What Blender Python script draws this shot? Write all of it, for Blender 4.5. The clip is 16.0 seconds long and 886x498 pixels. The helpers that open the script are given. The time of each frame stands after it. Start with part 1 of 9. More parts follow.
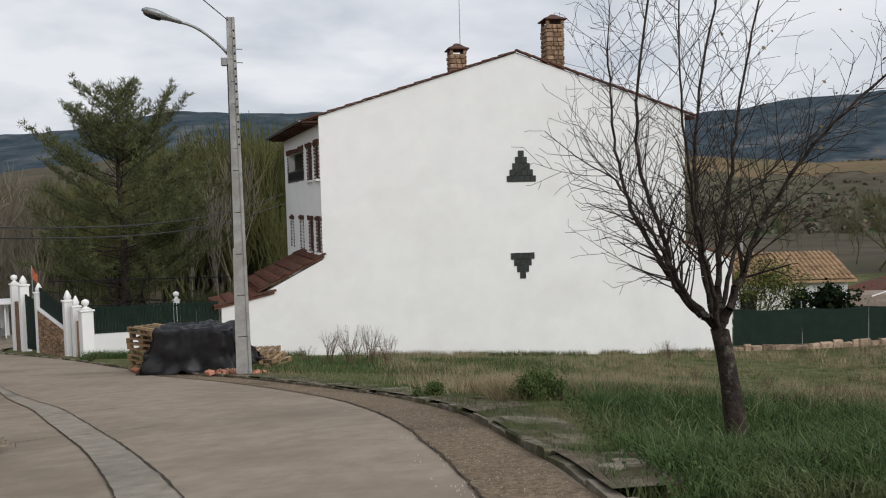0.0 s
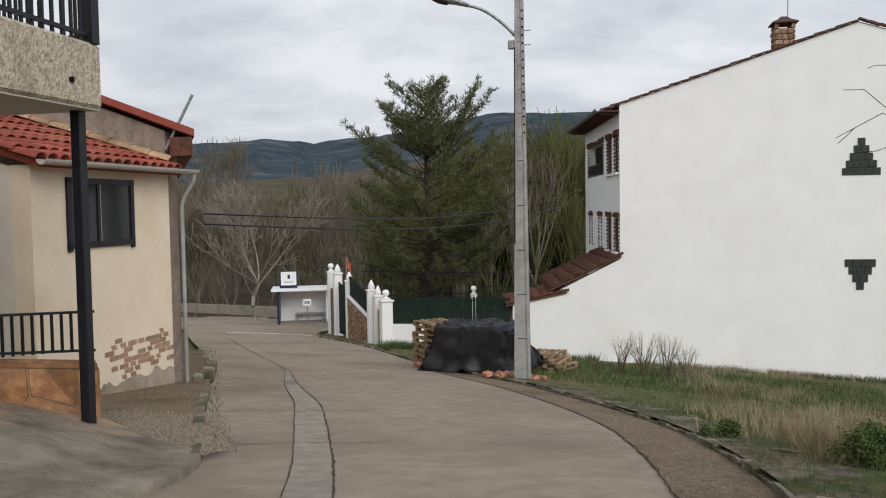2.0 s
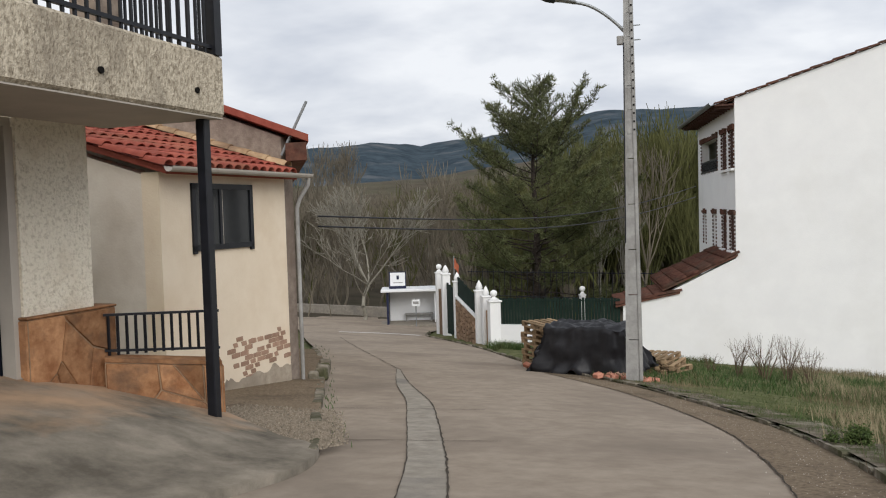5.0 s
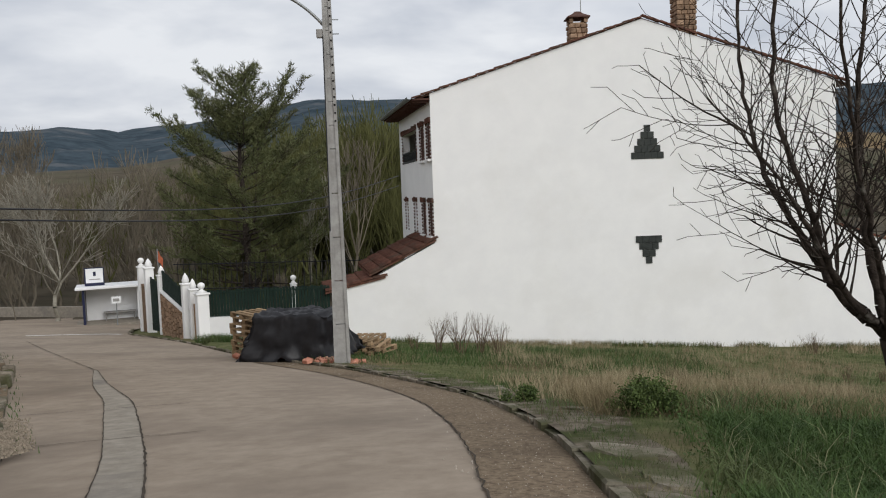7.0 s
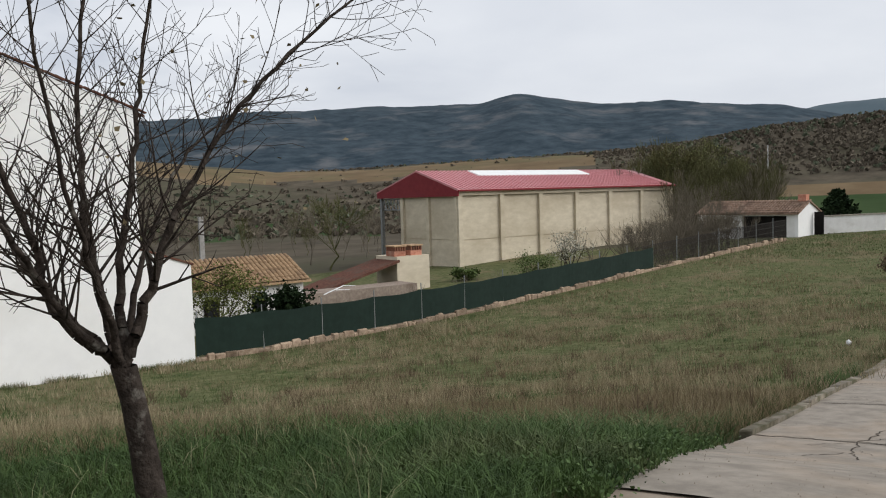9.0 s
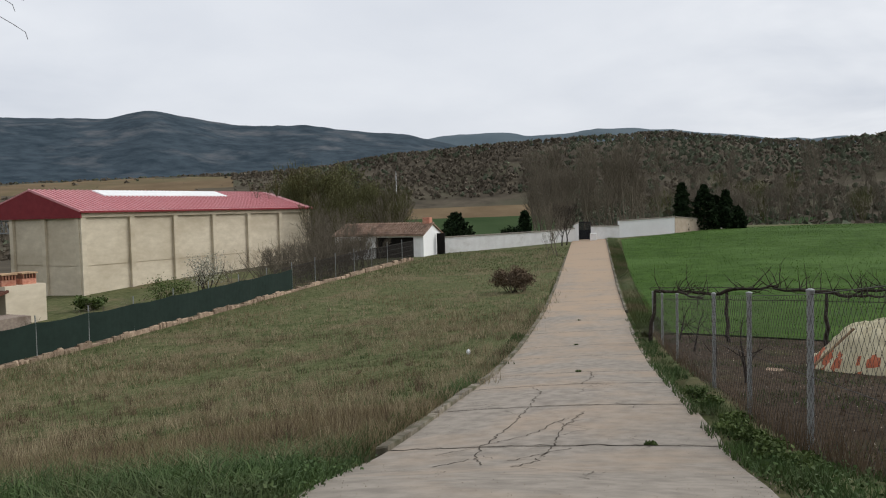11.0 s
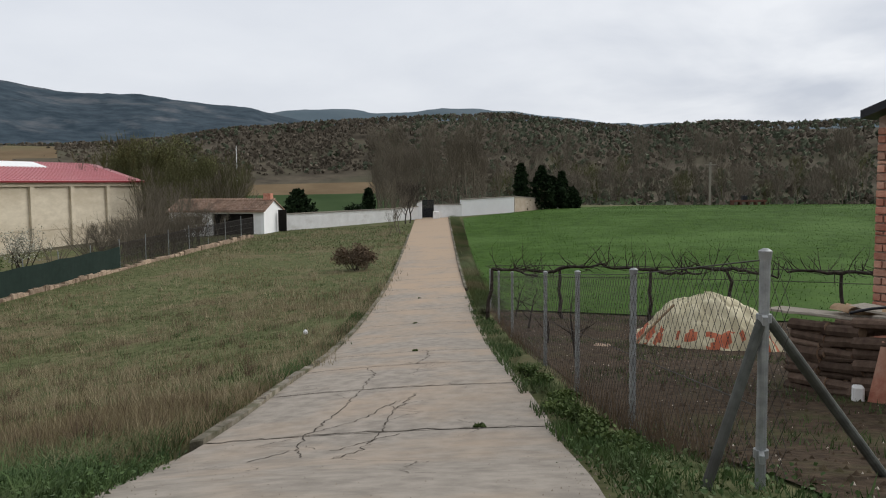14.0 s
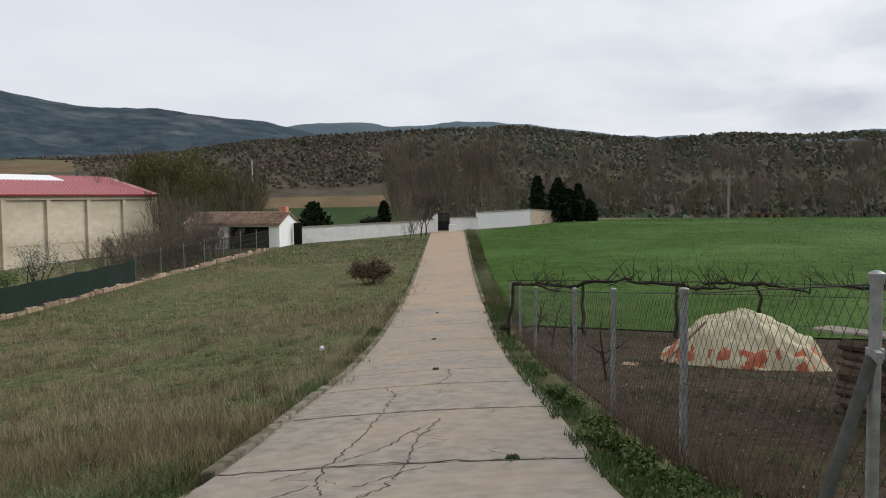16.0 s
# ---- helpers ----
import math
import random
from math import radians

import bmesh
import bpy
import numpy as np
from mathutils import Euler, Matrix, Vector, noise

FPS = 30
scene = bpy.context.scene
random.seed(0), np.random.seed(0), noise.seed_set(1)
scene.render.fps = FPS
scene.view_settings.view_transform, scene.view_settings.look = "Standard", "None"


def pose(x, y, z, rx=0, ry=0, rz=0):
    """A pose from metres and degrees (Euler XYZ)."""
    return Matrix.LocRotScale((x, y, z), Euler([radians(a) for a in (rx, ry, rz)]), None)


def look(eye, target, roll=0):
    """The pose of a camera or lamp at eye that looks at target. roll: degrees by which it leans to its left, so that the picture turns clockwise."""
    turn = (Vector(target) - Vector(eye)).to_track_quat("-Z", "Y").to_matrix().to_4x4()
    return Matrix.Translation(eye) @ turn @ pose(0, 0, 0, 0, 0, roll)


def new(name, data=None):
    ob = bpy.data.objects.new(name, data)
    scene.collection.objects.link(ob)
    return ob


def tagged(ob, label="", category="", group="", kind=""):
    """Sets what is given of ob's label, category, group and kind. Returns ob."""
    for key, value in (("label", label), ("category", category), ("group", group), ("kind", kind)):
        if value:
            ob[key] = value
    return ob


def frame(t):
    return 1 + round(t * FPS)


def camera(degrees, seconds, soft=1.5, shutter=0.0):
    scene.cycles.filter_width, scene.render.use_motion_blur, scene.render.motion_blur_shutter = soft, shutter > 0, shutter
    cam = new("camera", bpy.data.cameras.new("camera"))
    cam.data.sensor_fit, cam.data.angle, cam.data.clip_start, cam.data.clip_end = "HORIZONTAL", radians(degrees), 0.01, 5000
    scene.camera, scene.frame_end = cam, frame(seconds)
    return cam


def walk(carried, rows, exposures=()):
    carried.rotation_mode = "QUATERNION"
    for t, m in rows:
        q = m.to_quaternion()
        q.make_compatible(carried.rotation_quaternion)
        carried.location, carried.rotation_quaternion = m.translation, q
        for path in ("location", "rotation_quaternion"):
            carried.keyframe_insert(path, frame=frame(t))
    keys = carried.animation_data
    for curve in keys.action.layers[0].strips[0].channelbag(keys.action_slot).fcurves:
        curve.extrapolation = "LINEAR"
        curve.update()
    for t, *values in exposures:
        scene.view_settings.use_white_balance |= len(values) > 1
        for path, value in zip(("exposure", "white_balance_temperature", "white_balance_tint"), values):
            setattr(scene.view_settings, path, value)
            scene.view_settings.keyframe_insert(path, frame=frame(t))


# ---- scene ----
cam = camera(56.82, 16.0, soft=1.1)
# seconds, eye x y z, yaw, pitch, roll
PATH = [
    (0.0, -0.039, 0.083, 1.497, -0.31, -3.19, -1.49),
    (0.5, 0.061, 0.598, 1.465, 3.40, -3.24, -1.86),
    (1.0, 0.087, 1.148, 1.406, 7.62, -3.48, -2.18),
    (1.5, 0.183, 1.608, 1.362, 14.43, -3.25, -1.38),
    (2.0, 0.161, 1.919, 1.380, 21.19, -2.85, -0.88),
    (2.5, 0.074, 2.073, 1.382, 25.66, -2.03, -1.33),
    (3.0, 0.031, 2.133, 1.379, 31.27, -1.60, -1.89),
    (3.5, 0.027, 2.160, 1.373, 33.80, -1.68, -2.31),
    (3.7, 0.027, 2.160, 1.373, 32.50, -1.65, -2.31),
    (5.8, 0.234, 1.664, 1.375, 26.73, -3.01, -1.54),
    (6.0, 0.254, 1.634, 1.375, 25.53, -3.11, -1.54),
    (6.5, 0.324, 1.608, 1.380, 19.33, -3.59, -1.84),
    (7.0, 0.382, 1.636, 1.372, 8.79, -4.05, -2.09),
    (7.5, 0.481, 1.668, 1.377, -1.19, -4.36, -2.33),
    (8.0, 0.661, 1.753, 1.379, -12.49, -4.10, -2.55),
    (8.5, 0.846, 1.818, 1.359, -24.53, -3.53, -2.10),
    (9.0, 0.971, 1.861, 1.325, -36.32, -3.67, -1.73),
    (9.5, 1.045, 1.956, 1.334, -46.06, -3.15, -1.85),
    (10.0, 1.095, 2.029, 1.322, -53.72, -2.65, -1.75),
    (10.2, 1.115, 2.039, 1.322, -55.92, -2.60, -1.75),
    (12.3, 1.482, 1.993, 1.299, -65.72, -3.62, -0.73),
    (12.5, 1.512, 1.993, 1.299, -66.72, -3.74, -0.73),
    (13.0, 1.554, 1.973, 1.289, -68.38, -4.15, -0.59),
    (13.5, 1.606, 1.974, 1.287, -69.96, -4.73, -0.70),
    (14.0, 1.706, 2.032, 1.291, -71.97, -4.54, -0.47),
    (14.5, 1.800, 2.136, 1.298, -73.67, -3.55, -0.15),
    (15.0, 1.863, 2.224, 1.314, -74.01, -3.28, -0.19),
    (15.5, 1.995, 2.276, 1.295, -72.78, -3.79, -0.54),
    (16.0, 2.218, 2.350, 1.283, -70.96, -3.63, -0.55),
]


def eye_pose(x, y, z, yaw, pitch, roll):
    return pose(x, y, z, 0, 0, yaw) @ pose(0, 0, 0, 90 + pitch, 0, 0) @ pose(0, 0, 0, 0, 0, roll)


walk(cam, [(t, eye_pose(*row)) for t, *row in PATH], exposures=[(0, 0.1), (1.5, 0.1), (2.8, 0.15), (3.5, 0.27), (6, 0.14), (6.5, 0.08), (7.5, 0.12), (8, 0.2), (9.5, 0.2), (12.5, 0.2), (16, 0.22)])

# ---- world and light ----
world = bpy.data.worlds.new("overcast_sky")
scene.world = world
world.use_nodes = True
wn, wl = world.node_tree.nodes, world.node_tree.links
wn.clear()
w_out = wn.new("ShaderNodeOutputWorld")
w_bg = wn.new("ShaderNodeBackground")
w_bg.inputs["Strength"].default_value = 0.1
w_sky = wn.new("ShaderNodeTexSky")
w_sky.sky_type = "NISHITA"
w_sky.sun_disc = False
w_sky.sun_elevation = radians(42)
w_sky.sun_rotation = radians(200)
w_sky.dust_density = 4.0
w_geo = wn.new("ShaderNodeTexCoord")
w_sep = wn.new("ShaderNodeSeparateXYZ")
wl.new(w_geo.outputs["Generated"], w_sep.inputs[0])
# flat cloud deck: direction divided by its height, so clouds shrink towards the horizon
w_add = wn.new("ShaderNodeMath"); w_add.operation = "ADD"; w_add.inputs[1].default_value = 0.22
wl.new(w_sep.outputs["Z"], w_add.inputs[0])
w_max = wn.new("ShaderNodeMath"); w_max.operation = "MAXIMUM"; w_max.inputs[1].default_value = 0.05
wl.new(w_add.outputs[0], w_max.inputs[0])
w_dx = wn.new("ShaderNodeMath"); w_dx.operation = "DIVIDE"
w_dy = wn.new("ShaderNodeMath"); w_dy.operation = "DIVIDE"
wl.new(w_sep.outputs["X"], w_dx.inputs[0]); wl.new(w_max.outputs[0], w_dx.inputs[1])
wl.new(w_sep.outputs["Y"], w_dy.inputs[0]); wl.new(w_max.outputs[0], w_dy.inputs[1])
w_com = wn.new("ShaderNodeCombineXYZ")
wl.new(w_dx.outputs[0], w_com.inputs["X"]); wl.new(w_dy.outputs[0], w_com.inputs["Y"])
w_no = wn.new("ShaderNodeTexNoise")
w_no.inputs["Scale"].default_value = 1.5
w_no.inputs["Detail"].default_value = 5.0
w_no.inputs["Roughness"].default_value = 0.52
w_no.inputs["Distortion"].default_value = 0.2
wl.new(w_com.outputs[0], w_no.inputs["Vector"])
w_ramp = wn.new("ShaderNodeValToRGB")
els = w_ramp.color_ramp.elements
els[0].position, els[0].color = 0.36, (5.2, 5.55, 6.25, 1)
els[1].position, els[1].color = 0.6, (7.85, 8.05, 8.4, 1)
# the deck is smoother towards the east, broken again low in the south-east
w_east = wn.new("ShaderNodeMapRange")
w_east.inputs["From Min"].default_value, w_east.inputs["From Max"].default_value = 0.15, 0.65
w_east.inputs["To Min"].default_value, w_east.inputs["To Max"].default_value = 0.0, 0.8
wl.new(w_sep.outputs["X"], w_east.inputs["Value"])
w_south = wn.new("ShaderNodeMapRange")
w_south.inputs["From Min"].default_value, w_south.inputs["From Max"].default_value = -0.05, 0.3
w_south.inputs["To Min"].default_value, w_south.inputs["To Max"].default_value = 0.3, 1.0
wl.new(w_sep.outputs["Y"], w_south.inputs["Value"])
w_calm = wn.new("ShaderNodeMath"); w_calm.operation = "MULTIPLY"
wl.new(w_east.outputs["Result"], w_calm.inputs[0]); wl.new(w_south.outputs["Result"], w_calm.inputs[1])
w_even = wn.new("ShaderNodeMix")
w_even.inputs[3].default_value = 0.5
wl.new(w_calm.outputs[0], w_even.inputs[0])
wl.new(w_no.outputs["Fac"], w_even.inputs[2])
wl.new(w_even.outputs[0], w_ramp.inputs["Fac"])
w_mix = wn.new("ShaderNodeMix")
w_mix.data_type = "RGBA"
w_mix.inputs[0].default_value = 0.93
wl.new(w_sky.outputs[0], w_mix.inputs[6])
wl.new(w_ramp.outputs[0], w_mix.inputs[7])
wl.new(w_mix.outputs[2], w_bg.inputs["Color"])
wl.new(w_bg.outputs[0], w_out.inputs["Surface"])

sun_data = bpy.data.lights.new("sun", "SUN")
sun_data.energy, sun_data.angle, sun_data.color = 1.85, radians(40), (1.0, 0.975, 0.94)
sun = new("sun", sun_data)
sun.matrix_world = look((45, -44, 42), (0, 0, 0))


# ---- materials ----
def material(name, base, second=None, scale=4.0, rough=0.85, bump=0.2, bump_scale=None, stain=None, stain_scale=0.5, metal=0.0, detail=6.0, lo=0.35, hi=0.65, per_object=0.0, stretch=(1, 1, 1), stain_lo=0.5, stain_hi=0.72, coords="Object"):
    """Two colours mixed by fine noise, a third laid in by broad noise, and bump."""
    m = bpy.data.materials.new(name)
    m.use_nodes = True
    n, l = m.node_tree.nodes, m.node_tree.links
    bsdf = n["Principled BSDF"]
    bsdf.inputs["Roughness"].default_value = rough
    bsdf.inputs["Metallic"].default_value = metal
    bsdf.inputs["Specular IOR Level"].default_value = 0.06 if rough >= 0.85 and not metal else 0.3
    geo = n.new("ShaderNodeNewGeometry") if coords == "World" else n.new("ShaderNodeTexCoord")
    vec = n.new("ShaderNodeMapping")
    vec.inputs["Scale"].default_value = stretch
    l.new(geo.outputs["Position" if coords == "World" else "Object"], vec.inputs["Vector"])
    fine = n.new("ShaderNodeTexNoise")
    fine.inputs["Scale"].default_value, fine.inputs["Detail"].default_value = scale, detail
    fine.inputs["Roughness"].default_value = 0.65
    l.new(vec.outputs[0], fine.inputs["Vector"])
    ramp = n.new("ShaderNodeValToRGB")
    a, b = ramp.color_ramp.elements
    a.position, a.color = lo, (*base, 1)
    b.position, b.color = hi, (*(second or [c * 1.25 for c in base]), 1)
    l.new(fine.outputs["Fac"], ramp.inputs["Fac"])
    colour = ramp.outputs["Color"]
    if stain:
        broad = n.new("ShaderNodeTexNoise")
        broad.inputs["Scale"].default_value, broad.inputs["Detail"].default_value = stain_scale, 5.0
        broad.inputs["Roughness"].default_value = 0.6
        l.new(vec.outputs[0], broad.inputs["Vector"])
        cut = n.new("ShaderNodeMapRange")
        cut.name = "stain_cut"
        cut.inputs["From Min"].default_value, cut.inputs["From Max"].default_value = stain_lo, stain_hi
        l.new(broad.outputs["Fac"], cut.inputs["Value"])
        mix = n.new("ShaderNodeMix")
        mix.data_type = "RGBA"
        l.new(cut.outputs["Result"], mix.inputs[0])
        l.new(colour, mix.inputs[6])
        mix.inputs[7].default_value = (*stain, 1)
        colour = mix.outputs[2]
    if per_object:
        info = n.new("ShaderNodeObjectInfo")
        hsv = n.new("ShaderNodeHueSaturation")
        rng = n.new("ShaderNodeMapRange")
        rng.inputs["To Min"].default_value, rng.inputs["To Max"].default_value = 1 - per_object, 1 + per_object
        l.new(info.outputs["Random"], rng.inputs["Value"])
        l.new(rng.outputs["Result"], hsv.inputs["Value"])
        l.new(colour, hsv.inputs["Color"])
        colour = hsv.outputs["Color"]
    l.new(colour, bsdf.inputs["Base Color"])
    if bump:
        bn = n.new("ShaderNodeBump")
        bn.inputs["Strength"].default_value = bump
        bn.inputs["Distance"].default_value = 0.02
        relief = n.new("ShaderNodeTexNoise")
        relief.inputs["Scale"].default_value = bump_scale or scale * 2
        relief.inputs["Detail"].default_value = 8.0
        l.new(vec.outputs[0], relief.inputs["Vector"])
        l.new(relief.outputs["Fac"], bn.inputs["Height"])
        l.new(bn.outputs["Normal"], bsdf.inputs["Normal"])
    return m


M_grass = material("meadow", (0.05, 0.067, 0.023), (0.14, 0.138, 0.068), 2.2, 0.95, 0.9, 12.0, (0.16, 0.125, 0.075), 0.35, stain_lo=0.52, stain_hi=0.7, detail=12, coords="World")
M_blade = material("grass_blades", (0.042, 0.064, 0.017), (0.086, 0.108, 0.035), 0.9, 0.8, 0.0, None, (0.135, 0.112, 0.06), 0.22, stain_lo=0.47, stain_hi=0.66, coords="World")
M_lush = material("lush_grass_blades", (0.026, 0.054, 0.013), (0.07, 0.118, 0.032), 2.5, 0.75, 0.0, None, (0.1, 0.115, 0.048), 0.8, stain_lo=0.52, stain_hi=0.7, coords="World")
M_turf = material("green_turf_blades", (0.064, 0.086, 0.034), (0.125, 0.147, 0.064), 2.6, 0.85, 0.0, None, (0.185, 0.162, 0.098), 0.45, stain_lo=0.5, stain_hi=0.64, coords="World")
M_headpale = material("pale_seed_heads", (0.14, 0.15, 0.08), (0.24, 0.24, 0.14), 2.0, 0.9, 0.0, coords="World")
M_dry = material("dry_grass_blades", (0.155, 0.122, 0.072), (0.25, 0.205, 0.122), 2.0, 0.9, 0.0, coords="World")
M_straw = material("pale_straw_tufts", (0.24, 0.2, 0.125), (0.36, 0.305, 0.2), 2.0, 0.9, 0.0, coords="World")
M_field = material("young_wheat", (0.024, 0.056, 0.006), (0.05, 0.098, 0.014), 0.9, 0.9, 0.8, 6.0, (0.07, 0.125, 0.03), 0.09, coords="World", detail=9)
M_soil = material("tilled_soil", (0.028, 0.02, 0.013), (0.078, 0.056, 0.038), 7.0, 1.0, 1.0, 14.0, (0.07, 0.07, 0.032), 0.6, stain_lo=0.56, stain_hi=0.75, coords="World", detail=12)
M_asphalt = material("worn_concrete_road", (0.25, 0.206, 0.162), (0.325, 0.272, 0.217), 3.5, 0.88, 0.12, 90, (0.205, 0.168, 0.134), 0.4, stain_lo=0.46, stain_hi=0.7, coords="World", detail=14)
M_channel = material("pale_gutter_concrete", (0.235, 0.21, 0.175), (0.33, 0.298, 0.25), 6.0, 0.88, 0.25, 50, (0.18, 0.165, 0.15), 0.6, coords="World", detail=12)
M_gravel = material("gravelly_margin", (0.12, 0.09, 0.062), (0.25, 0.197, 0.14), 22.0, 1.0, 0.8, 45, (0.11, 0.085, 0.06), 0.9, coords="World", detail=10)
M_lane = material("lane_concrete", (0.22, 0.196, 0.166), (0.315, 0.28, 0.238), 4.0, 0.9, 0.12, 90, (0.37, 0.282, 0.203), 0.45, stain_lo=0.46, stain_hi=0.78, coords="World", detail=14, lo=0.36, hi=0.62)
M_crack = material("crack_dirt", (0.05, 0.043, 0.036), (0.09, 0.076, 0.062), 8.0, 1.0, 0.0, coords="World")
M_kerb = material("kerb_stone", (0.15, 0.13, 0.10), (0.28, 0.25, 0.205), 7.0, 0.95, 0.6, 30, (0.075, 0.075, 0.042), 1.6, stain_lo=0.42, stain_hi=0.62, per_object=0.2, coords="World")
M_white = material("white_plaster", (0.80, 0.80, 0.795), (0.84, 0.84, 0.83), 1.2, 0.9, 0.12, 30, (0.74, 0.735, 0.715), 0.35, stain_lo=0.5, stain_hi=0.8, coords="World")
M_whitewash = material("weathered_whitewash", (0.72, 0.71, 0.69), (0.82, 0.815, 0.8), 1.5, 0.95, 0.3, 20, (0.46, 0.43, 0.38), 0.5, stain_lo=0.58, stain_hi=0.8, coords="World")
M_huttile = material("weathered_hut_tile", (0.2, 0.125, 0.088), (0.36, 0.26, 0.2), 3.0, 0.95, 0.3, 25, (0.11, 0.08, 0.062), 1.0, coords="World")
M_tile = material("clay_roof_tile", (0.20, 0.085, 0.055), (0.33, 0.155, 0.10), 6.0, 0.9, 0.3, 25, (0.14, 0.10, 0.075), 1.0, per_object=0.25, coords="World")
M_oldtile = material("old_brown_tile", (0.075, 0.035, 0.026), (0.15, 0.072, 0.052), 6.0, 0.9, 0.3, 25, (0.09, 0.07, 0.055), 1.0, per_object=0.2, coords="World")
M_redtile = material("red_roof_tile", (0.25, 0.055, 0.038), (0.34, 0.09, 0.06), 5.0, 0.8, 0.2, 25, (0.24, 0.10, 0.06), 1.0, per_object=0.22, coords="World")
M_ochretile = material("ochre_roof_tile", (0.34, 0.22, 0.13), (0.48, 0.34, 0.21), 6.0, 0.9, 0.3, 25, (0.2, 0.13, 0.09), 1.0, per_object=0.2, coords="World")
M_wood = material("dark_stained_wood", (0.055, 0.025, 0.018), (0.11, 0.05, 0.035), 12.0, 0.7, 0.2, 40, stretch=(4, 4, 0.5))
M_palewood = material("pallet_wood", (0.2, 0.135, 0.08), (0.36, 0.26, 0.16), 9.0, 0.9, 0.3, 40, (0.14, 0.11, 0.08), 2.0, per_object=0.25, stretch=(1, 1, 3))
M_polec = material("pole_concrete", (0.27, 0.265, 0.255), (0.37, 0.365, 0.35), 5.0, 0.9, 0.3, 40, (0.2, 0.19, 0.175), 0.8)
M_steel = material("galvanised_steel", (0.24, 0.255, 0.26), (0.36, 0.378, 0.383), 14.0, 0.5, 0.1, 60, (0.25, 0.25, 0.24), 3.0, metal=0.6)
M_mesh = material("rusty_wire", (0.03, 0.026, 0.022), (0.06, 0.052, 0.046), 10.0, 0.7, 0.0)
M_barn = material("precast_concrete_panels", (0.53, 0.465, 0.355), (0.64, 0.57, 0.445), 1.0, 0.95, 0.3, 20, (0.43, 0.365, 0.265), 0.14, stain_lo=0.48, stain_hi=0.7, stretch=(1, 1, 2.0))
# Red roofing paled to pink: the sky's grazing reflection painted into the colour.
M_barnred = material("red_sheet_metal", (0.52, 0.2, 0.215), (0.6, 0.28, 0.29), 1.5, 0.4, 0.05, 10, (0.58, 0.3, 0.3), 0.3)
M_barndark = material("deep_red_sheet", (0.17, 0.012, 0.018), (0.21, 0.02, 0.026), 2.0, 0.6, 0.05)
M_skylight = material("translucent_sheet", (0.72, 0.73, 0.72), (0.8, 0.81, 0.8), 2.0, 0.5, 0.0)
M_cream = material("cream_plaster", (0.74, 0.625, 0.48), (0.80, 0.69, 0.545), 1.3, 0.92, 0.2, 30, (0.66, 0.52, 0.37), 0.5, stain_lo=0.5, stain_hi=0.75, coords="World")
# Pinkish-grey copy of the cream plaster, with the side wall's shade in the colour.
M_creamshade = material("smooth_pinkish_plaster", (0.68, 0.61, 0.53), (0.75, 0.69, 0.61), 1.3, 0.92, 0.2, 30, (0.5, 0.43, 0.35), 0.5, coords="World")
M_stucco = material("rough_thrown_stucco", (0.5, 0.44, 0.34), (0.8, 0.74, 0.62), 26.0, 0.95, 1.0, 45.0, (0.62, 0.53, 0.41), 1.4, stain_lo=0.5, stain_hi=0.75, coords="World", detail=8, lo=0.3, hi=0.52)
M_dirtystucco = material("rain_stained_stucco", (0.25, 0.21, 0.155), (0.58, 0.51, 0.4), 24.0, 0.95, 1.0, 45.0, (0.24, 0.205, 0.16), 1.6, stain_lo=0.5, stain_hi=0.74, coords="World", detail=9, lo=0.33, hi=0.56, stretch=(1, 1, 0.7))
M_soffit = material("grey_soffit_plaster", (0.42, 0.385, 0.34), (0.48, 0.44, 0.39), 2.0, 0.95, 0.1, coords="World")
M_blacksteel = material("black_painted_steel", (0.008, 0.009, 0.012), (0.014, 0.015, 0.02), 8.0, 0.4, 0.05)
M_doorsteel = material("dull_blue_black_steel", (0.005, 0.006, 0.011), (0.009, 0.01, 0.016), 3.0, 0.86, 0.05)
M_pavestrip = material("earthy_old_pavement", (0.075, 0.06, 0.042), (0.2, 0.172, 0.135), 4.0, 1.0, 0.8, 30, (0.06, 0.07, 0.028), 1.3, stain_lo=0.5, stain_hi=0.62, coords="World", detail=12)
M_rust = material("orange_plinth_stone", (0.22, 0.1, 0.048), (0.42, 0.23, 0.12), 5.0, 0.9, 1.0, 14, (0.17, 0.1, 0.062), 2.6, stain_lo=0.48, stain_hi=0.68, per_object=0.28, coords="World", detail=12)
M_mortar = material("stone_mortar", (0.27, 0.18, 0.11), (0.36, 0.25, 0.165), 9.0, 0.95, 0.5, 30, coords="World")
M_forecourt = material("forecourt_concrete", (0.105, 0.092, 0.073), (0.27, 0.236, 0.19), 1.7, 0.9, 0.5, 45, (0.42, 0.285, 0.185), 0.8, stain_lo=0.45, stain_hi=0.68, coords="World", detail=15)
M_rubble = material("rubble_wall", (0.22, 0.175, 0.145), (0.32, 0.265, 0.22), 6.0, 1.0, 0.8, 14, (0.17, 0.13, 0.105), 0.8, coords="World")
M_bark = material("dark_bark", (0.024, 0.019, 0.016), (0.062, 0.05, 0.042), 14.0, 0.95, 0.8, 40, (0.12, 0.11, 0.095), 9.0, stain_lo=0.58, stain_hi=0.7, coords="World")
M_palebark = material("pale_poplar_bark", (0.2, 0.185, 0.15), (0.31, 0.29, 0.24), 6.0, 0.95, 0.2, coords="World")
M_twig = material("grey_brown_twigs", (0.115, 0.099, 0.076), (0.185, 0.16, 0.122), 0.2, 1.0, 0.0, coords="World")
M_budding = material("budding_twigs", (0.068, 0.072, 0.028), (0.11, 0.112, 0.045), 0.1, 1.0, 0.0, None, (0.075, 0.068, 0.042), 0.03, coords="World")
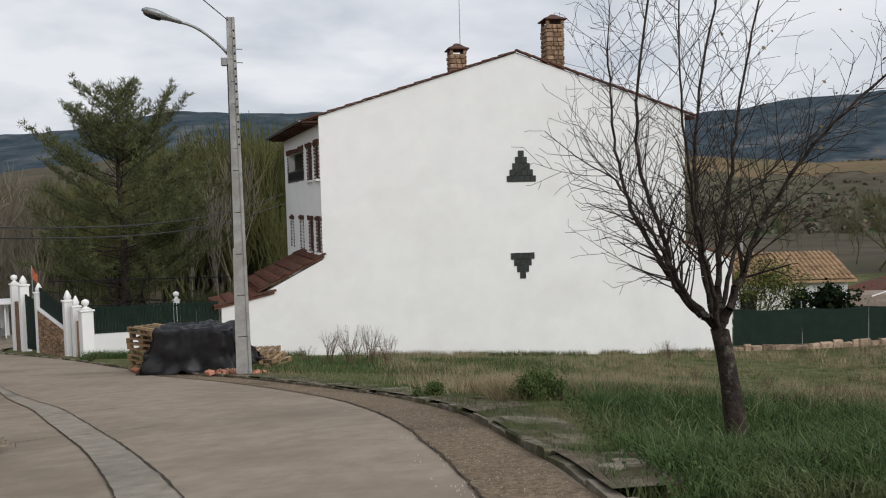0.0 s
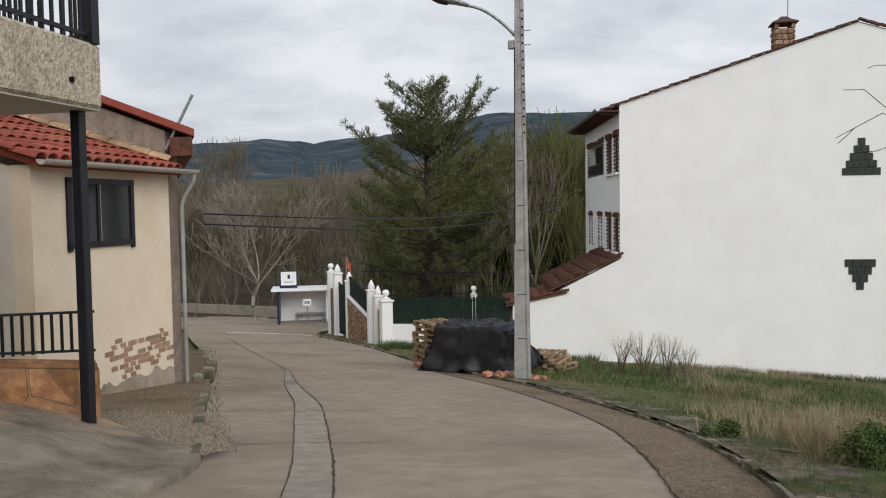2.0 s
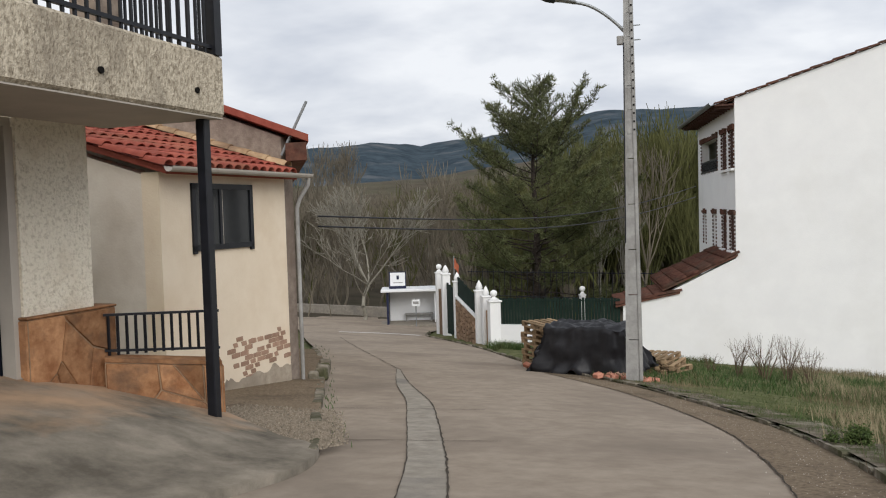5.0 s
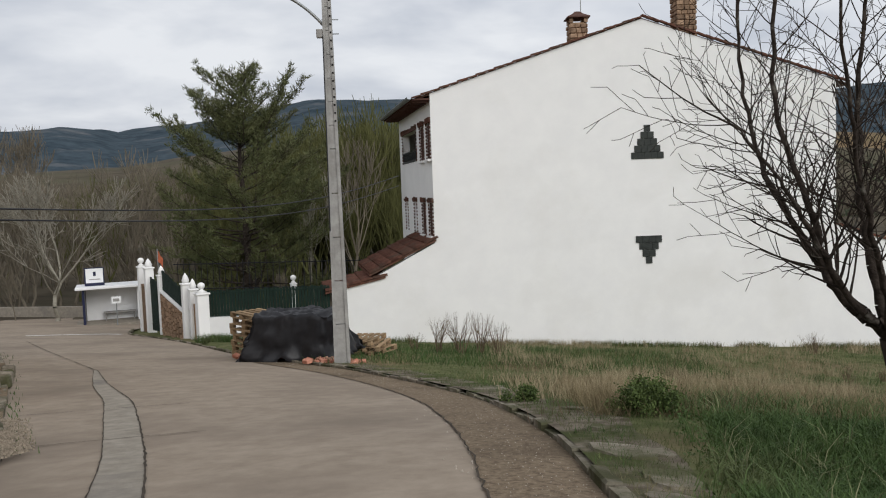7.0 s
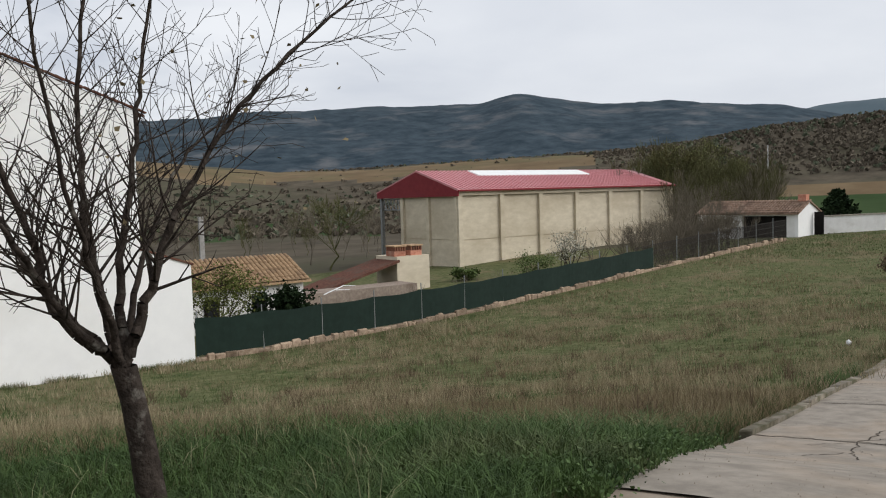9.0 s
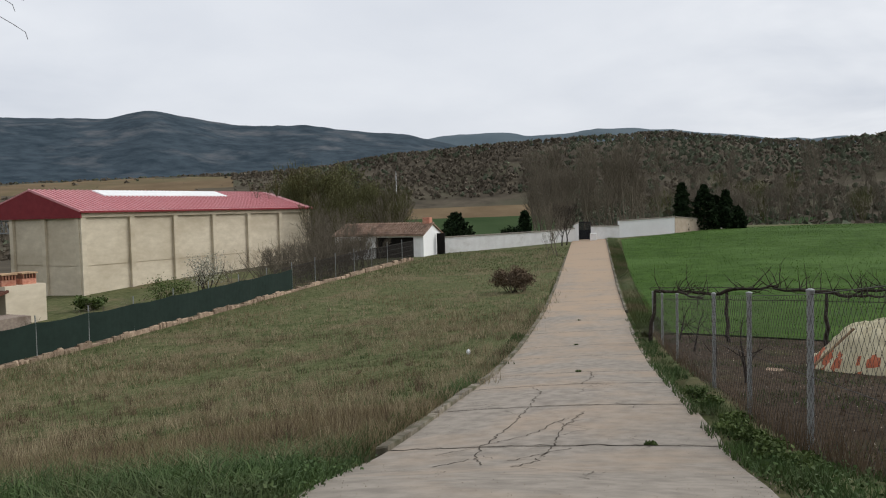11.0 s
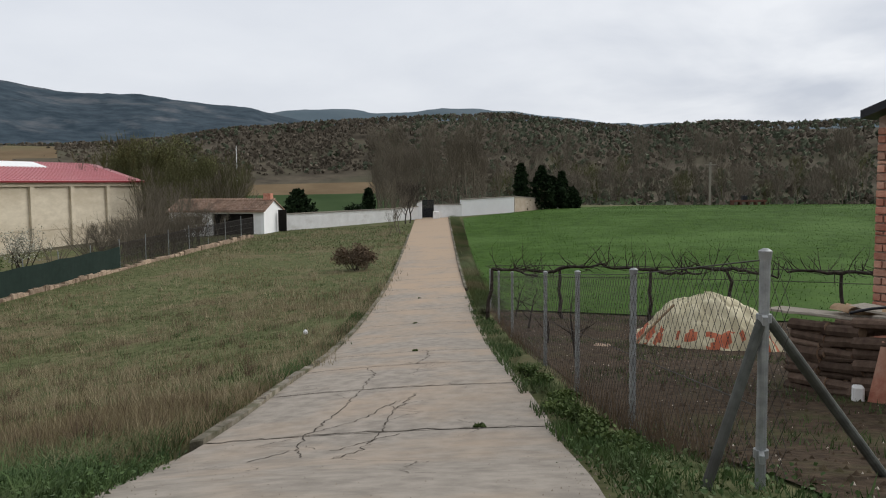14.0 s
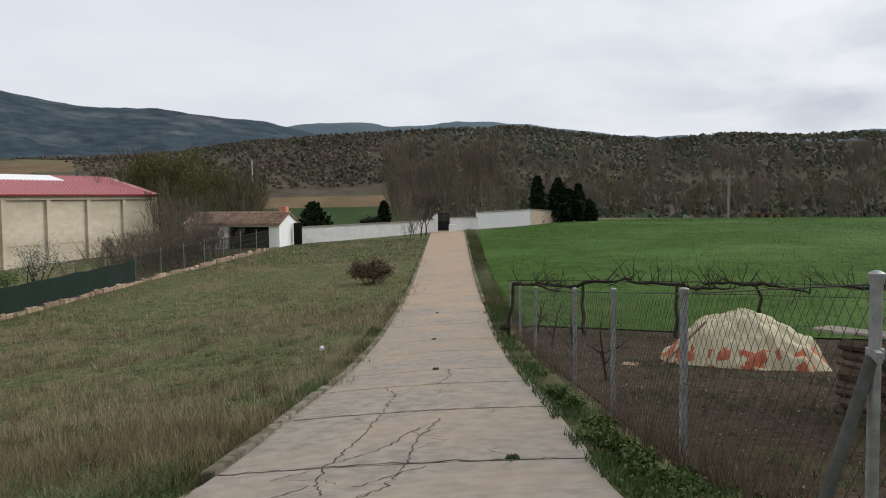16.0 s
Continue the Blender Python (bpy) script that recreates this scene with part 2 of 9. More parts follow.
M_needle = material("pine_needles", (0.075, 0.088, 0.04), (0.135, 0.145, 0.068), 0.9, 0.9, 0.0, None, (0.1, 0.1, 0.055), 0.5, coords="World")
M_cypress = material("cypress_leaves", (0.008, 0.016, 0.007), (0.02, 0.034, 0.014), 1.5, 0.9, 0.0, coords="World")
M_leaf = material("shrub_leaves", (0.045, 0.072, 0.018), (0.105, 0.145, 0.04), 3.0, 0.8, 0.0, coords="World")
M_net = material("dark_green_net", (0.004, 0.015, 0.010), (0.008, 0.023, 0.016), 3.0, 0.8, 0.1, 30)
M_tarp = material("black_plastic_sheet", (0.010, 0.010, 0.012), (0.018, 0.018, 0.021), 4.0, 0.42, 0.1, 12)
M_canvas = material("cream_tarpaulin", (0.46, 0.41, 0.27), (0.58, 0.53, 0.37), 4.0, 0.8, 0.3, 14, (0.35, 0.3, 0.2), 1.2)
M_orange = material("orange_tarpaulin", (0.40, 0.10, 0.05), (0.50, 0.17, 0.09), 4.0, 0.8, 0.2)
M_brick = material("fired_brick", (0.36, 0.14, 0.095), (0.5, 0.25, 0.175), 7.0, 0.9, 0.4, 30, (0.52, 0.34, 0.25), 1.4, per_object=0.22, coords="World")
M_brickmortar = material("brick_mortar", (0.33, 0.24, 0.19), (0.42, 0.33, 0.27), 9.0, 0.95, 0.5, 30, coords="World")
M_log = material("cut_log_bark", (0.075, 0.05, 0.038), (0.14, 0.10, 0.075), 8.0, 0.95, 0.5, 30, per_object=0.4)
M_logend = material("cut_log_end", (0.24, 0.15, 0.095), (0.33, 0.23, 0.16), 9.0, 0.9, 0.2, per_object=0.35)
M_greyboard = material("weathered_board", (0.27, 0.235, 0.19), (0.40, 0.36, 0.30), 7.0, 0.95, 0.3, 30, per_object=0.3, stretch=(1, 5, 5))
M_slate = material("dark_slate", (0.018, 0.022, 0.02), (0.04, 0.046, 0.042), 9.0, 0.6, 0.2, 30)
M_chimney = material("chimney_stone", (0.20, 0.13, 0.085), (0.36, 0.25, 0.17), 7.0, 0.95, 0.5, 20, per_object=0.3, coords="World")
M_glass = material("dark_window_glass", (0.018, 0.020, 0.022), (0.026, 0.028, 0.03), 2.0, 0.08, 0.0)
M_signwhite = material("sign_white", (0.78, 0.79, 0.8), (0.82, 0.83, 0.84), 2.0, 0.4, 0.0)
M_signblue = material("sign_navy", (0.012, 0.016, 0.045), (0.02, 0.025, 0.06), 2.0, 0.4, 0.0)
M_paint = material("worn_road_paint", (0.62, 0.61, 0.59), (0.74, 0.73, 0.71), 6.0, 0.8, 0.1, coords="World")
# Near-black that paints the shade inside openings and small holes.
M_void = material("dark_interior", (0.012, 0.011, 0.010), (0.02, 0.018, 0.017), 1.0, 1.0, 0.0)
M_hillwood = material("wooded_hillside", (0.055, 0.046, 0.034), (0.11, 0.093, 0.067), 0.12, 1.0, 0.0, None, (0.075, 0.074, 0.046), 0.014, detail=14, stain_lo=0.48, stain_hi=0.62, coords="World")
# Distance haze is mixed into these two base colours as blue-grey.
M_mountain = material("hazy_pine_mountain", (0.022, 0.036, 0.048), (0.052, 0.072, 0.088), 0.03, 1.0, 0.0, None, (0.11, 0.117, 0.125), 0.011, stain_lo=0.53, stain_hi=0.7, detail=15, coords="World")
M_hazeridge = material("far_blue_ridge", (0.075, 0.105, 0.125), (0.10, 0.13, 0.148), 0.004, 1.0, 0.0, detail=10, coords="World")
M_ploughed = material("ochre_ploughed_field", (0.125, 0.088, 0.05), (0.175, 0.128, 0.075), 0.05, 1.0, 0.0, None, (0.105, 0.098, 0.05), 0.02, coords="World")
M_greenfield = material("distant_green_crop", (0.026, 0.05, 0.016), (0.045, 0.07, 0.026), 0.05, 1.0, 0.0, coords="World")
M_weed = material("dead_weed_stalk", (0.10, 0.072, 0.05), (0.17, 0.125, 0.085), 5.0, 1.0, 0.0, coords="World")
M_pebble = material("pale_pebbles", (0.3, 0.26, 0.21), (0.46, 0.41, 0.35), 9.0, 0.95, 0.0)


def drift(m, origin, gain):
    """Lets a stain gather towards one end of a surface, along world x."""
    n, l = m.node_tree.nodes, m.node_tree.links
    cut = n["stain_cut"]
    src = cut.inputs["Value"].links[0].from_socket
    geo, sep = n.new("ShaderNodeNewGeometry"), n.new("ShaderNodeSeparateXYZ")
    l.new(geo.outputs["Position"], sep.inputs[0])
    off = n.new("ShaderNodeMath"); off.operation = "SUBTRACT"; off.inputs[1].default_value = origin
    l.new(sep.outputs["X"], off.inputs[0])
    add = n.new("ShaderNodeMath"); add.operation = "MULTIPLY_ADD"; add.inputs[1].default_value = gain
    l.new(off.outputs[0], add.inputs[0])
    l.new(src, add.inputs[2])
    l.new(add.outputs[0], cut.inputs["Value"])


drift(M_forecourt, -5.6, -0.13)  # dust washed out from the garage door
drift(M_lane, 17.0, 0.0065)  # field earth carried along the far lane


# ---- mesh helpers ----
def finish(name, bm, mat, smooth=False):
    me = bpy.data.meshes.new(name)
    bmesh.ops.recalc_face_normals(bm, faces=bm.faces)
    bm.to_mesh(me)
    bm.free()
    for m in (mat if isinstance(mat, (list, tuple)) else [mat]):
        me.materials.append(m)
    if smooth:
        for p in me.polygons:
            p.use_smooth = True
    return me


def part(name, bm, mat, parent=None, label="", smooth=False):
    ob = new(name, finish(name, bm, mat, smooth) if isinstance(bm, bmesh.types.BMesh) else bm)
    if parent:
        ob.parent = parent
    if label:
        tagged(ob, label)
    return ob


def thing(name, m, label, category, group="", kind=""):
    ob = new(name)
    ob.empty_display_size = 0.2
    ob.matrix_world = m
    return tagged(ob, label, category, group, kind)


def box(bm, x0, y0, z0, x1, y1, z1, m=None, bevel=0.0):
    r = bmesh.ops.create_cube(bm, size=1.0, matrix=Matrix.Translation(((x0 + x1) / 2, (y0 + y1) / 2, (z0 + z1) / 2)) @ Matrix.Diagonal((abs(x1 - x0), abs(y1 - y0), abs(z1 - z0), 1)))
    v = r["verts"]
    if bevel:
        e = list({e for q in v for e in q.link_edges})
        out = bmesh.ops.bevel(bm, geom=e, offset=bevel, segments=1, affect="EDGES")
        v = out["verts"]
    if m is not None:
        bmesh.ops.transform(bm, matrix=m, verts=list(v))
    return v


def boxmesh(*a, m=None, bevel=0.0):
    bm = bmesh.new()
    box(bm, *a, m=m, bevel=bevel)
    return bm


def tube(bm, a, b, ra, rb=None, n=10, caps=True):
    a, b = Vector(a), Vector(b)
    d = b - a
    q = d.to_track_quat("Z", "Y").to_matrix().to_4x4()
    r = bmesh.ops.create_cone(bm, cap_ends=caps, segments=n, radius1=ra, radius2=ra if rb is None else rb, depth=d.length, matrix=Matrix.Translation((a + b) / 2) @ q)
    return r["verts"]


def lathe(bm, profile, n=12, m=None):
    """Rings of (radius, height) joined into a turned solid."""
    rings = []
    for r, z in profile:
        rings.append([bm.verts.new((r * math.cos(2 * math.pi * i / n), r * math.sin(2 * math.pi * i / n), z)) for i in range(n)])
    for p, q in zip(rings, rings[1:]):
        for i in range(n):
            bm.faces.new((p[i], p[(i + 1) % n], q[(i + 1) % n], q[i]))
    bm.faces.new(rings[0][::-1])
    bm.faces.new(rings[-1])
    if m is not None:
        bmesh.ops.transform(bm, matrix=m, verts=[v for r in rings for v in r])


def prism(bm, outline, d0, d1):
    """An outline in local x, z pushed through along local y from d0 to d1."""
    a = [bm.verts.new((x, d0, z)) for x, z in outline]
    b = [bm.verts.new((x, d1, z)) for x, z in outline]
    bm.faces.new(a)
    bm.faces.new(b[::-1])
    for i in range(len(a)):
        j = (i + 1) % len(a)
        bm.faces.new((a[i], b[i], b[j], a[j]))


def cable(name, pts, r, mat, parent=None, n=3):
    cu = bpy.data.curves.new(name, "CURVE")
    cu.dimensions, cu.bevel_depth, cu.bevel_resolution = "3D", r, n
    sp = cu.splines.new("POLY")
    sp.points.add(len(pts) - 1)
    for p, c in zip(sp.points, pts):
        p.co = (*c, 1)
    cu.materials.append(mat)
    ob = new(name, cu)
    if parent:
        ob.parent = parent
    return ob


def raw(name, verts, faces, mat, smooth=False):
    me = bpy.data.meshes.new(name)
    me.from_pydata([tuple(v) for v in verts], [], [tuple(f) for f in faces])
    for m in (mat if isinstance(mat, (list, tuple)) else [mat]):
        me.materials.append(m)
    if smooth:
        me.polygons.foreach_set("use_smooth", [True] * len(me.polygons))
    return me


# ---- terrain ----
COEF = np.array([0.043, 0.22, -0.585, 0.596, 1.286, -0.964, -0.922, -0.944, -1.185, -1.374, -0.593, -0.376, 0.928, 0.862, -0.295, -0.08, 0.549, 0.398, -1.016, -1.485])
LANE_O, LANE_D = np.array([1.17, 2.47]), np.array([0.949, 0.316])
LANE_S = [0, 3, 7, 9, 12.7, 18, 25, 36, 47, 62, 79.5, 90, 130, 200]
LANE_Z = [-0.02, -0.22, -0.98, -1.28, -1.66, -2.3, -2.88, -3.38, -3.5, -3.15, -2.56, -2.15, -1.3, -1.5]


def smooth01(v, a, b):
    k = np.clip((v - a) / (b - a), 0, 1)
    return k * k * (3 - 2 * k)


def slope_base(x, y):
    x, y = x - 1, y - 2
    r = np.hypot(x, y) + 1e-9
    u = np.sqrt(r * r + 4) - 2
    c, s, k = x / r, y / r, r / (r + 2)
    turns = [1 + 0 * r, c * k, s * k, (c * c - s * s) * k * k, 2 * c * s * k * k]
    rise = [u / 10, 2 * u * u / (u * u + 150), 4 * u * u / (u * u + 1200), u * u / 1600]
    return -0.02 + sum(w * a * b for w, (b, a) in zip(COEF, [(b, a) for b in rise for a in turns]))


def lane_profile(s):
    s = np.clip(s, 0, 199.9)
    return sum(np.interp(s + o * np.maximum(1, s * 0.08), LANE_S, LANE_Z) for o in (-1, -0.5, 0, 0.5, 1)) / 5


def lane_coords(x, y):
    dx, dy = x - LANE_O[0], y - LANE_O[1]
    return dx * LANE_D[0] + dy * LANE_D[1], -dx * LANE_D[1] + dy * LANE_D[0]


def lane_point(s, lateral):
    return LANE_O[0] + s * LANE_D[0] - lateral * LANE_D[1], LANE_O[1] + s * LANE_D[1] + lateral * LANE_D[0]


def near_height(x, y):
    s, l = lane_coords(x, y)
    k = smooth01(s, 2, 8)
    cx, cy = LANE_O[0] + s * LANE_D[0], LANE_O[1] + s * LANE_D[1]
    return slope_base(x, y) + k * np.exp(-(l / (6 + 0.1 * np.maximum(s, 0))) ** 2) * (lane_profile(s) - slope_base(cx, cy))


RIDGE_AZ = [-75, -38, -33.6, -30, -25.5, -17, -12, -5, 5, 18, 26.6, 31.6, 35.4, 39.2, 41.8, 43.8, 46.2, 48, 52, 54.5, 56.7, 59, 64, 70, 120]
RIDGE_UP = [4.3, 4.5, 4.8, 4.1, 4.9, 6.15, 6.2, 6.0, 5.4, 5.4, 5.95, 6.2, 6.15, 6.1, 6.55, 6.3, 5.95, 5.85, 5.8, 5.4, 5.15, 4.95, 3.6, 2.5, 2.0]
HILL_AZ = [-75, -40, -30, -22, -12, 0, 15, 25, 35, 46, 52, 58, 66, 71, 77, 81, 86, 90, 95, 120]
HILL_UP = [1.6, 1.7, 1.9, 3.0, 3.8, 3.9, 2.6, 1.7, 2.1, 2.5, 2.8, 3.7, 4.25, 4.5, 4.5, 4.0, 3.4, 3.8, 3.5, 3.5]


def far_height(r, az):
    """The valley, the wooded hill, the mountain and the far ridge, by distance and compass angle in degrees."""
    valley = -6.0 + 4.0 * smooth01(az, 50, 80) * smooth01(200 - r, 0, 80)
    z = valley
    for reach, rise, up in ((420.0, 190.0, np.interp(az, HILL_AZ, HILL_UP)), (2000.0, 750.0, np.interp(az, RIDGE_AZ, RIDGE_UP)), (3600.0, 2500.0, 1.0 + 4.0 * smooth01(az, 50, 62) - 1.2 * smooth01(az, 72, 90))):
        top = 1.4 + reach * np.tan(np.radians(up))
        z = np.maximum(z, valley + (top - valley) * smooth01(r, rise, reach))
    return z


def height(x, y):
    x, y = np.asarray(x, float), np.asarray(y, float)
    r, az = np.hypot(x - 1, y - 2), np.degrees(np.arctan2(x - 1, y - 2))
    k = smooth01(r, 70, 130)
    front = smooth01(120 - np.abs(az - 25), 0, 30)
    inner = near_height(x, y) * front + (1 - front) * 0.03 * r
    inner = inner - 0.29 * np.exp(-((x - 2.45) ** 2 + (y - 6.6) ** 2) / 2.4)  # the hollow round the young tree
    return inner * (1 - k) + far_height(r, az) * k


def hz(x, y, off=0.0):
    return float(height(x, y)) + off


# ---- road outline ----
KERB = [(1.3, 3.72), (0.9, 3.95), (0.78, 4.5), (0.7, 5.26), (0.58, 6.0), (0.16, 8.3), (-0.72, 11.6), (-1.89, 14.2), (-3.2, 16.3), (-4.35, 17.9), (-6.24, 19.8), (-8.8, 22.6), (-12.15, 27.0), (-15.3, 30.4), (-17.6, 32.6), (-19.4, 36.0)]
LEFT = [(-4.0, -6.0), (-3.6, 2.0), (-3.75, 5.0), (-3.88, 6.8), (-4.72, 8.2), (-6.25, 10.2), (-8.6, 13.4), (-13.1, 19.2), (-17.5, 24.2), (-24.7, 32.5), (-32.0, 40.0)]


def dense(pts, n):
    """A smooth line through the points, n steps each."""
    p = [np.array(q, float) for q in pts]
    p = [2 * p[0] - p[1]] + p + [2 * p[-1] - p[-2]]
    out = []
    for a, b, c, d in zip(p, p[1:], p[2:], p[3:]):
        for i in range(n):
            t = i / n
            out.append(0.5 * (2 * b + (c - a) * t + (2 * a - 5 * b + 4 * c - d) * t * t + (3 * b - a - 3 * c + d) * t ** 3))
    return np.array(out + [p[-2]])


KERB_LINE = dense(KERB, 8)
LEFT_LINE = dense(LEFT, 8)


def lane_right(s):
    """The lane's right half-width."""
    return float(np.interp(s, [3.0, 4.3, 6.2, 9.0], [1.27, 1.39, 1.58, 1.75]))


def lane_half(s):
    """The lane's left half-width: it narrows where the grass corner bulges into it."""
    return float(np.interp(s, [3.0, 4, 5, 6, 7], [1.1, 1.17, 1.37, 1.6, 1.75]))


LANE_LEFT = np.array([lane_point(s, lane_half(s)) for s in np.linspace(3.2, 90, 120)])
LANE_RIGHT = np.array([lane_point(s, -lane_right(s)) for s in np.linspace(3.0, 90, 120)])
ROAD_POLY = np.array([(-4.0, -6), (3.6, -6), (3.45, -1.5), (3.75, 1.1)] + [tuple(p) for p in LANE_RIGHT] + [tuple(p) for p in LANE_LEFT[::-1]] + [(3.2, 4.25), (2.3, 3.75)] + [tuple(p) for p in KERB_LINE] + [(-21, 43), (-30, 46), (-33, 41)] + [tuple(p) for p in LEFT_LINE[::-1]])


def inside(poly, x, y):
    x, y = np.asarray(x, float), np.asarray(y, float)
    hit = np.zeros(x.shape, bool)
    for (x0, y0), (x1, y1) in zip(poly, np.roll(poly, -1, axis=0)):
        if y0 != y1:
            hit ^= ((y0 > y) != (y1 > y)) & (x < (x1 - x0) * (y - y0) / (y1 - y0) + x0)
    return hit


def lines_sheet(name, a, b, m, off, mat, across=6):
    """A sheet between two lines of equal count, laid on the terrain."""
    n = len(a)
    k = np.linspace(0, 1, across + 1)
    xy = a[:, None, :] * (1 - k)[None, :, None] + b[:, None, :] * k[None, :, None]
    z = height(xy[..., 0], xy[..., 1]) + off
    v = np.concatenate([xy, z[..., None]], -1).reshape(-1, 3)
    w = across + 1
    f = [(i * w + j, i * w + j + 1, (i + 1) * w + j + 1, (i + 1) * w + j) for i in range(n - 1) for j in range(across)]
    return raw(name, v, f, mat, True)


def poly_sheet(name, poly, step, off, mat):
    """A sheet inside an outline, cut from a fine grid laid on the terrain."""
    bm = bmesh.new()
    vs = [bm.verts.new((x, y, 0)) for x, y in poly]
    bm.faces.new(vs)
    lo, hi = np.min(poly, 0), np.max(poly, 0)
    for ax in (0, 1):
        for c in np.arange(lo[ax] + step, hi[ax], step):
            co, no = [0, 0, 0], [0, 0, 0]
            co[ax], no[ax] = c, 1
            bmesh.ops.bisect_plane(bm, geom=bm.verts[:] + bm.edges[:] + bm.faces[:], plane_co=co, plane_no=no)
    xy = np.array([v.co[:2] for v in bm.verts])
    for v, z in zip(bm.verts, height(xy[:, 0], xy[:, 1])):
        v.co.z = z + off
    me = finish(name, bm, mat, True)
    return me


def grow(poly, d):
    """The outline pushed outwards by d."""
    p = np.asarray(poly, float)
    e = np.roll(p, -1, 0) - np.roll(p, 1, 0)
    n = np.stack([e[:, 1], -e[:, 0]], 1) / np.maximum(np.linalg.norm(e, axis=1), 1e-6)[:, None]
    area = 0.5 * np.sum(p[:, 0] * np.roll(p[:, 1], -1) - np.roll(p[:, 0], -1) * p[:, 1])
    return p + n * d * (1 if area > 0 else -1)


def make_ground():
    radii = [0.0] + list(np.arange(0.6, 24, 0.4)) + list(24 * 1.035 ** np.arange(0, 152))
    front = np.arange(-60, 115, 0.5)
    az = np.radians(np.concatenate([front, np.arange(115, 300, 5.0)]))
    R, A = np.meshgrid(radii[1:], az, indexing="ij")
    X, Y = 1 + R * np.sin(A), 2 + R * np.cos(A)
    Z = height(X, Y)
    deg = np.degrees(A)
    rough = np.vectorize(lambda x, y: noise.fractal((x, y, 0.3), 0.9, 2.1, 6))
    far = R > 150
    wob = np.zeros_like(Z)
    wob[far] = rough(X[far] / 260, Y[far] / 260)
    Z += wob * smooth01(R, 150, 420) * (1.2 + 0.007 * np.minimum(R, 2400))
    road = inside(grow(ROAD_POLY, 0.3), X, Y) & (R < 110)
    Z = np.where(road, Z - 0.10, Z + 0.06 * (R < 60))
    n, m = Z.shape
    v = [(1, 2, hz(1, 2) - 0.10)] + list(zip(X.ravel(), Y.ravel(), Z.ravel()))
    f = [(0, 1 + (j + 1) % m, 1 + j) for j in range(m)]
    f += [(1 + i * m + j, 1 + i * m + (j + 1) % m, 1 + (i + 1) * m + (j + 1) % m, 1 + (i + 1) * m + j) for i in range(n - 1) for j in range(m)]
    me = raw("ground", v, f, [M_grass, M_hillwood, M_mountain, M_hazeridge, M_ploughed, M_greenfield], True)
    rr = np.concatenate([np.zeros(m), R[:-1].ravel()])
    dd = np.concatenate([np.zeros(m), deg[:-1].ravel()])
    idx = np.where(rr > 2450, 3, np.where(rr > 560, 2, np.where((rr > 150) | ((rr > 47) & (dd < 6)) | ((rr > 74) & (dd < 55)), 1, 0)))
    wave = np.sin(dd * 0.55) * 9 + np.sin(dd * 1.7 + 1) * 4
    ochre = ((np.abs(rr - 352 - wave) < 30) & (dd > 14) & (dd < 47)) | ((rr > 234) & (rr < 256) & (dd > 56) & (dd < 69))
    green = (np.abs(rr - 195 - wave) < 26) & (((dd > 10) & (dd < 32)) | ((dd > 76) & (dd < 110))) | ((rr > 165) & (rr < 234) & (dd > 55) & (dd < 69))
    idx = np.where(ochre, 4, np.where(green, 5, idx))
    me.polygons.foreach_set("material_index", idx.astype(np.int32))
    return tagged(new("ground", me), "grassy sloping meadow ground running out to wooded hills", "ground", kind="structure")


make_ground()


# ---- road, lane, kerbs ----
LANE_JOIN = 3.4
road_poly = [(-4.0, -6), (3.6, -6), (3.45, -1.5), (3.8, 1.15)] + [lane_point(LANE_JOIN, -lane_right(LANE_JOIN)), lane_point(LANE_JOIN, lane_half(LANE_JOIN)), (3.2, 4.25), (2.3, 3.75)] + [tuple(p) for p in KERB_LINE[::2]] + [(-20.5, 40), (-22, 44), (-30, 47.5), (-36, 44)] + [tuple(p) for p in LEFT_LINE[::-2]]
tagged(new("road", poly_sheet("road", road_poly, 1.0, 0.0, M_asphalt)), "worn beige-grey concrete village road curving downhill", "road", kind="structure")


def lane_strip(name, s0, s1, l0, l1, off, mat, n=8):
    """A draped piece of the lane between two distances and two offsets from its middle."""
    a = np.array([lane_point(s, l0) for s in np.linspace(s0, s1, n)])
    b = np.array([lane_point(s, l1) for s in np.linspace(s0, s1, n)])
    return lines_sheet(name, a, b, None, off, mat)


# the lane's concrete bays, each a slab of its own with an open joint between
lane = thing("lane", Matrix.Identity(4), "cracked pale concrete lane between meadow and fields", "road", kind="structure")
cuts = [LANE_JOIN, 8.35, 11.6, 14.6, 17.2, 21.0, 24.2, 28.4, 32.5, 36.6, 41, 46, 51, 56, 61, 66, 72, 78, 84, 90]
for a, b in zip(cuts, cuts[1:]):
    ss = np.linspace(a + (-0.06 if a == LANE_JOIN else 0.012), b - 0.012, 14)
    part("slab", lines_sheet("slab", np.array([lane_point(q, lane_half(q)) for q in ss]), np.array([lane_point(q, -lane_right(q)) for q in ss]), None, 0.012, M_lane), M_lane, lane)
bed = part("joint_bed", lane_strip("joint_bed", 7.5, 90, 1.73, -1.73, 0.001, M_crack, 200), M_crack, lane)


def wander(pts, seed, step=0.12, amp=0.05):
    """A line broken into short crooked steps."""
    rnd = random.Random(seed)
    out = []
    for (x0, y0), (x1, y1) in zip(pts, pts[1:]):
        n = max(2, int(math.hypot(x1 - x0, y1 - y0) / step))
        for i in range(n):
            k = i / n
            out.append((x0 + (x1 - x0) * k + rnd.uniform(-amp, amp), y0 + (y1 - y0) * k + rnd.uniform(-amp, amp)))
    return out + [pts[-1]]


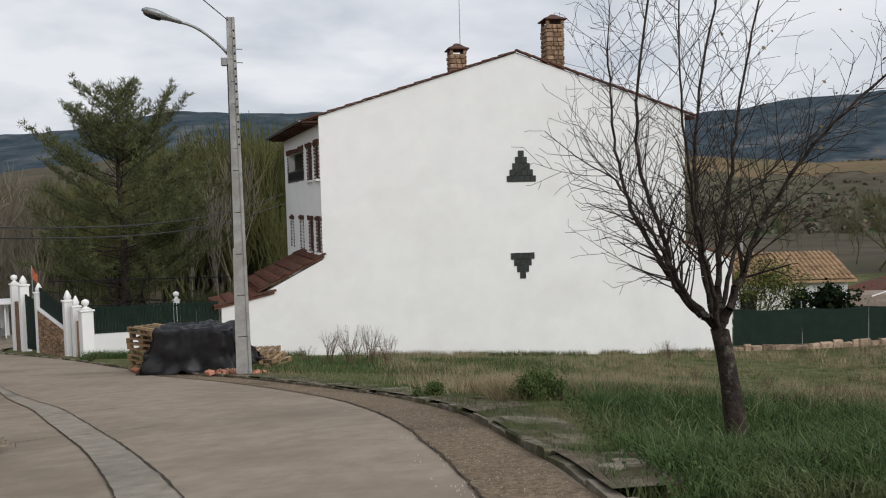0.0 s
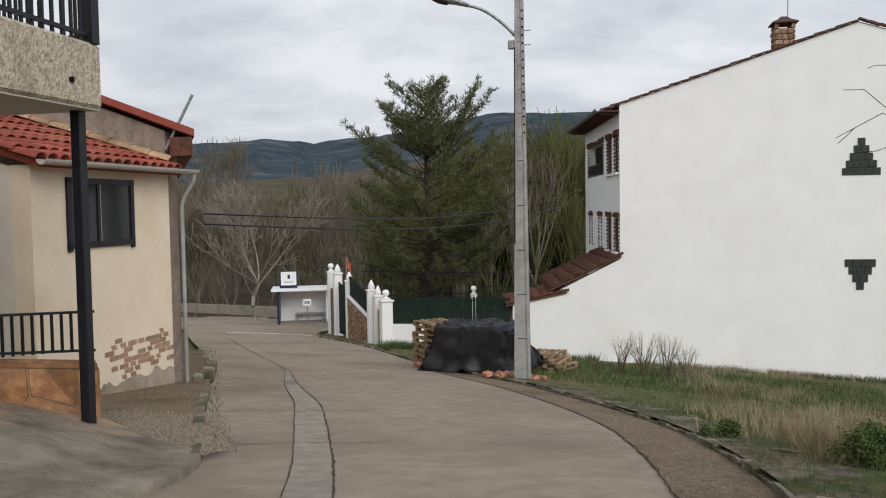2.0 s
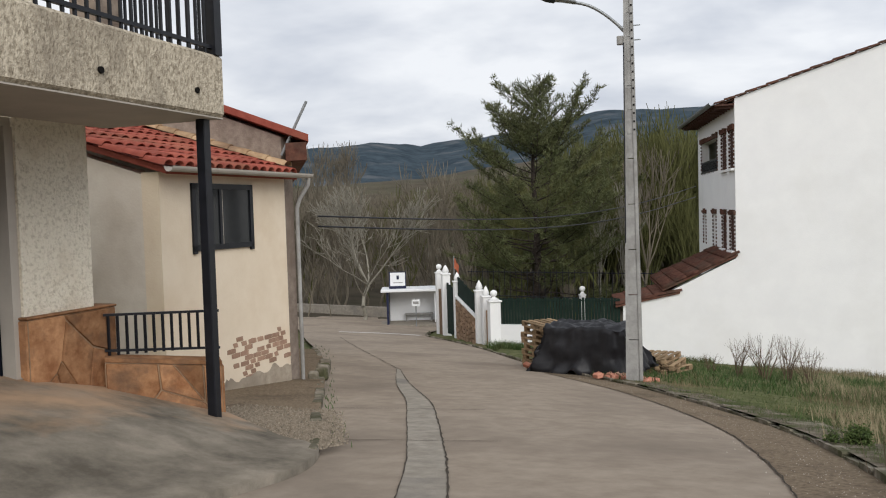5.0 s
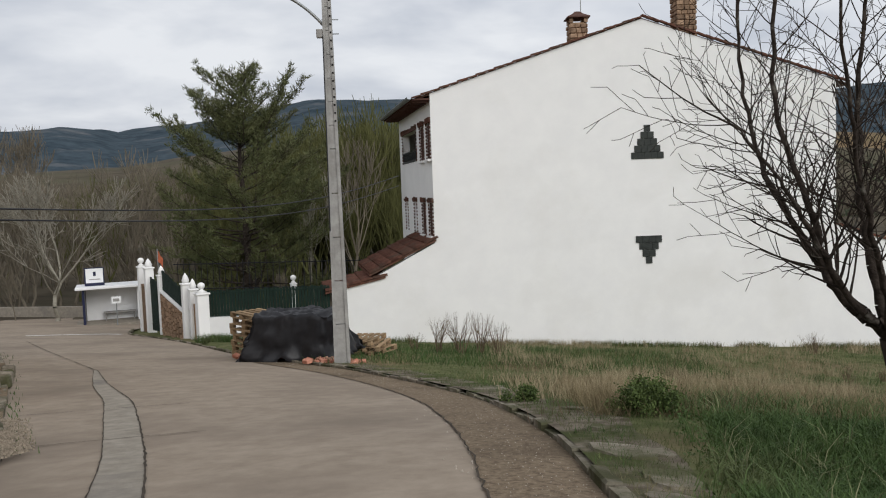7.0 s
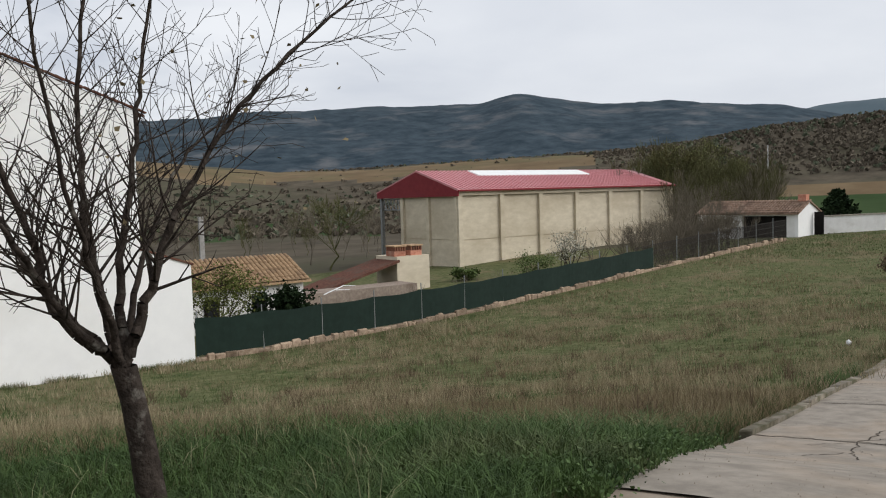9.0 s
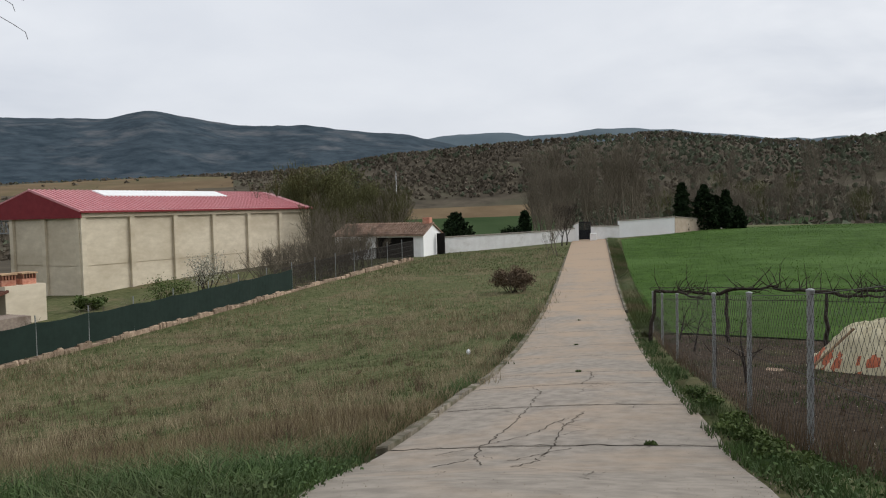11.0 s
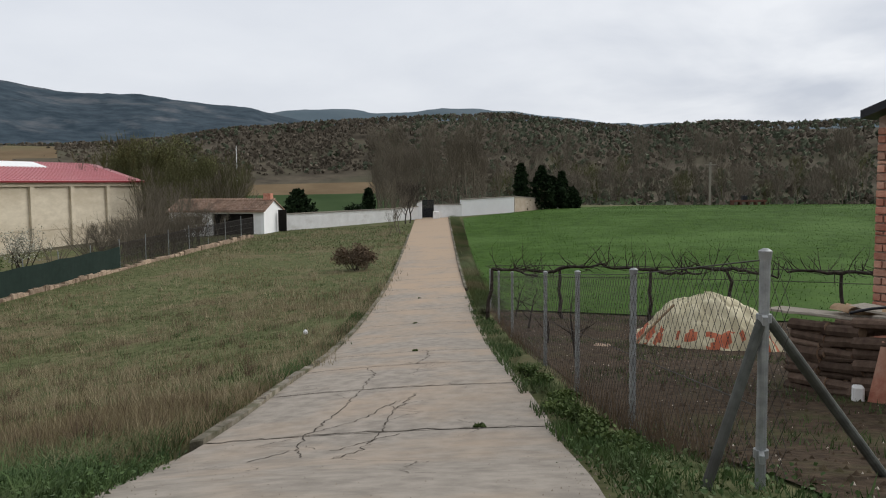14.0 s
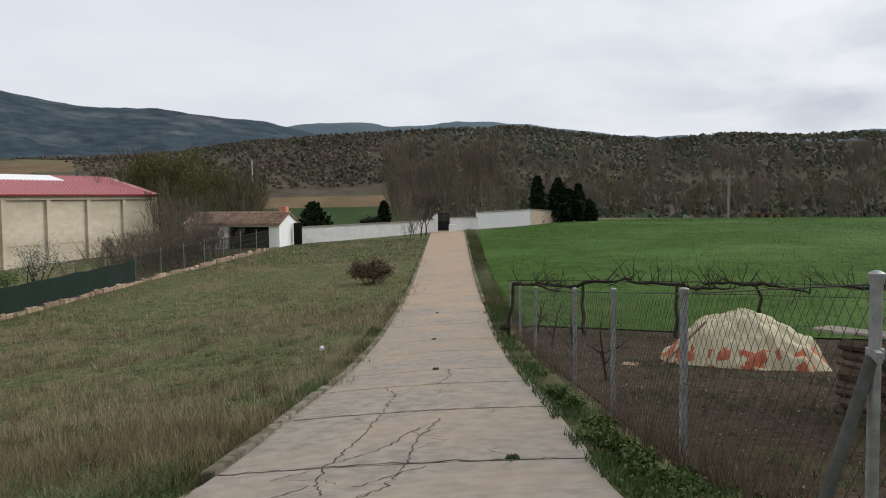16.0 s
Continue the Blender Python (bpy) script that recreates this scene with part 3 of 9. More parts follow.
def ribbon(pts, width, off, mat, name="crack", seed=0, vary=0.5):
    """A narrow draped strip along a line."""
    rnd = random.Random(seed)
    p = np.array(pts)
    t = np.gradient(p, axis=0)
    n = np.stack([-t[:, 1], t[:, 0]], 1) / np.maximum(np.linalg.norm(t, axis=1), 1e-6)[:, None]
    w = np.array([width * (1 + rnd.uniform(-vary, vary)) / 2 for _ in p])[:, None]
    return lines_sheet(name, p + n * w, p - n * w, None, off, mat, across=1)


def lane_line(pairs):
    return [lane_point(s, l) for s, l in pairs]


cracks = thing("lane_cracks", Matrix.Identity(4), "dirt-filled branching cracks across the lane slabs", "crack", kind="structure")
for k, pairs in enumerate([[(6.9, 0.55), (7.6, 0.7), (8.4, 0.75), (9.6, 0.62), (11.5, 0.5)], [(6.7, 0.25), (7.3, 0.1), (8.4, 0.0), (9.7, -0.05), (11, -0.3)], [(7.3, 0.35), (7.8, 0.1), (8.2, -0.2)], [(8.5, 0.75), (9.2, 0.3), (10.4, -0.05)], [(11.7, 0.5), (13.5, 0.45), (14.5, 0.7)], [(6.8, 0.95), (7.5, 0.75)], [(14.6, -0.2), (16, -0.4), (17.2, -0.35)]]):
    part("crack", ribbon(wander(lane_line(pairs), k, 0.1, 0.035), 0.012, 0.016, M_crack, seed=k), M_crack, cracks)
for k, s in enumerate(cuts[1:12]):
    part("open_joint", ribbon(wander(lane_line([(s, 1.7), (s + 0.05, 0), (s, -1.7)]), 40 + k), 0.024 if s < 15 else 0.013, 0.017, M_crack, "open_joint", seed=k), M_crack, cracks)
# finer cracks that wander over the nearest bays
rnd = random.Random(5)
for k in range(14):
    q, w = rnd.uniform(4.2, 15.0), rnd.uniform(-1.3, 1.3)
    line = [(q, w)]
    for _ in range(rnd.randint(3, 6)):
        q, w = q + rnd.uniform(0.05, 0.45), max(-1.5, min(1.5, w + rnd.uniform(-0.35, 0.35)))
        line.append((q, w))
    part("crack", ribbon(wander(lane_line(line), 300 + k, 0.08, 0.03), 0.007, 0.016, M_crack, seed=300 + k), M_crack, cracks)


def offset_line(line, d):
    t = np.gradient(line, axis=0)
    n = np.stack([t[:, 1], -t[:, 0]], 1) / np.maximum(np.linalg.norm(t, axis=1), 1e-6)[:, None]
    return line + n * d


# gravelly margin between the road slab's edge and the kerb
margin_in = dense([(0.3, 3.5), (0.16, 4.55), (-0.15, 6.3), (-0.59, 8.4), (-1.51, 11.5), (-2.85, 14.3), (-4.6, 16.9), (-6.9, 19.4)], 8)
kerb_part = dense([(1.3, 3.72), (0.78, 4.5), (0.58, 6.0), (0.16, 8.3), (-0.72, 11.6), (-1.89, 14.2), (-4.2, 17.75), (-6.3, 19.9)], 8)
tagged(new("road_margin", lines_sheet("road_margin", margin_in, kerb_part, None, 0.006, M_gravel)), "brown gravelly road margin along the kerb", "road margin", kind="structure")
tagged(new("slab_edge", ribbon(wander([tuple(p) for p in margin_in], 3, 0.2, 0.02), 0.012, 0.012, M_crack, "slab_edge", 3)), "dark open joint along the road slab", "joint", kind="structure")
# pale drainage channel down the road's middle
chan_l = dense([(-1.4, 3.7), (-2.28, 5.5), (-3.16, 7.18), (-3.93, 8.5), (-4.97, 10.2), (-6.08, 12.0), (-7.52, 14.05), (-9.3, 16.9)], 8)
chan_r = dense([(-1.05, 3.8), (-1.94, 5.62), (-2.85, 7.32), (-3.61, 8.64), (-4.66, 10.4), (-5.74, 12.1), (-7.4, 14.3), (-9.28, 17.0)], 8)
tagged(new("drain_channel", lines_sheet("drain_channel", chan_l, chan_r, None, 0.008, M_channel)), "pale concrete drainage strip in the road", "channel", kind="structure")
chan_tail = dense([(-9.28, 16.95), (-11.6, 19.6), (-13.9, 22.2), (-16.0, 24.6), (-18.5, 27.5)], 8)
tagged(new("channel_joint", ribbon(wander([tuple(p) for p in chan_r] + [tuple(p) for p in chan_tail], 4, 0.5, 0.006), 0.016, 0.014, M_crack, "channel_joint", 4)), "dark joint beside the drainage strip", "joint", kind="structure")
tagged(new("channel_joint", ribbon(wander([tuple(p) for p in chan_l], 6, 0.5, 0.005), 0.009, 0.014, M_crack, "channel_joint", 4)), "thin joint beside the drainage strip", "joint", kind="structure")
for k, (a, b) in enumerate([((-6.4, 10.6), (-4.6, 11.6)), ((-4.7, 8.4), (-3.2, 9.1))]):
    tagged(new("road_joint", ribbon(wander([a, b], 60 + k, 0.2, 0.02), 0.015, 0.010, M_crack, "road_joint", k)), "hairline joint across the road slab", "joint", kind="structure")
line_pts = dense([(-21.0, 30.9), (-19.9, 31.9), (-18.6, 32.6), (-17.9, 32.6)], 6)
tagged(new("stop_line", ribbon([tuple(p) for p in line_pts], 0.34, 0.012, M_paint, "stop_line", 1, 0.1)), "worn white painted line across the road", "road marking", kind="structure")


def kerbs(line, length, side, label, w=0.12, h=0.09, jitter=0.012, seed=1, gap=0.012):
    """A row of kerb stones set end to end along a line."""
    k = thing("kerb", Matrix.Identity(4), label, "kerb", kind="structure")
    rnd = random.Random(seed)
    seg = np.linalg.norm(np.diff(line, axis=0), axis=1)
    run = np.concatenate([[0], np.cumsum(seg)])
    s = 0.0
    while s + length < run[-1]:
        ln = length * rnd.uniform(0.75, 1.2)
        p = np.array([np.interp(s, run, line[:, i]) for i in (0, 1)])
        q = np.array([np.interp(min(s + ln, run[-1]), run, line[:, i]) for i in (0, 1)])
        d = q - p
        n = np.array([d[1], -d[0]]) / np.linalg.norm(d) * side
        hh = h + rnd.uniform(-jitter, jitter)
        bm = bmesh.new()
        vs = []
        for base, wid, top in ((p, 0, 0), (q, 0, 0), (q, w, 0), (p, w, 0)):
            c = base + n * (wid + rnd.uniform(-0.01, 0.01)) + (d / np.linalg.norm(d)) * (gap / 2 if base is p else -gap / 2)
            g = hz(*c)
            vs.append((bm.verts.new((*c, g - 0.15)), bm.verts.new((c[0], c[1], g + hh * (0.92 if wid else 1) + rnd.uniform(-0.012, 0.012)))))
        bm.faces.new([v[1] for v in vs])
        for i in range(4):
            j = (i + 1) % 4
            bm.faces.new((vs[i][0], vs[j][0], vs[j][1], vs[i][1]))
        bmesh.ops.bevel(bm, geom=[e for e in bm.edges if e.verts[0].co.z > hz(*p) and e.verts[1].co.z > hz(*p)], offset=0.018, segments=1, affect="EDGES")
        part("kerb_stone", bm, M_kerb, k)
        s += ln
    return k


kerbs(KERB_LINE, 0.55, 1, "weathered concrete kerb edging the grass verge", w=0.1, h=0.055, jitter=0.025, seed=2, gap=0.03)
# the old pavement behind the kerb: earth, moss and broken flags
pave_in = offset_line(KERB_LINE, 0.05)[14:76]
pave_out = np.array([p + (q - p) * (1 + 0.35 * noise.noise((p[0] * 1.1, p[1] * 1.1, 6.0))) for p, q in zip(pave_in, offset_line(KERB_LINE, 0.72)[14:76])])
tagged(new("old_pavement", lines_sheet("old_pavement", pave_in, pave_out, None, 0.066, M_pavestrip)), "ruined earthy pavement strip behind the kerb", "pavement", kind="structure")
kerbs(LANE_LEFT[7:92], 0.95, -1, "low concrete kerb sunk in grass along the lane", w=0.14, h=0.07, seed=3)
kerbs(LANE_RIGHT[45:], 1.2, 1, "low earth-stained kerb beside the green field", w=0.14, h=0.08, seed=4)
kerbs(LEFT_LINE[28:60], 0.6, -1, "broken stone edging at the foot of the houses", w=0.13, h=0.07, jitter=0.03, seed=5)

# flat paving stones sunk in the verge
FLAGS = [(0.72, 7.3, 0.3, 0.5, 20), (0.95, 6.5, 0.3, 0.4, -10), (-0.75, 12.9, 0.4, 0.35, 30)]
flag_rnd = random.Random(31)
for k in range(17):
    i = int(20 + 50 * k / 17)
    p, q = KERB_LINE[i], offset_line(KERB_LINE, flag_rnd.uniform(0.26, 0.62))[i]
    FLAGS.append((q[0] + flag_rnd.uniform(-0.08, 0.08), q[1] + flag_rnd.uniform(-0.15, 0.15), flag_rnd.uniform(0.08, 0.2), flag_rnd.uniform(0.1, 0.26), flag_rnd.uniform(0, 90)))
for k, (x, y, sx, sy, a) in enumerate(FLAGS):
    bm = bmesh.new()
    rnd2 = random.Random(70 + k)
    n = 8
    pts = [(sx * math.cos(6.283 * i / n) * rnd2.uniform(0.45, 0.95), sy * math.sin(6.283 * i / n) * rnd2.uniform(0.45, 0.95)) for i in range(n)]
    bot = [bm.verts.new((px, py, -0.06)) for px, py in pts]
    top = [bm.verts.new((px * 0.93, py * 0.93, 0.012 + rnd2.uniform(-0.006, 0.006))) for px, py in pts]
    bm.faces.new(top)
    for i in range(n):
        bm.faces.new((bot[i], bot[(i + 1) % n], top[(i + 1) % n], top[i]))
    ob = part("paving_stone", bm, M_kerb)
    slope_x = (hz(x + 0.4, y) - hz(x - 0.4, y)) / 0.8
    slope_y = (hz(x, y + 0.4) - hz(x, y - 0.4)) / 0.8
    ob.matrix_world = pose(x, y, hz(x, y) + 0.07, math.degrees(math.atan(slope_y)), -math.degrees(math.atan(slope_x)), 0) @ pose(0, 0, 0, 0, 0, a)
    tagged(ob, "flat lichen-stained stone half sunk in the grass verge", "paving stone", "stones in the verge")


# ---- roof tiles ----
def half_tile(length, radius, n=6):
    """One curved clay tile, with thickness, lying along y."""
    v, f = [], []
    for y, k in ((0, 1.0), (length, 0.82)):
        for rr in (radius * k, (radius - 0.018) * k):
            v += [(rr * math.cos(math.pi * i / n), y, rr * math.sin(math.pi * i / n) * 0.75) for i in range(n + 1)]
    w = n + 1
    for i in range(n):
        f += [(i, i + 1, 2 * w + i + 1, 2 * w + i), (w + i + 1, w + i, 3 * w + i, 3 * w + i + 1), (i + 1, i, w + i, w + i + 1)]
    return v, f


def tile_field(name, origin, u, v, nu, nv, mat, parent, pieces=False, du=0.22, dv=0.36, seed=0, radius=0.105):
    """Rows of curved tiles on a slope: u runs along the eave, v up the slope. Pieces are objects of their own, else one mesh."""
    rnd = random.Random(seed)
    u, v = Vector(u).normalized(), Vector(v).normalized()
    w = u.cross(v).normalized()
    if w.z < 0:
        w = -w
    base = Matrix((u, v, w)).transposed().to_4x4()
    tv, tf = half_tile(dv * 1.18, radius)
    if pieces:
        me = raw("tile", tv, tf, mat, True)
    allv, allf = [], []
    for i in range(nu):
        for j in range(nv):
            o = Vector(origin) + u * (i * du) + v * (j * dv) + w * (0.012 * (j % 2) + rnd.uniform(0, 0.008))
            m = Matrix.Translation(o) @ base @ pose(rnd.uniform(-0.006, 0.006), 0, 0, -2.5, 0, rnd.uniform(-2, 2))
            if pieces:
                ob = new("tile", me)
                ob.parent = parent
                ob.matrix_world = m
            else:
                k = len(allv)
                allv += [m @ Vector(c) for c in tv]
                allf += [tuple(q + k for q in c) for c in tf]
    if not pieces:
        return part(name, raw(name, allv, allf, mat, True), mat, parent)


# ---- white house ----
HE, HN = Vector((0.9836, 0.1802, 0)), Vector((-0.335, 0.942, 0))
HO = Vector((-7.78, 28.98, 0))
house_m = Matrix(((HE.x, HN.x, 0, HO.x), (HE.y, HN.y, 0, HO.y), (0, 0, 1, 0), (0, 0, 0, 1)))
HOUSE_D = 7.5


def hp(a, d, z):
    return house_m @ Vector((a, d, z))


def white_house():
    h = thing("white_house", Matrix.Identity(4), "large white-rendered house with a blank gable wall", "house")

    def add(name, bm, mat, parent=h, label=""):
        bmesh.ops.transform(bm, matrix=house_m, verts=bm.verts)
        return part(name, bm, mat, parent, label)

    # gable wall with porch and annex sides in one plane
    bm = bmesh.new()
    prism(bm, [(0, -6.5), (0, -1.98), (1.72, -1.62), (1.55, -1.5), (3.62, -0.42), (3.62, 4.72), (10.97, 7.02), (17.75, 4.72), (17.75, -0.25), (19.72, -0.95), (19.72, -6.5)], 0, 0.3)
    add("wall", bm, M_white, h, "smooth blank white gable wall")
    # street facade, pierced by windows: strips between openings
    rows = [(-0.6, 4.6, 0, 7.5)]
    holes = [(0.15, 0.92, 2.5, 3.75), (1.5, 2.35, 2.5, 3.75), (3.2, 6.9, 2.55, 3.75), (0.1, 0.95, -0.2, 0.98), (1.65, 2.4, -0.2, 0.98), (3.6, 4.3, -0.2, 1.0), (5.9, 6.6, -0.2, 1.0)]
    ys = sorted({0.3, 7.5, *[q for o in holes for q in o[:2]]})
    zs = sorted({-6.5, 4.72, *[q for o in holes for q in o[2:]]})
    bm = bmesh.new()
    for y0, y1 in zip(ys, ys[1:]):
        if y1 <= 0.3:
            continue
        y0 = max(y0, 0.3)
        for z0, z1 in zip(zs, zs[1:]):
            cy, cz = (y0 + y1) / 2, (z0 + z1) / 2
            if not any(o[0] < cy < o[1] and o[2] < cz < o[3] for o in holes):
                box(bm, 3.62, y0, z0, 3.92, y1, z1)
    bmesh.ops.remove_doubles(bm, verts=bm.verts, dist=0.001)
    add("facade", bm, M_white, h, "white street facade with brick-edged openings")
    add("back_wall", boxmesh(3.62, HOUSE_D, -6.5, 19.72, HOUSE_D + 0.3, 4.7), M_white)
    add("side_wall", boxmesh(17.45, 0.3, -6.5, 17.75, HOUSE_D, 4.7), M_white)
    # Dark box stands in for the unlit rooms behind the openings.
    add("interior", boxmesh(4.6, 0.8, -6, 17, HOUSE_D - 0.2, 4.3), M_void)
    # windows with shutters, sills and rough brick edging
    for k, (y0, y1, z0, z1) in enumerate(holes):
        name = "balcony_opening" if k == 2 else "window"
        rnd3 = random.Random(200 + k)
        win = add(name, boxmesh(3.56, y0 - 0.1, z1, 3.635, y1 + 0.1, z1 + 0.05), M_oldtile, h, "opening edged with rough dark bricks")
        z = z0
        while z < z1:
            for yy in (y0 - 0.07, y1 - 0.05):
                add("brick", boxmesh(3.59, yy + rnd3.uniform(0.0, 0.05), z, 3.63, yy + 0.09, z + rnd3.uniform(0.06, 0.1)), M_oldtile, win)
            z += 0.13
        yy = y0 - 0.1
        while yy < y1 + 0.1:
            add("brick", boxmesh(3.55, yy, z1 + 0.051, 3.63, yy + 0.1, z1 + 0.14 + rnd3.uniform(-0.04, 0.05)), M_oldtile, win)
            yy += 0.14
        if k == 2:
            add("balustrade", boxmesh(3.6, y0, z0 + 0.02, 3.66, y1, z0 + 0.08), M_blacksteel, win)
            bal = bmesh.new()
            yy = y0 + 0.05
            while yy < y1:
                box(bal, 3.62, yy, z0 - 0.05, 3.65, yy + 0.04, z0 + 0.42)
                yy += 0.14
            box(bal, 3.6, y0, z0 + 0.4, 3.67, y1, z0 + 0.45)
            add("railing", bal, M_blacksteel, win)
            add("loggia_back", boxmesh(4.4, y0 - 0.3, z0 - 0.1, 4.5, y1 + 0.3, z1 + 0.1), M_leaf, win)
        elif k in (5, 6):
            add("blank_panel", boxmesh(3.7, y0, z0, 3.76, y1, z1), M_white, win)
        else:
            ym = (y0 + y1) / 2
            for a, b in ((y0, ym - 0.01), (ym + 0.01, y1)):
                add("shutter", boxmesh(3.66, a, z0 + 0.02, 3.70, b, z1 - 0.02), M_wood, win, "dark brown slatted shutter")
                zz = z0 + 0.06
                while zz < z1 - 0.1:
                    add("slat", boxmesh(3.635, a + 0.04, zz, 3.67, b - 0.04, zz + 0.045), M_wood, win)
                    zz += 0.095
            add("sill", boxmesh(3.5, y0 - 0.08, z0 - 0.08, 3.7, y1 + 0.08, z0), M_white, win)
    # roofs
    for (a0, z0, a1, z1, na) in ((3.0, 4.55, 10.97, 7.06, 0), (18.2, 4.6, 10.97, 7.06, 1)):
        bm = bmesh.new()
        prism(bm, [(a0, z0), (a1, z1), (a1, z1 - 0.07), (a0, z0 - 0.07)], 0.03, HOUSE_D + 0.5)
        add("roof_slope", bm, M_oldtile, h)
        verge = bmesh.new()
        L = math.hypot(a1 - a0, z1 - z0)
        n = int(L / 0.33)
        for i in range(n):
            k = (i + 0.5) / n
            m = pose(a0 + (a1 - a0) * k, -0.02, z0 + (z1 - z0) * k + 0.05, 0, -math.degrees(math.atan2(z1 - z0, a1 - a0)), 0)
            box(verge, -L / n * 0.5, -0.07, -0.045, L / n * 0.5, 0.09, 0.005 + 0.015 * (i % 2), m=m @ pose(0, 0, 0, 0, 4, 0))
        add("verge_tiles", verge, M_oldtile, h)
    # eave: soffit boards and a metal gutter over the street facade
    add("soffit", boxmesh(3.0, -0.02, 4.5, 3.6, HOUSE_D + 0.5, 4.56), M_wood)
    for i in range(16):
        add("rafter", boxmesh(3.05, 0.1 + i * 0.5, 4.42, 3.6, 0.2 + i * 0.5, 4.5), M_wood)
    gut = bmesh.new()
    for i in range(7):
        a0, a1 = math.pi * (1 + i / 7), math.pi * (1 + (i + 1) / 7)
        q = [gut.verts.new((2.93 + 0.1 * math.cos(a), y, 4.62 + 0.1 * math.sin(a))) for a in (a0, a1) for y in (-0.05, HOUSE_D + 0.55)]
        gut.faces.new((q[0], q[1], q[3], q[2]))
    add("gutter", gut, M_steel, h, "grey metal half-round gutter")
    # porch roofs stepping down towards the road
    for (a0, z0, a1, z1, d1) in ((1.3, -1.42, 3.66, -0.28, 4.6), (-0.25, -1.98, 1.85, -1.5, 3.0)):
        bm = bmesh.new()
        prism(bm, [(a0, z0), (a1, z1), (a1, z1 - 0.07), (a0, z0 - 0.07)], -0.06, d1)
        roof = add("porch_roof", bm, M_oldtile, h, "weathered brown clay tile porch roof")
        L = math.hypot(a1 - a0, z1 - z0)
        tile_field("tiles", hp(a0, 0.02, z0 + 0.02), HN, HE * (a1 - a0) + Vector((0, 0, z1 - z0)), int(d1 / 0.26), max(2, int(L / 0.42)), M_oldtile, roof, du=0.26, dv=L / max(2, int(L / 0.42)), radius=0.125, seed=int(a0 * 10))
    bm = bmesh.new()
    prism(bm, [(17.7, -0.2), (19.8, -0.92), (19.8, -1.0), (17.7, -0.28)], -0.05, HOUSE_D)
    add("annex_roof", bm, M_oldtile, h)
    # slate ornaments in stepped courses
    for rowset, z0, dz in (([0.565, 0.45, 0.34, 0.225, 0.11], 2.23, 0.235), ([0.12, 0.23, 0.345, 0.46], -1.42, 0.245)):
        orn = thing("wall_ornament", Matrix.Identity(4), "stepped dark slate ornament set on the white gable", "ornament", "slate ornaments on the gable")
        for i, w in enumerate(rowset):
            x = -w
            while x < w - 0.02:
                bm = boxmesh(11.1 + x, -0.028 - 0.006 * (i % 2), z0 + i * dz, 11.1 + min(x + 0.225, w), 0.001, z0 + (i + 1) * dz - 0.006, bevel=0.006)
                bmesh.ops.transform(bm, matrix=house_m, verts=bm.verts)
                part("slate", bm, M_slate, orn)
                x += 0.228
    # chimneys of rough stone with a capped lantern
    for (x, y, zb, zt, w) in ((0.86, 32.1, 5.4, 7.2, 0.33), (4.67, 32.75, 5.4, 8.36, 0.37)):
        c = thing("chimney", pose(x, y, 0, 0, 0, 10), "rough brown stone chimney with a tiled cap", "chimney", "chimneys on the white house")
        part("shaft", boxmesh(-w + 0.04, -w + 0.04, zb, w - 0.04, w - 0.04, zt), M_mortar, c)
        rnd4 = random.Random(int(x * 10))
        z = zb + 0.9
        while z < zt - 0.05:
            hh = rnd4.uniform(0.13, 0.2)
            for face in range(4):
                s = -w
                while s < w - 0.05:
                    ww = min(rnd4.uniform(0.16, 0.3), w - s)
                    if face in (0, 3):
                        part("stone", boxmesh(s + 0.01, -w - rnd4.uniform(0, 0.03), z + 0.01, s + ww - 0.01, -w + 0.06, min(z + hh, zt) - 0.01, m=Matrix.Rotation(face * math.pi / 2, 4, "Z"), bevel=0.02), M_chimney, c)
                    s += ww
            z += hh
        for sx in (-1, 1):
            for sy in (-1, 1):
                part("cap_post", boxmesh(sx * w * 0.8 - 0.06, sy * w * 0.8 - 0.06, zt, sx * w * 0.8 + 0.06, sy * w * 0.8 + 0.06, zt + 0.17), M_chimney, c)
        bm = bmesh.new()
        lathe(bm, [(w * 1.75, zt + 0.17), (w * 1.75, zt + 0.21), (w * 0.95, zt + 0.31), (0.14, zt + 0.42), (0.05, zt + 0.44)], 4, pose(0, 0, 0, 0, 0, 45))
        part("cap", bm, M_wood, c, "dark tiled pyramid cap")
    ant = thing("antenna", pose(1.0, 32.1, 6.9), "thin metal aerial mast on the chimney", "antenna")
    bm = bmesh.new()
    tube(bm, (0, 0, 0), (0, 0, 3.2), 0.022, 0.012, 6)
    part("mast", bm, M_steel, ant)
    return h


white_house()


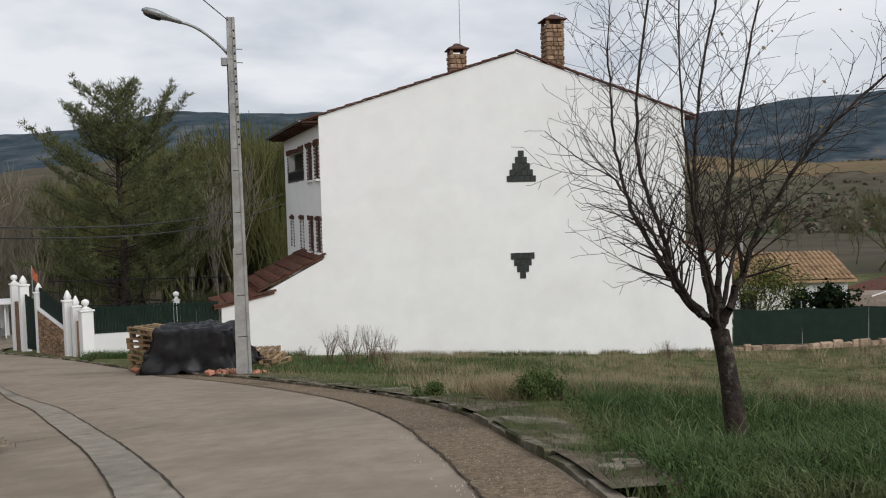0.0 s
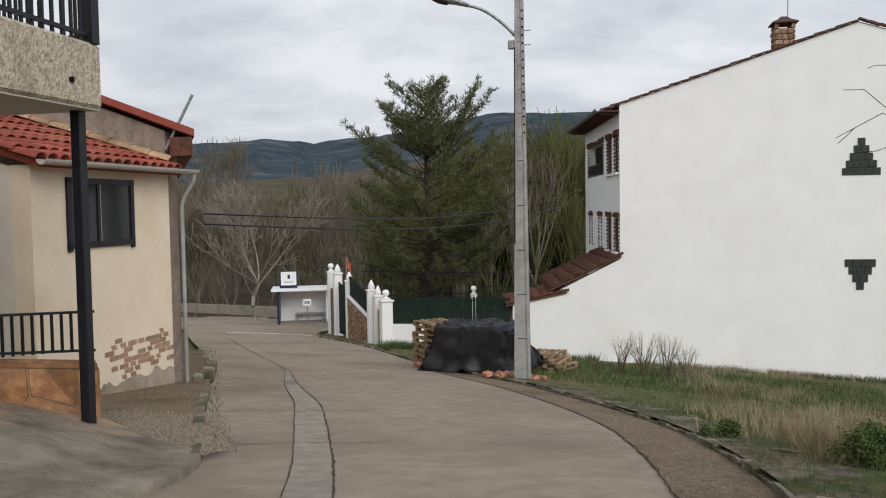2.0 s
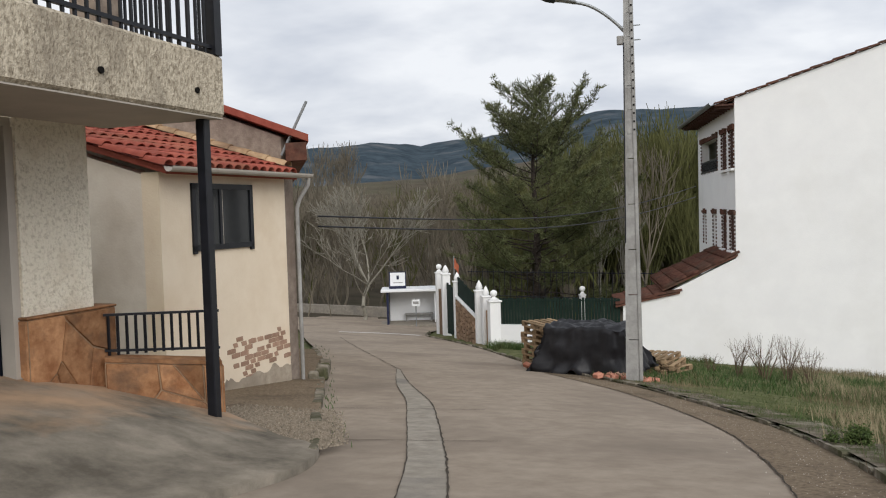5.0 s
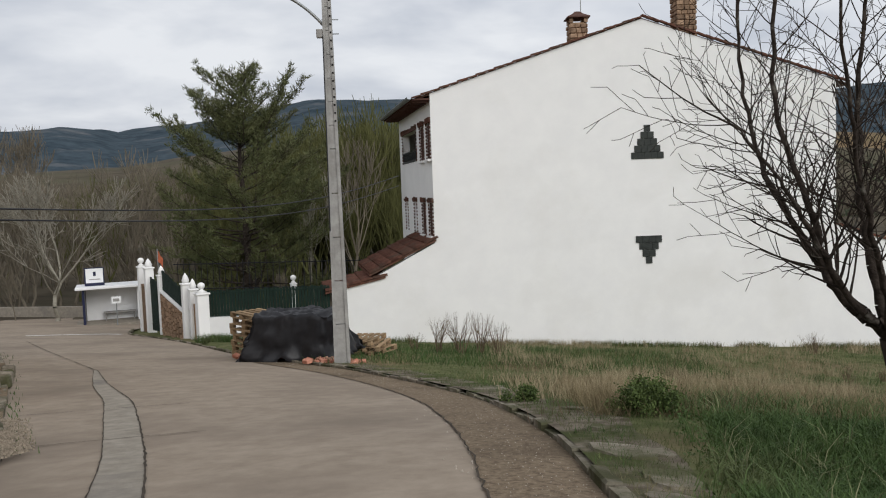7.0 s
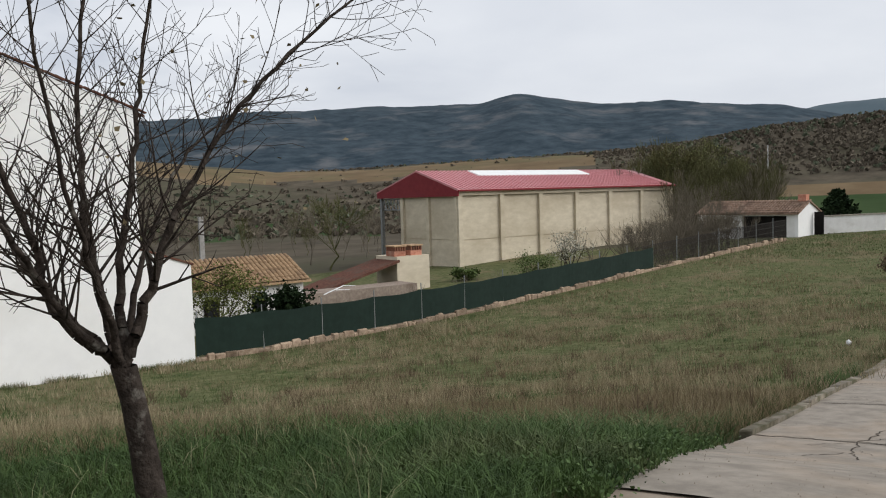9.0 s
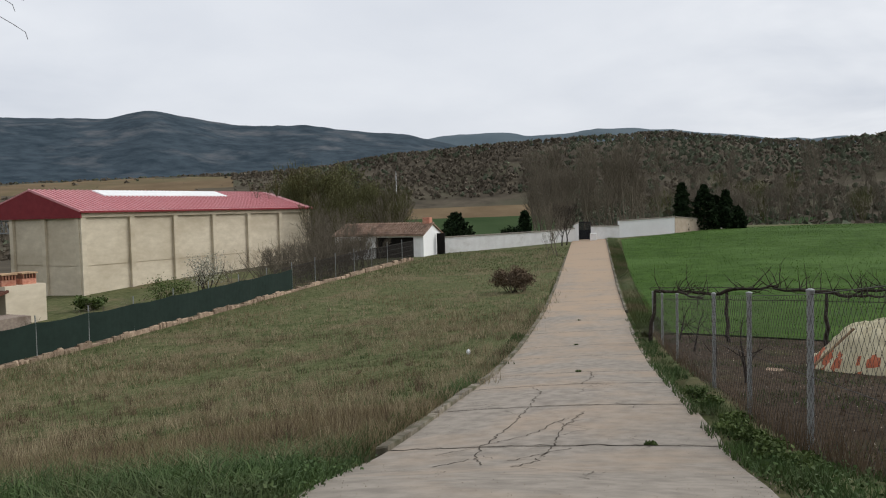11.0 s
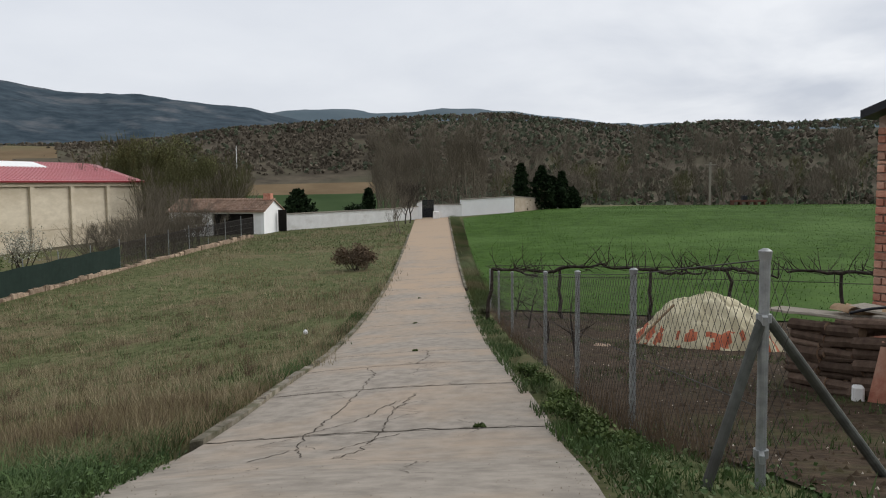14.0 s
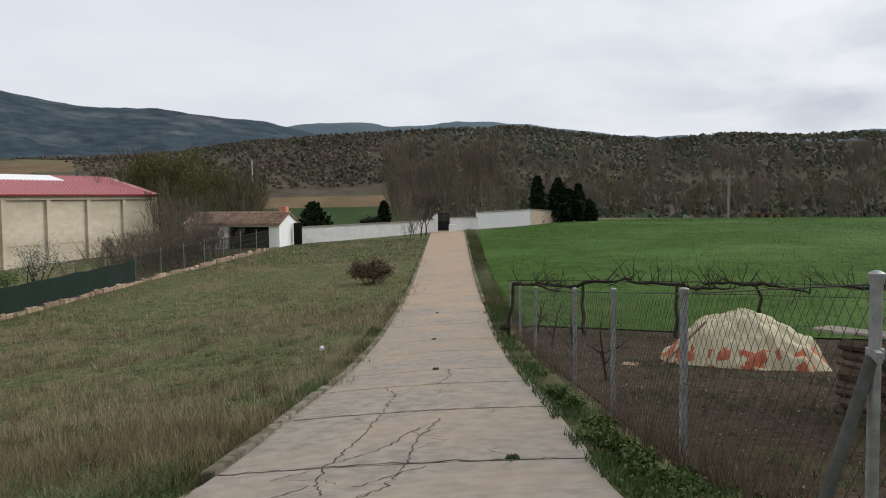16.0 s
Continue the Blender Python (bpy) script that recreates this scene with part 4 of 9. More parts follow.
# ---- street lamp ----
def street_lamp():
    x, y = -4.6, 18.85
    g = hz(x, y)
    top = 5.8 - g
    p = thing("street_lamp", pose(x, y, g, 0, 0, 12), "tall tapered concrete street lamp pole beside the kerb", "street lamp")
    bm = bmesh.new()
    zs = [-0.4] + [top * i / 24 for i in range(25)]
    for sx in (-1, 1):
        for z0, z1 in zip(zs, zs[1:]):
            w0, w1 = 0.175 - 0.085 * max(z0, 0) / top, 0.175 - 0.085 * z1 / top
            t = 0.06
            vs = [bm.verts.new(c) for c in [(sx * w0, -0.09, z0), (sx * (w0 - t), -0.09, z0), (sx * (w0 - t), 0.09, z0), (sx * w0, 0.09, z0), (sx * w1, -0.09, z1), (sx * (w1 - t), -0.09, z1), (sx * (w1 - t), 0.09, z1), (sx * w1, 0.09, z1)]]
            for f in ((0, 1, 5, 4), (1, 2, 6, 5), (2, 3, 7, 6), (3, 0, 4, 7), (0, 3, 2, 1), (4, 5, 6, 7)):
                bm.faces.new([vs[i] for i in f])
    bmesh.ops.remove_doubles(bm, verts=bm.verts, dist=0.002)
    part("flange", bm, M_polec, p, "concrete flanges of the pole")
    z = 0.0
    while z < top:
        w = 0.175 - 0.085 * z / top
        part("web", boxmesh(-w + 0.05, -0.065, z, w - 0.05, 0.065, min(z + (0.93 if z < top * 0.55 else 0.49), top)), M_polec, p)
        z += 0.95 if z < top * 0.55 else 0.5
    # Thin dark plates painted as the shade inside the bolt holes.
    me = boxmesh(-0.018, -0.1, -0.018, 0.018, -0.089, 0.018)
    hole = finish("bolt_hole", me, M_void)
    for i in range(20):
        ob = new("bolt_hole", hole)
        ob.parent = p
        ob.matrix_local = pose((0.175 - 0.085 * (top - 0.3 - i * 0.17) / top) - 0.03, 0, top - 0.3 - i * (0.17 if i < 16 else 0.8))
    # curved arm and lamp head
    pts = []
    for i in range(13):
        k = i / 12
        pts.append((-0.08 - 1.02 * k, -0.35 * k, top - 0.82 + 0.62 * math.sin(k * math.pi / 2) ** 0.9))
    arm = cable("arm", pts, 0.032, M_steel, p)
    bm = bmesh.new()
    lathe(bm, [(0.03, 0.0), (0.06, 0.03), (0.085, 0.16), (0.1, 0.3), (0.145, 0.45), (0.155, 0.62), (0.12, 0.78), (0.04, 0.86)], 14)
    bmesh.ops.transform(bm, matrix=pose(-1.02, -0.33, top - 0.2) @ pose(0, 0, 0, 0, 0, 18) @ pose(0, 0, 0, 0, -76, 0) @ Matrix.Diagonal((0.62, 1, 1, 1)), verts=bm.verts)
    head = part("lamp_head", bm, M_steel, p, "grey cobra-head lamp", True)
    bm = bmesh.new()
    lathe(bm, [(0.02, 0.0), (0.1, 0.04), (0.12, 0.2), (0.07, 0.36), (0.01, 0.4)], 12)
    bmesh.ops.transform(bm, matrix=pose(-1.42, -0.46, top - 0.165) @ pose(0, 0, 0, 0, 0, 18) @ pose(0, 0, 0, 0, -76, 0) @ Matrix.Diagonal((0.5, 0.9, 1, 1)), verts=bm.verts)
    part("lens", bm, M_glass, head, "dark glass lens", True)
    part("fuse_box", boxmesh(-0.24, -0.07, top - 1.08, -0.1, 0.05, top - 0.9, bevel=0.015), M_polec, p)
    for dz in (0.7, 1.0):
        bm = bmesh.new()
        tube(bm, (-0.12, 0, top - dz), (0.24, 0, top - dz), 0.012, n=6)
        part("clamp_rod", bm, M_steel, p)
    cable("feed_wire", [(-0.1, -0.1, top - 1.05), (-0.11, -0.1, top - 2.6), (-0.13, -0.1, top - 5.2)], 0.012, M_blacksteel, p)
    sag = [Vector((x, y, g + top - 0.1)).lerp(Vector((-8.5, 8.0, 10.5)), i / 20) - Vector((0, 0, 0.5 * math.sin(math.pi * i / 20))) for i in range(21)]
    tagged(cable("overhead_cable", sag, 0.012, M_blacksteel), "thin black overhead cable running from the pole", "cable")


street_lamp()


# ---- pallets, sheet, rubble ----
P_TOP = finish("top_board", boxmesh(-0.6, -0.05, 0.115, 0.6, 0.05, 0.137), M_palewood)
P_LOW = finish("bottom_board", boxmesh(-0.6, -0.05, 0.0, 0.6, 0.05, 0.022), M_palewood)
P_BLOCK = finish("block", boxmesh(-0.073, -0.05, 0.022, 0.073, 0.05, 0.1), M_palewood)
P_STRINGER = finish("stringer", boxmesh(-0.073, -0.4, 0.1, 0.073, 0.4, 0.115), M_palewood)


def pallet(x, y, z, a, tilt=0.0):
    """A pallet of boards, stringers and blocks."""
    t = thing("pallet", pose(x, y, z, tilt, 0, a), "worn softwood pallet lying in a stack", "pallet", "stacked pallets")
    spots = [(P_TOP, 0, -0.35 + i * 0.175) for i in range(5)] + [(P_LOW, 0, -0.35 + i * 0.35) for i in range(3)]
    spots += [(P_BLOCK, -0.527 + j * 0.527, -0.35 + i * 0.35) for i in range(3) for j in range(3)] + [(P_STRINGER, -0.527 + j * 0.527, 0) for j in range(3)]
    for me, px, py in spots:
        ob = new(me.name, me)
        ob.parent = t
        ob.location = (px, py, 0)
    return t


rnd = random.Random(11)
STK = Vector((-7.35, 20.95))
for i in range(8):
    pallet(STK.x + rnd.uniform(-0.05, 0.05), STK.y + rnd.uniform(-0.05, 0.05), hz(STK.x, STK.y) + 0.05 + i * 0.14, -38 + rnd.uniform(-5, 5))
for i in range(8):
    q = Vector((-5.75, 20.55))
    pallet(q.x + rnd.uniform(-0.04, 0.04), q.y + rnd.uniform(-0.04, 0.04), hz(q.x, q.y) + 0.05 + i * 0.14, 4 + rnd.uniform(-4, 4))
for i in range(3):
    pallet(-4.95 + rnd.uniform(-0.1, 0.1), 22.5 + rnd.uniform(-0.1, 0.1), hz(-4.95, 22.5) + 0.1 + i * 0.145, 78 + rnd.uniform(-10, 10), rnd.uniform(-3, 3))


def draped_sheet(name, cx, cy, a, half_x, half_y, top, floor, mat, label, category, seed):
    """A sheet thrown over a block: flat on top, folds down its sides."""
    n, m = 60, 40
    v = []
    for i in range(n + 1):
        for j in range(m + 1):
            u, w = (i / n * 2 - 1) * 1.75, (j / m * 2 - 1) * 1.9
            x, y = max(-1, min(1, u)), max(-1, min(1, w))
            over = max(abs(u) - 1, 0) / 0.75 + max(abs(w) - 1, 0) / 0.9
            drop = min(over, 1.0)
            fold = noise.noise((u * 3.2 + seed, w * 3.2, drop)) * 0.22 * drop + noise.noise((u * 9, w * 9, seed)) * 0.06
            flare = 1 + 0.3 * drop * drop + fold * 1.3
            ragged = 0.12 * noise.noise((u * 4, w * 4, seed + 5))
            z = top * (1 - drop) + (floor + max(ragged, 0) * 1.6 * drop) * drop + 0.1 * noise.noise((u * 3, w * 3, seed + 3)) * (1 - drop) + 0.05 * noise.noise((u * 7, w * 7, seed + 3))
            v.append((x * half_x * flare, y * half_y * flare, z))
    f = [(i * (m + 1) + j, (i + 1) * (m + 1) + j, (i + 1) * (m + 1) + j + 1, i * (m + 1) + j + 1) for i in range(n) for j in range(m)]
    me = raw(name, v, f, mat, True)
    ob = new(name, me)
    sol = ob.modifiers.new("thickness", "SOLIDIFY")
    sol.thickness = 0.006
    ob.matrix_world = pose(cx, cy, hz(cx, cy), 0, 0, a)
    return tagged(ob, label, category)


draped_sheet("tarpaulin", -6.05, 20.35, 2, 0.95, 0.62, 1.2, 0.12, M_tarp, "crumpled black plastic sheet thrown over stacked pallets", "tarpaulin", 2.0)
# broken red brick pieces by the kerb
for k in range(46):
    t = rnd.random()
    x, y = -4.75 + rnd.uniform(-0.95, 0.55), 19.0 + rnd.uniform(-0.35, 0.7)
    if k % 3 == 0:
        x, y = -7.0 + rnd.uniform(-0.9, 0.9), 20.35 + rnd.uniform(-0.3, 0.2)
    s = rnd.uniform(0.04, 0.11)
    ob = part("brick_fragment", boxmesh(-s, -s * 0.7, -0.03, s, s * 0.7, s * 0.6, bevel=0.012), M_brick)
    ob.matrix_world = pose(x, y, hz(x, y) + 0.075, rnd.uniform(-25, 25), rnd.uniform(-25, 25), rnd.uniform(0, 360))
    tagged(ob, "broken piece of red brick lying by the pole", "brick fragment", "rubble by the kerb")


# ---- trees ----
def branch_tubes(name, branches, mat, thin=0.012):
    """One mesh of tapered tubes from (start, end, start radius, end radius)."""
    v, f = [], []
    for a, b, ra, rb in branches:
        d = Vector(b) - Vector(a)
        if d.length < 1e-5:
            continue
        n = 7 if ra > 0.05 else 5 if ra > thin else 3
        q = d.to_track_quat("Z", "Y")
        k = len(v)
        for c, r in ((a, ra), (b, rb)):
            for i in range(n):
                w = q @ Vector((r * math.cos(6.2832 * i / n), r * math.sin(6.2832 * i / n), 0))
                v.append((c[0] + w.x, c[1] + w.y, c[2] + w.z))
        f += [(k + i, k + (i + 1) % n, k + n + (i + 1) % n, k + n + i) for i in range(n)]
    return raw(name, v, f, mat, True)


def grow_branch(out, rnd, p, d, length, r, depth, up=0.12, wob=0.22, kids=(3, 5), spread=0.75, shrink=0.62, tips=None, seg=4):
    """A crooked branch that bears smaller ones along its length."""
    p, d = Vector(p), Vector(d).normalized()
    step = length / seg
    places = []
    for i in range(seg):
        d = (d + Vector((rnd.gauss(0, wob), rnd.gauss(0, wob), rnd.gauss(0, wob) + up)) * 0.5).normalized()
        q = p + d * step
        r2 = r * (1 - 0.55 / seg)
        out.append((tuple(p), tuple(q), r, r2))
        places.append((q, d.copy(), r2))
        p, r = q, r2
    if tips is not None and depth <= 1:
        tips += [(q, dd) for q, dd, _ in places]
    if depth > 0:
        for _ in range(rnd.randint(*kids)):
            q, dd, rr = rnd.choice(places[seg // 3:])
            side = Vector((rnd.gauss(0, 1), rnd.gauss(0, 1), rnd.gauss(0.15, 0.7))).normalized()
            grow_branch(out, rnd, q, dd * (1 - spread * 0.5) + side * spread, length * shrink * rnd.uniform(0.75, 1.15), rr * 0.6, depth - 1, up, wob, kids, spread, shrink, tips, max(3, seg - 1))
        grow_branch(out, rnd, p, d, length * shrink, r * 0.85, depth - 1, up, wob, kids, spread, shrink, tips, max(3, seg - 1))


def leaf_cards(pts, rnd, size, count, spread, mat, name, elong=1.6, droop=0.0):
    """Many small pointed leaves or needle tufts round the given places."""
    v, f = [], []
    for p, d in pts:
        for _ in range(count):
            c = Vector(p) + Vector((rnd.gauss(0, spread), rnd.gauss(0, spread), rnd.gauss(0, spread * 0.6)))
            a = Vector((rnd.gauss(0, 1), rnd.gauss(0, 1), rnd.gauss(0.2 - droop, 0.7))).normalized()
            b = a.cross(Vector((rnd.gauss(0, 1), rnd.gauss(0, 1), rnd.gauss(0, 1)))).normalized()
            s = size * rnd.uniform(0.6, 1.3)
            k = len(v)
            v += [c - b * s * 0.5, c + a * s * elong * 0.5 - b * s * 0.05, c + b * s * 0.5, c - a * s * 0.4]
            f.append((k, k + 1, k + 2, k + 3))
    return raw(name, v, f, mat)


def young_tree():
    """The bare young tree in the meadow's corner: leaning trunk, five limbs from one fork, fine twigs."""
    bx, by = 2.33, 6.55
    g = hz(bx, by)
    t = thing("bare_tree", Matrix.Identity(4), "bare young tree with a leaning dark trunk in tall grass", "tree")
    rnd = random.Random(8)
    fork = Vector((2.22, 6.66, 0.42))
    trunk = []
    a = Vector((bx, by, g - 0.15))
    pts = [a, Vector((2.31, 6.555, g + 0.08)), Vector((2.31, 6.565, g + 0.25)), Vector((2.29, 6.6, -0.08)), Vector((2.26, 6.64, 0.2)), fork]
    rad = [0.12, 0.092, 0.082, 0.074, 0.068, 0.07]
    for p, q, r0, r1 in zip(pts, pts[1:], rad, rad[1:]):
        trunk.append((p, q, r0, r1))
    bm = bmesh.new()
    rings = []
    for p, r in zip(pts, rad):
        rings.append([bm.verts.new((p.x + r * (1 + 0.12 * math.sin(3 * k)) * math.cos(6.2832 * k / 12), p.y + r * (1 + 0.1 * math.cos(2 * k)) * math.sin(6.2832 * k / 12), p.z)) for k in range(12)])
    for p, q in zip(rings, rings[1:]):
        for k in range(12):
            bm.faces.new((p[k], p[(k + 1) % 12], q[(k + 1) % 12], q[k]))
    part("trunk", bm, M_bark, t, "dark fissured trunk", True)
    limbs = [
        ([(-0.30, 0.05, 0.30), (-0.42, 0.1, 0.75), (-0.62, 0.15, 1.55), (-0.5, 0.2, 2.7)], 0.046),
        ([(-0.10, 0.1, 0.5), (-0.12, 0.2, 1.1), (-0.1, 0.25, 1.7), (0.12, 0.35, 2.8)], 0.042),
        ([(0.16, -0.05, 0.42), (0.36, -0.1, 0.95), (0.75, -0.2, 1.55), (1.35, -0.3, 2.1)], 0.044),
        ([(-0.26, -0.1, 0.26), (-0.52, -0.2, 0.68), (-0.72, -0.3, 0.98), (-0.95, -0.35, 1.25)], 0.032),
        ([(0.05, 0.15, 0.5), (0.22, 0.35, 1.2), (0.35, 0.45, 1.9), (0.55, 0.5, 2.9)], 0.038),
        ([(-0.24, 0.2, 0.3), (-0.55, 0.5, 0.9), (-0.68, 0.65, 1.5), (-0.72, 0.75, 2.4)], 0.042),
        ([(0.16, 0.2, 0.45), (0.45, 0.55, 0.95), (0.8, 0.8, 1.35), (1.2, 0.95, 1.6)], 0.028),
        ([(-0.15, -0.25, 0.4), (-0.35, -0.5, 1.0), (-0.5, -0.7, 1.7), (-0.55, -0.8, 2.5)], 0.028),
    ]

    def shoot(out, p, d, length, r, level):
        """A straight springy shoot that bears alternate smaller ones."""
        n = max(2, int(length / 0.075))
        turn = rnd.uniform(0, 6.28)
        for i in range(n):
            d = (d + Vector((rnd.gauss(0, 0.055), rnd.gauss(0, 0.055), 0.035 + rnd.gauss(0, 0.05)))).normalized()
            q = p + d * (length / n)
            r2 = max(r * 0.9, 0.0016)
            out.append((tuple(p), tuple(q), r, r2))
            if level > 0 and i >= n * 0.15 and rnd.random() < 0.88:
                turn += 2.4
                u = d.orthogonal().normalized()
                side = u * math.cos(turn) + d.cross(u) * math.sin(turn)
                shoot(out, q, (d * 0.72 + side * 0.7).normalized(), length * rnd.uniform(0.28, 0.55) * (1 - 0.4 * i / n), max(r2 * 0.6, 0.002), level - 1)
            p, r = q, r2

    for pl, r in limbs:
        out = []
        line = dense([tuple(fork)] + [tuple(fork + Vector(o)) for o in pl], 7)
        pr, prev, turn = r, fork.copy(), rnd.uniform(0, 6.28)
        for i, c in enumerate(line[1:]):
            q = Vector(c) + Vector((rnd.gauss(0, 0.007), rnd.gauss(0, 0.007), rnd.gauss(0, 0.007)))
            dd = (q - prev).normalized()
            r2 = max(pr * 0.945, 0.007)
            out.append((tuple(prev), tuple(q), pr, r2))
            if i > 5:
                for _ in range(1 if rnd.random() < 0.6 else 2):
                    turn += 2.4
                    u = dd.orthogonal().normalized()
                    side = u * math.cos(turn) + dd.cross(u) * math.sin(turn)
                    shoot(out, q, (dd * 0.6 + side * 0.75 + Vector((0, 0, 0.12))).normalized(), rnd.uniform(0.35, 0.8), max(r2 * 0.38, 0.004), 2)
            prev, pr = q, r2
        shoot(out, prev, dd, 0.6, pr, 2)
        part("limb", branch_tubes("limb", [(a, b, max(ra, 0.0021), max(rb, 0.0017)) for a, b, ra, rb in out], M_bark, 0.008), M_bark, t)
    # a few dry seed husks still hanging on the twigs
    husk = [(fork + Vector((rnd.uniform(-0.2, 1.5), rnd.uniform(-0.5, 0.8), rnd.uniform(0.7, 2.6))), None) for _ in range(60)]
    tagged(part("dry_husks", leaf_cards(husk, rnd, 0.03, 1, 0.01, M_dry, "dry_husks"), M_dry, t), kind="stuff")


young_tree()


def pine(x, y, h, seed, width, label):
    """A pine: straight stem, whorls of long limbs with side twigs, and fine needle tufts with gaps between."""
    rnd = random.Random(seed)
    t = thing("pine_tree", pose(x, y, hz(x, y)), label, "tree")
    trunk, tufts = [], []
    p = Vector((0, 0, -0.3))
    n = 14
    for i in range(n):
        q = Vector((rnd.gauss(0, 0.05), rnd.gauss(0, 0.05), h * (i + 1) / n * 0.98))
        trunk.append((tuple(p), tuple(q), 0.24 * (1 - i / n) + 0.02, 0.24 * (1 - (i + 1) / n) + 0.02))
        p = q
    part("trunk", branch_tubes("trunk", trunk, M_bark), M_bark, t)
    limbs = []
    z = h * 0.17
    while z < h * 0.985:
        k = z / h
        full = width * (0.7 + 0.3 * k / 0.35 if k < 0.35 else max(0.1, 1.0 - ((k - 0.35) / 0.65) ** 1.5 * 0.9))
        turn = rnd.uniform(0, 6.2832)
        count = rnd.choice((4, 5, 5, 6))
        for c in range(count):
            a = turn + 6.2832 * c / count + rnd.gauss(0, 0.25)
            reach = full * rnd.choice((0.5, 0.75, 0.95, 1.05, 1.2)) * rnd.uniform(0.85, 1.1)
            d = Vector((math.cos(a), math.sin(a), -0.05 + 0.95 * k * k + rnd.gauss(0, 0.07))).normalized()
            q, r = Vector((0, 0, z + rnd.uniform(-0.15, 0.15))), 0.02 + 0.045 * (1 - k)
            steps = max(3, int(reach / 0.3))
            for i in range(steps):
                d = (d + Vector((rnd.gauss(0, 0.05), rnd.gauss(0, 0.05), 0.035 + rnd.gauss(0, 0.04)))).normalized()
                w = q + d * (reach / steps)
                limbs.append((tuple(q), tuple(w), r, r * 0.9))
                q, r = w, max(r * 0.9, 0.008)
                if i < steps * 0.3 and k < 0.7:
                    continue
                for side in (-1, 1):
                    if rnd.random() < 0.15:
                        continue
                    f = (d * 0.6 + Vector((-d.y, d.x, 0)) * side * rnd.uniform(0.5, 1.0) + Vector((0, 0, rnd.uniform(0.0, 0.45)))).normalized()
                    ln = (0.25 + 0.3 * reach * (1 - i / steps)) * rnd.uniform(0.5, 1.1)
                    e = q + f * ln
                    limbs.append((tuple(q), tuple(e), 0.011, 0.005))
                    m = max(1, int(ln / 0.2))
                    tufts += [(q.lerp(e, (j + 1) / m), f) for j in range(m)]
            tufts.append((q, d))
        z += h * rnd.uniform(0.03, 0.05)
    tagged(part("limb_work", branch_tubes("limb_work", limbs, M_bark, 0.03), M_bark, t), kind="stuff")
    v, f = [], []
    for c, d in tufts:
        for _ in range(13):
            a = (Vector((rnd.gauss(0, 0.6), rnd.gauss(0, 0.6), rnd.gauss(0.35, 0.5))) + d * 0.5).normalized()
            b = a.cross(Vector((rnd.gauss(0, 1), rnd.gauss(0, 1), rnd.gauss(0, 1)))).normalized() * 0.02
            o = c + Vector((rnd.gauss(0, 0.06), rnd.gauss(0, 0.06), rnd.gauss(0, 0.05)))
            k = len(v)
            v += [o - b, o + b, o + a * rnd.uniform(0.14, 0.3)]
            f.append((k, k + 1, k + 2))
    crown = part("needles", raw("needles", v, f, M_needle), M_needle, t, "dark green needle tufts with gaps")
    tagged(crown, kind="stuff")
    return t


pine(-15.6, 40.6, 12.4, 3, 6.4, "tall spreading dark green pine behind the fence")


def bare_tree_mesh(seed, h, mat, name, depth=3, spread=0.6, stem=0.35, kids=(3, 5), thick=0.018, upw=0.25):
    rnd = random.Random(seed)
    out = []
    p = Vector((0, 0, -0.4))
    r = h * thick
    for i in range(4):
        q = p + Vector((rnd.gauss(0, 0.02 * h), rnd.gauss(0, 0.02 * h), (h * stem + 0.4) / 4))
        out.append((tuple(p), tuple(q), r, r * 0.9))
        p, r = q, r * 0.9
        if i > 1:
            for _ in range(2):
                a = rnd.uniform(0, 6.28)
                grow_branch(out, rnd, q, (math.cos(a) * spread, math.sin(a) * spread, 0.8), h * 0.3, r * 0.5, depth - 1, upw, 0.2, kids, 0.55, 0.6, None, 3)
    for _ in range(4):
        a = rnd.uniform(0, 6.28)
        grow_branch(out, rnd, p, (math.cos(a) * spread, math.sin(a) * spread, 1), h * 0.34, r * 0.7, depth, upw, 0.2, kids, 0.5, 0.6, None, 3)
    return branch_tubes(name, [(a, b, max(ra, 0.014 * h / 8), max(rb, 0.011 * h / 8)) for a, b, ra, rb in out], mat, 0.05)


def place_tree(me, x, y, label, a=0.0, s=1.0, name="bare_tree", group=""):
    t = thing(name, pose(x, y, hz(x, y), 0, 0, a), label, "tree", group)
    t.scale = (s, s, s)
    ob = tagged(new("crown", me), kind="stuff")
    ob.parent = t
    return t


PALE = bare_tree_mesh(21, 9.0, M_palebark, "pale_tree", 3, 1.05, 0.2, (4, 6), 0.015, 0.1)
place_tree(PALE, -28.2, 43.4, "pale bare spreading tree behind the bus shelter", 40, 1.12)
BROWN = [bare_tree_mesh(30 + i, 9.0, M_twig, "brown_tree", 2, 0.45, 0.3, (4, 6), 0.012, 0.35) for i in range(4)]
BUDDY = [bare_tree_mesh(40 + i, 10.0, M_budding, "budding_tree", 2, 0.4, 0.25, (4, 6), 0.011, 0.4) for i in range(3)]
TALL = [bare_tree_mesh(50 + i, 13.0, M_twig, "poplar", 2, 0.16, 0.5, (4, 6), 0.009, 0.6) for i in range(2)]


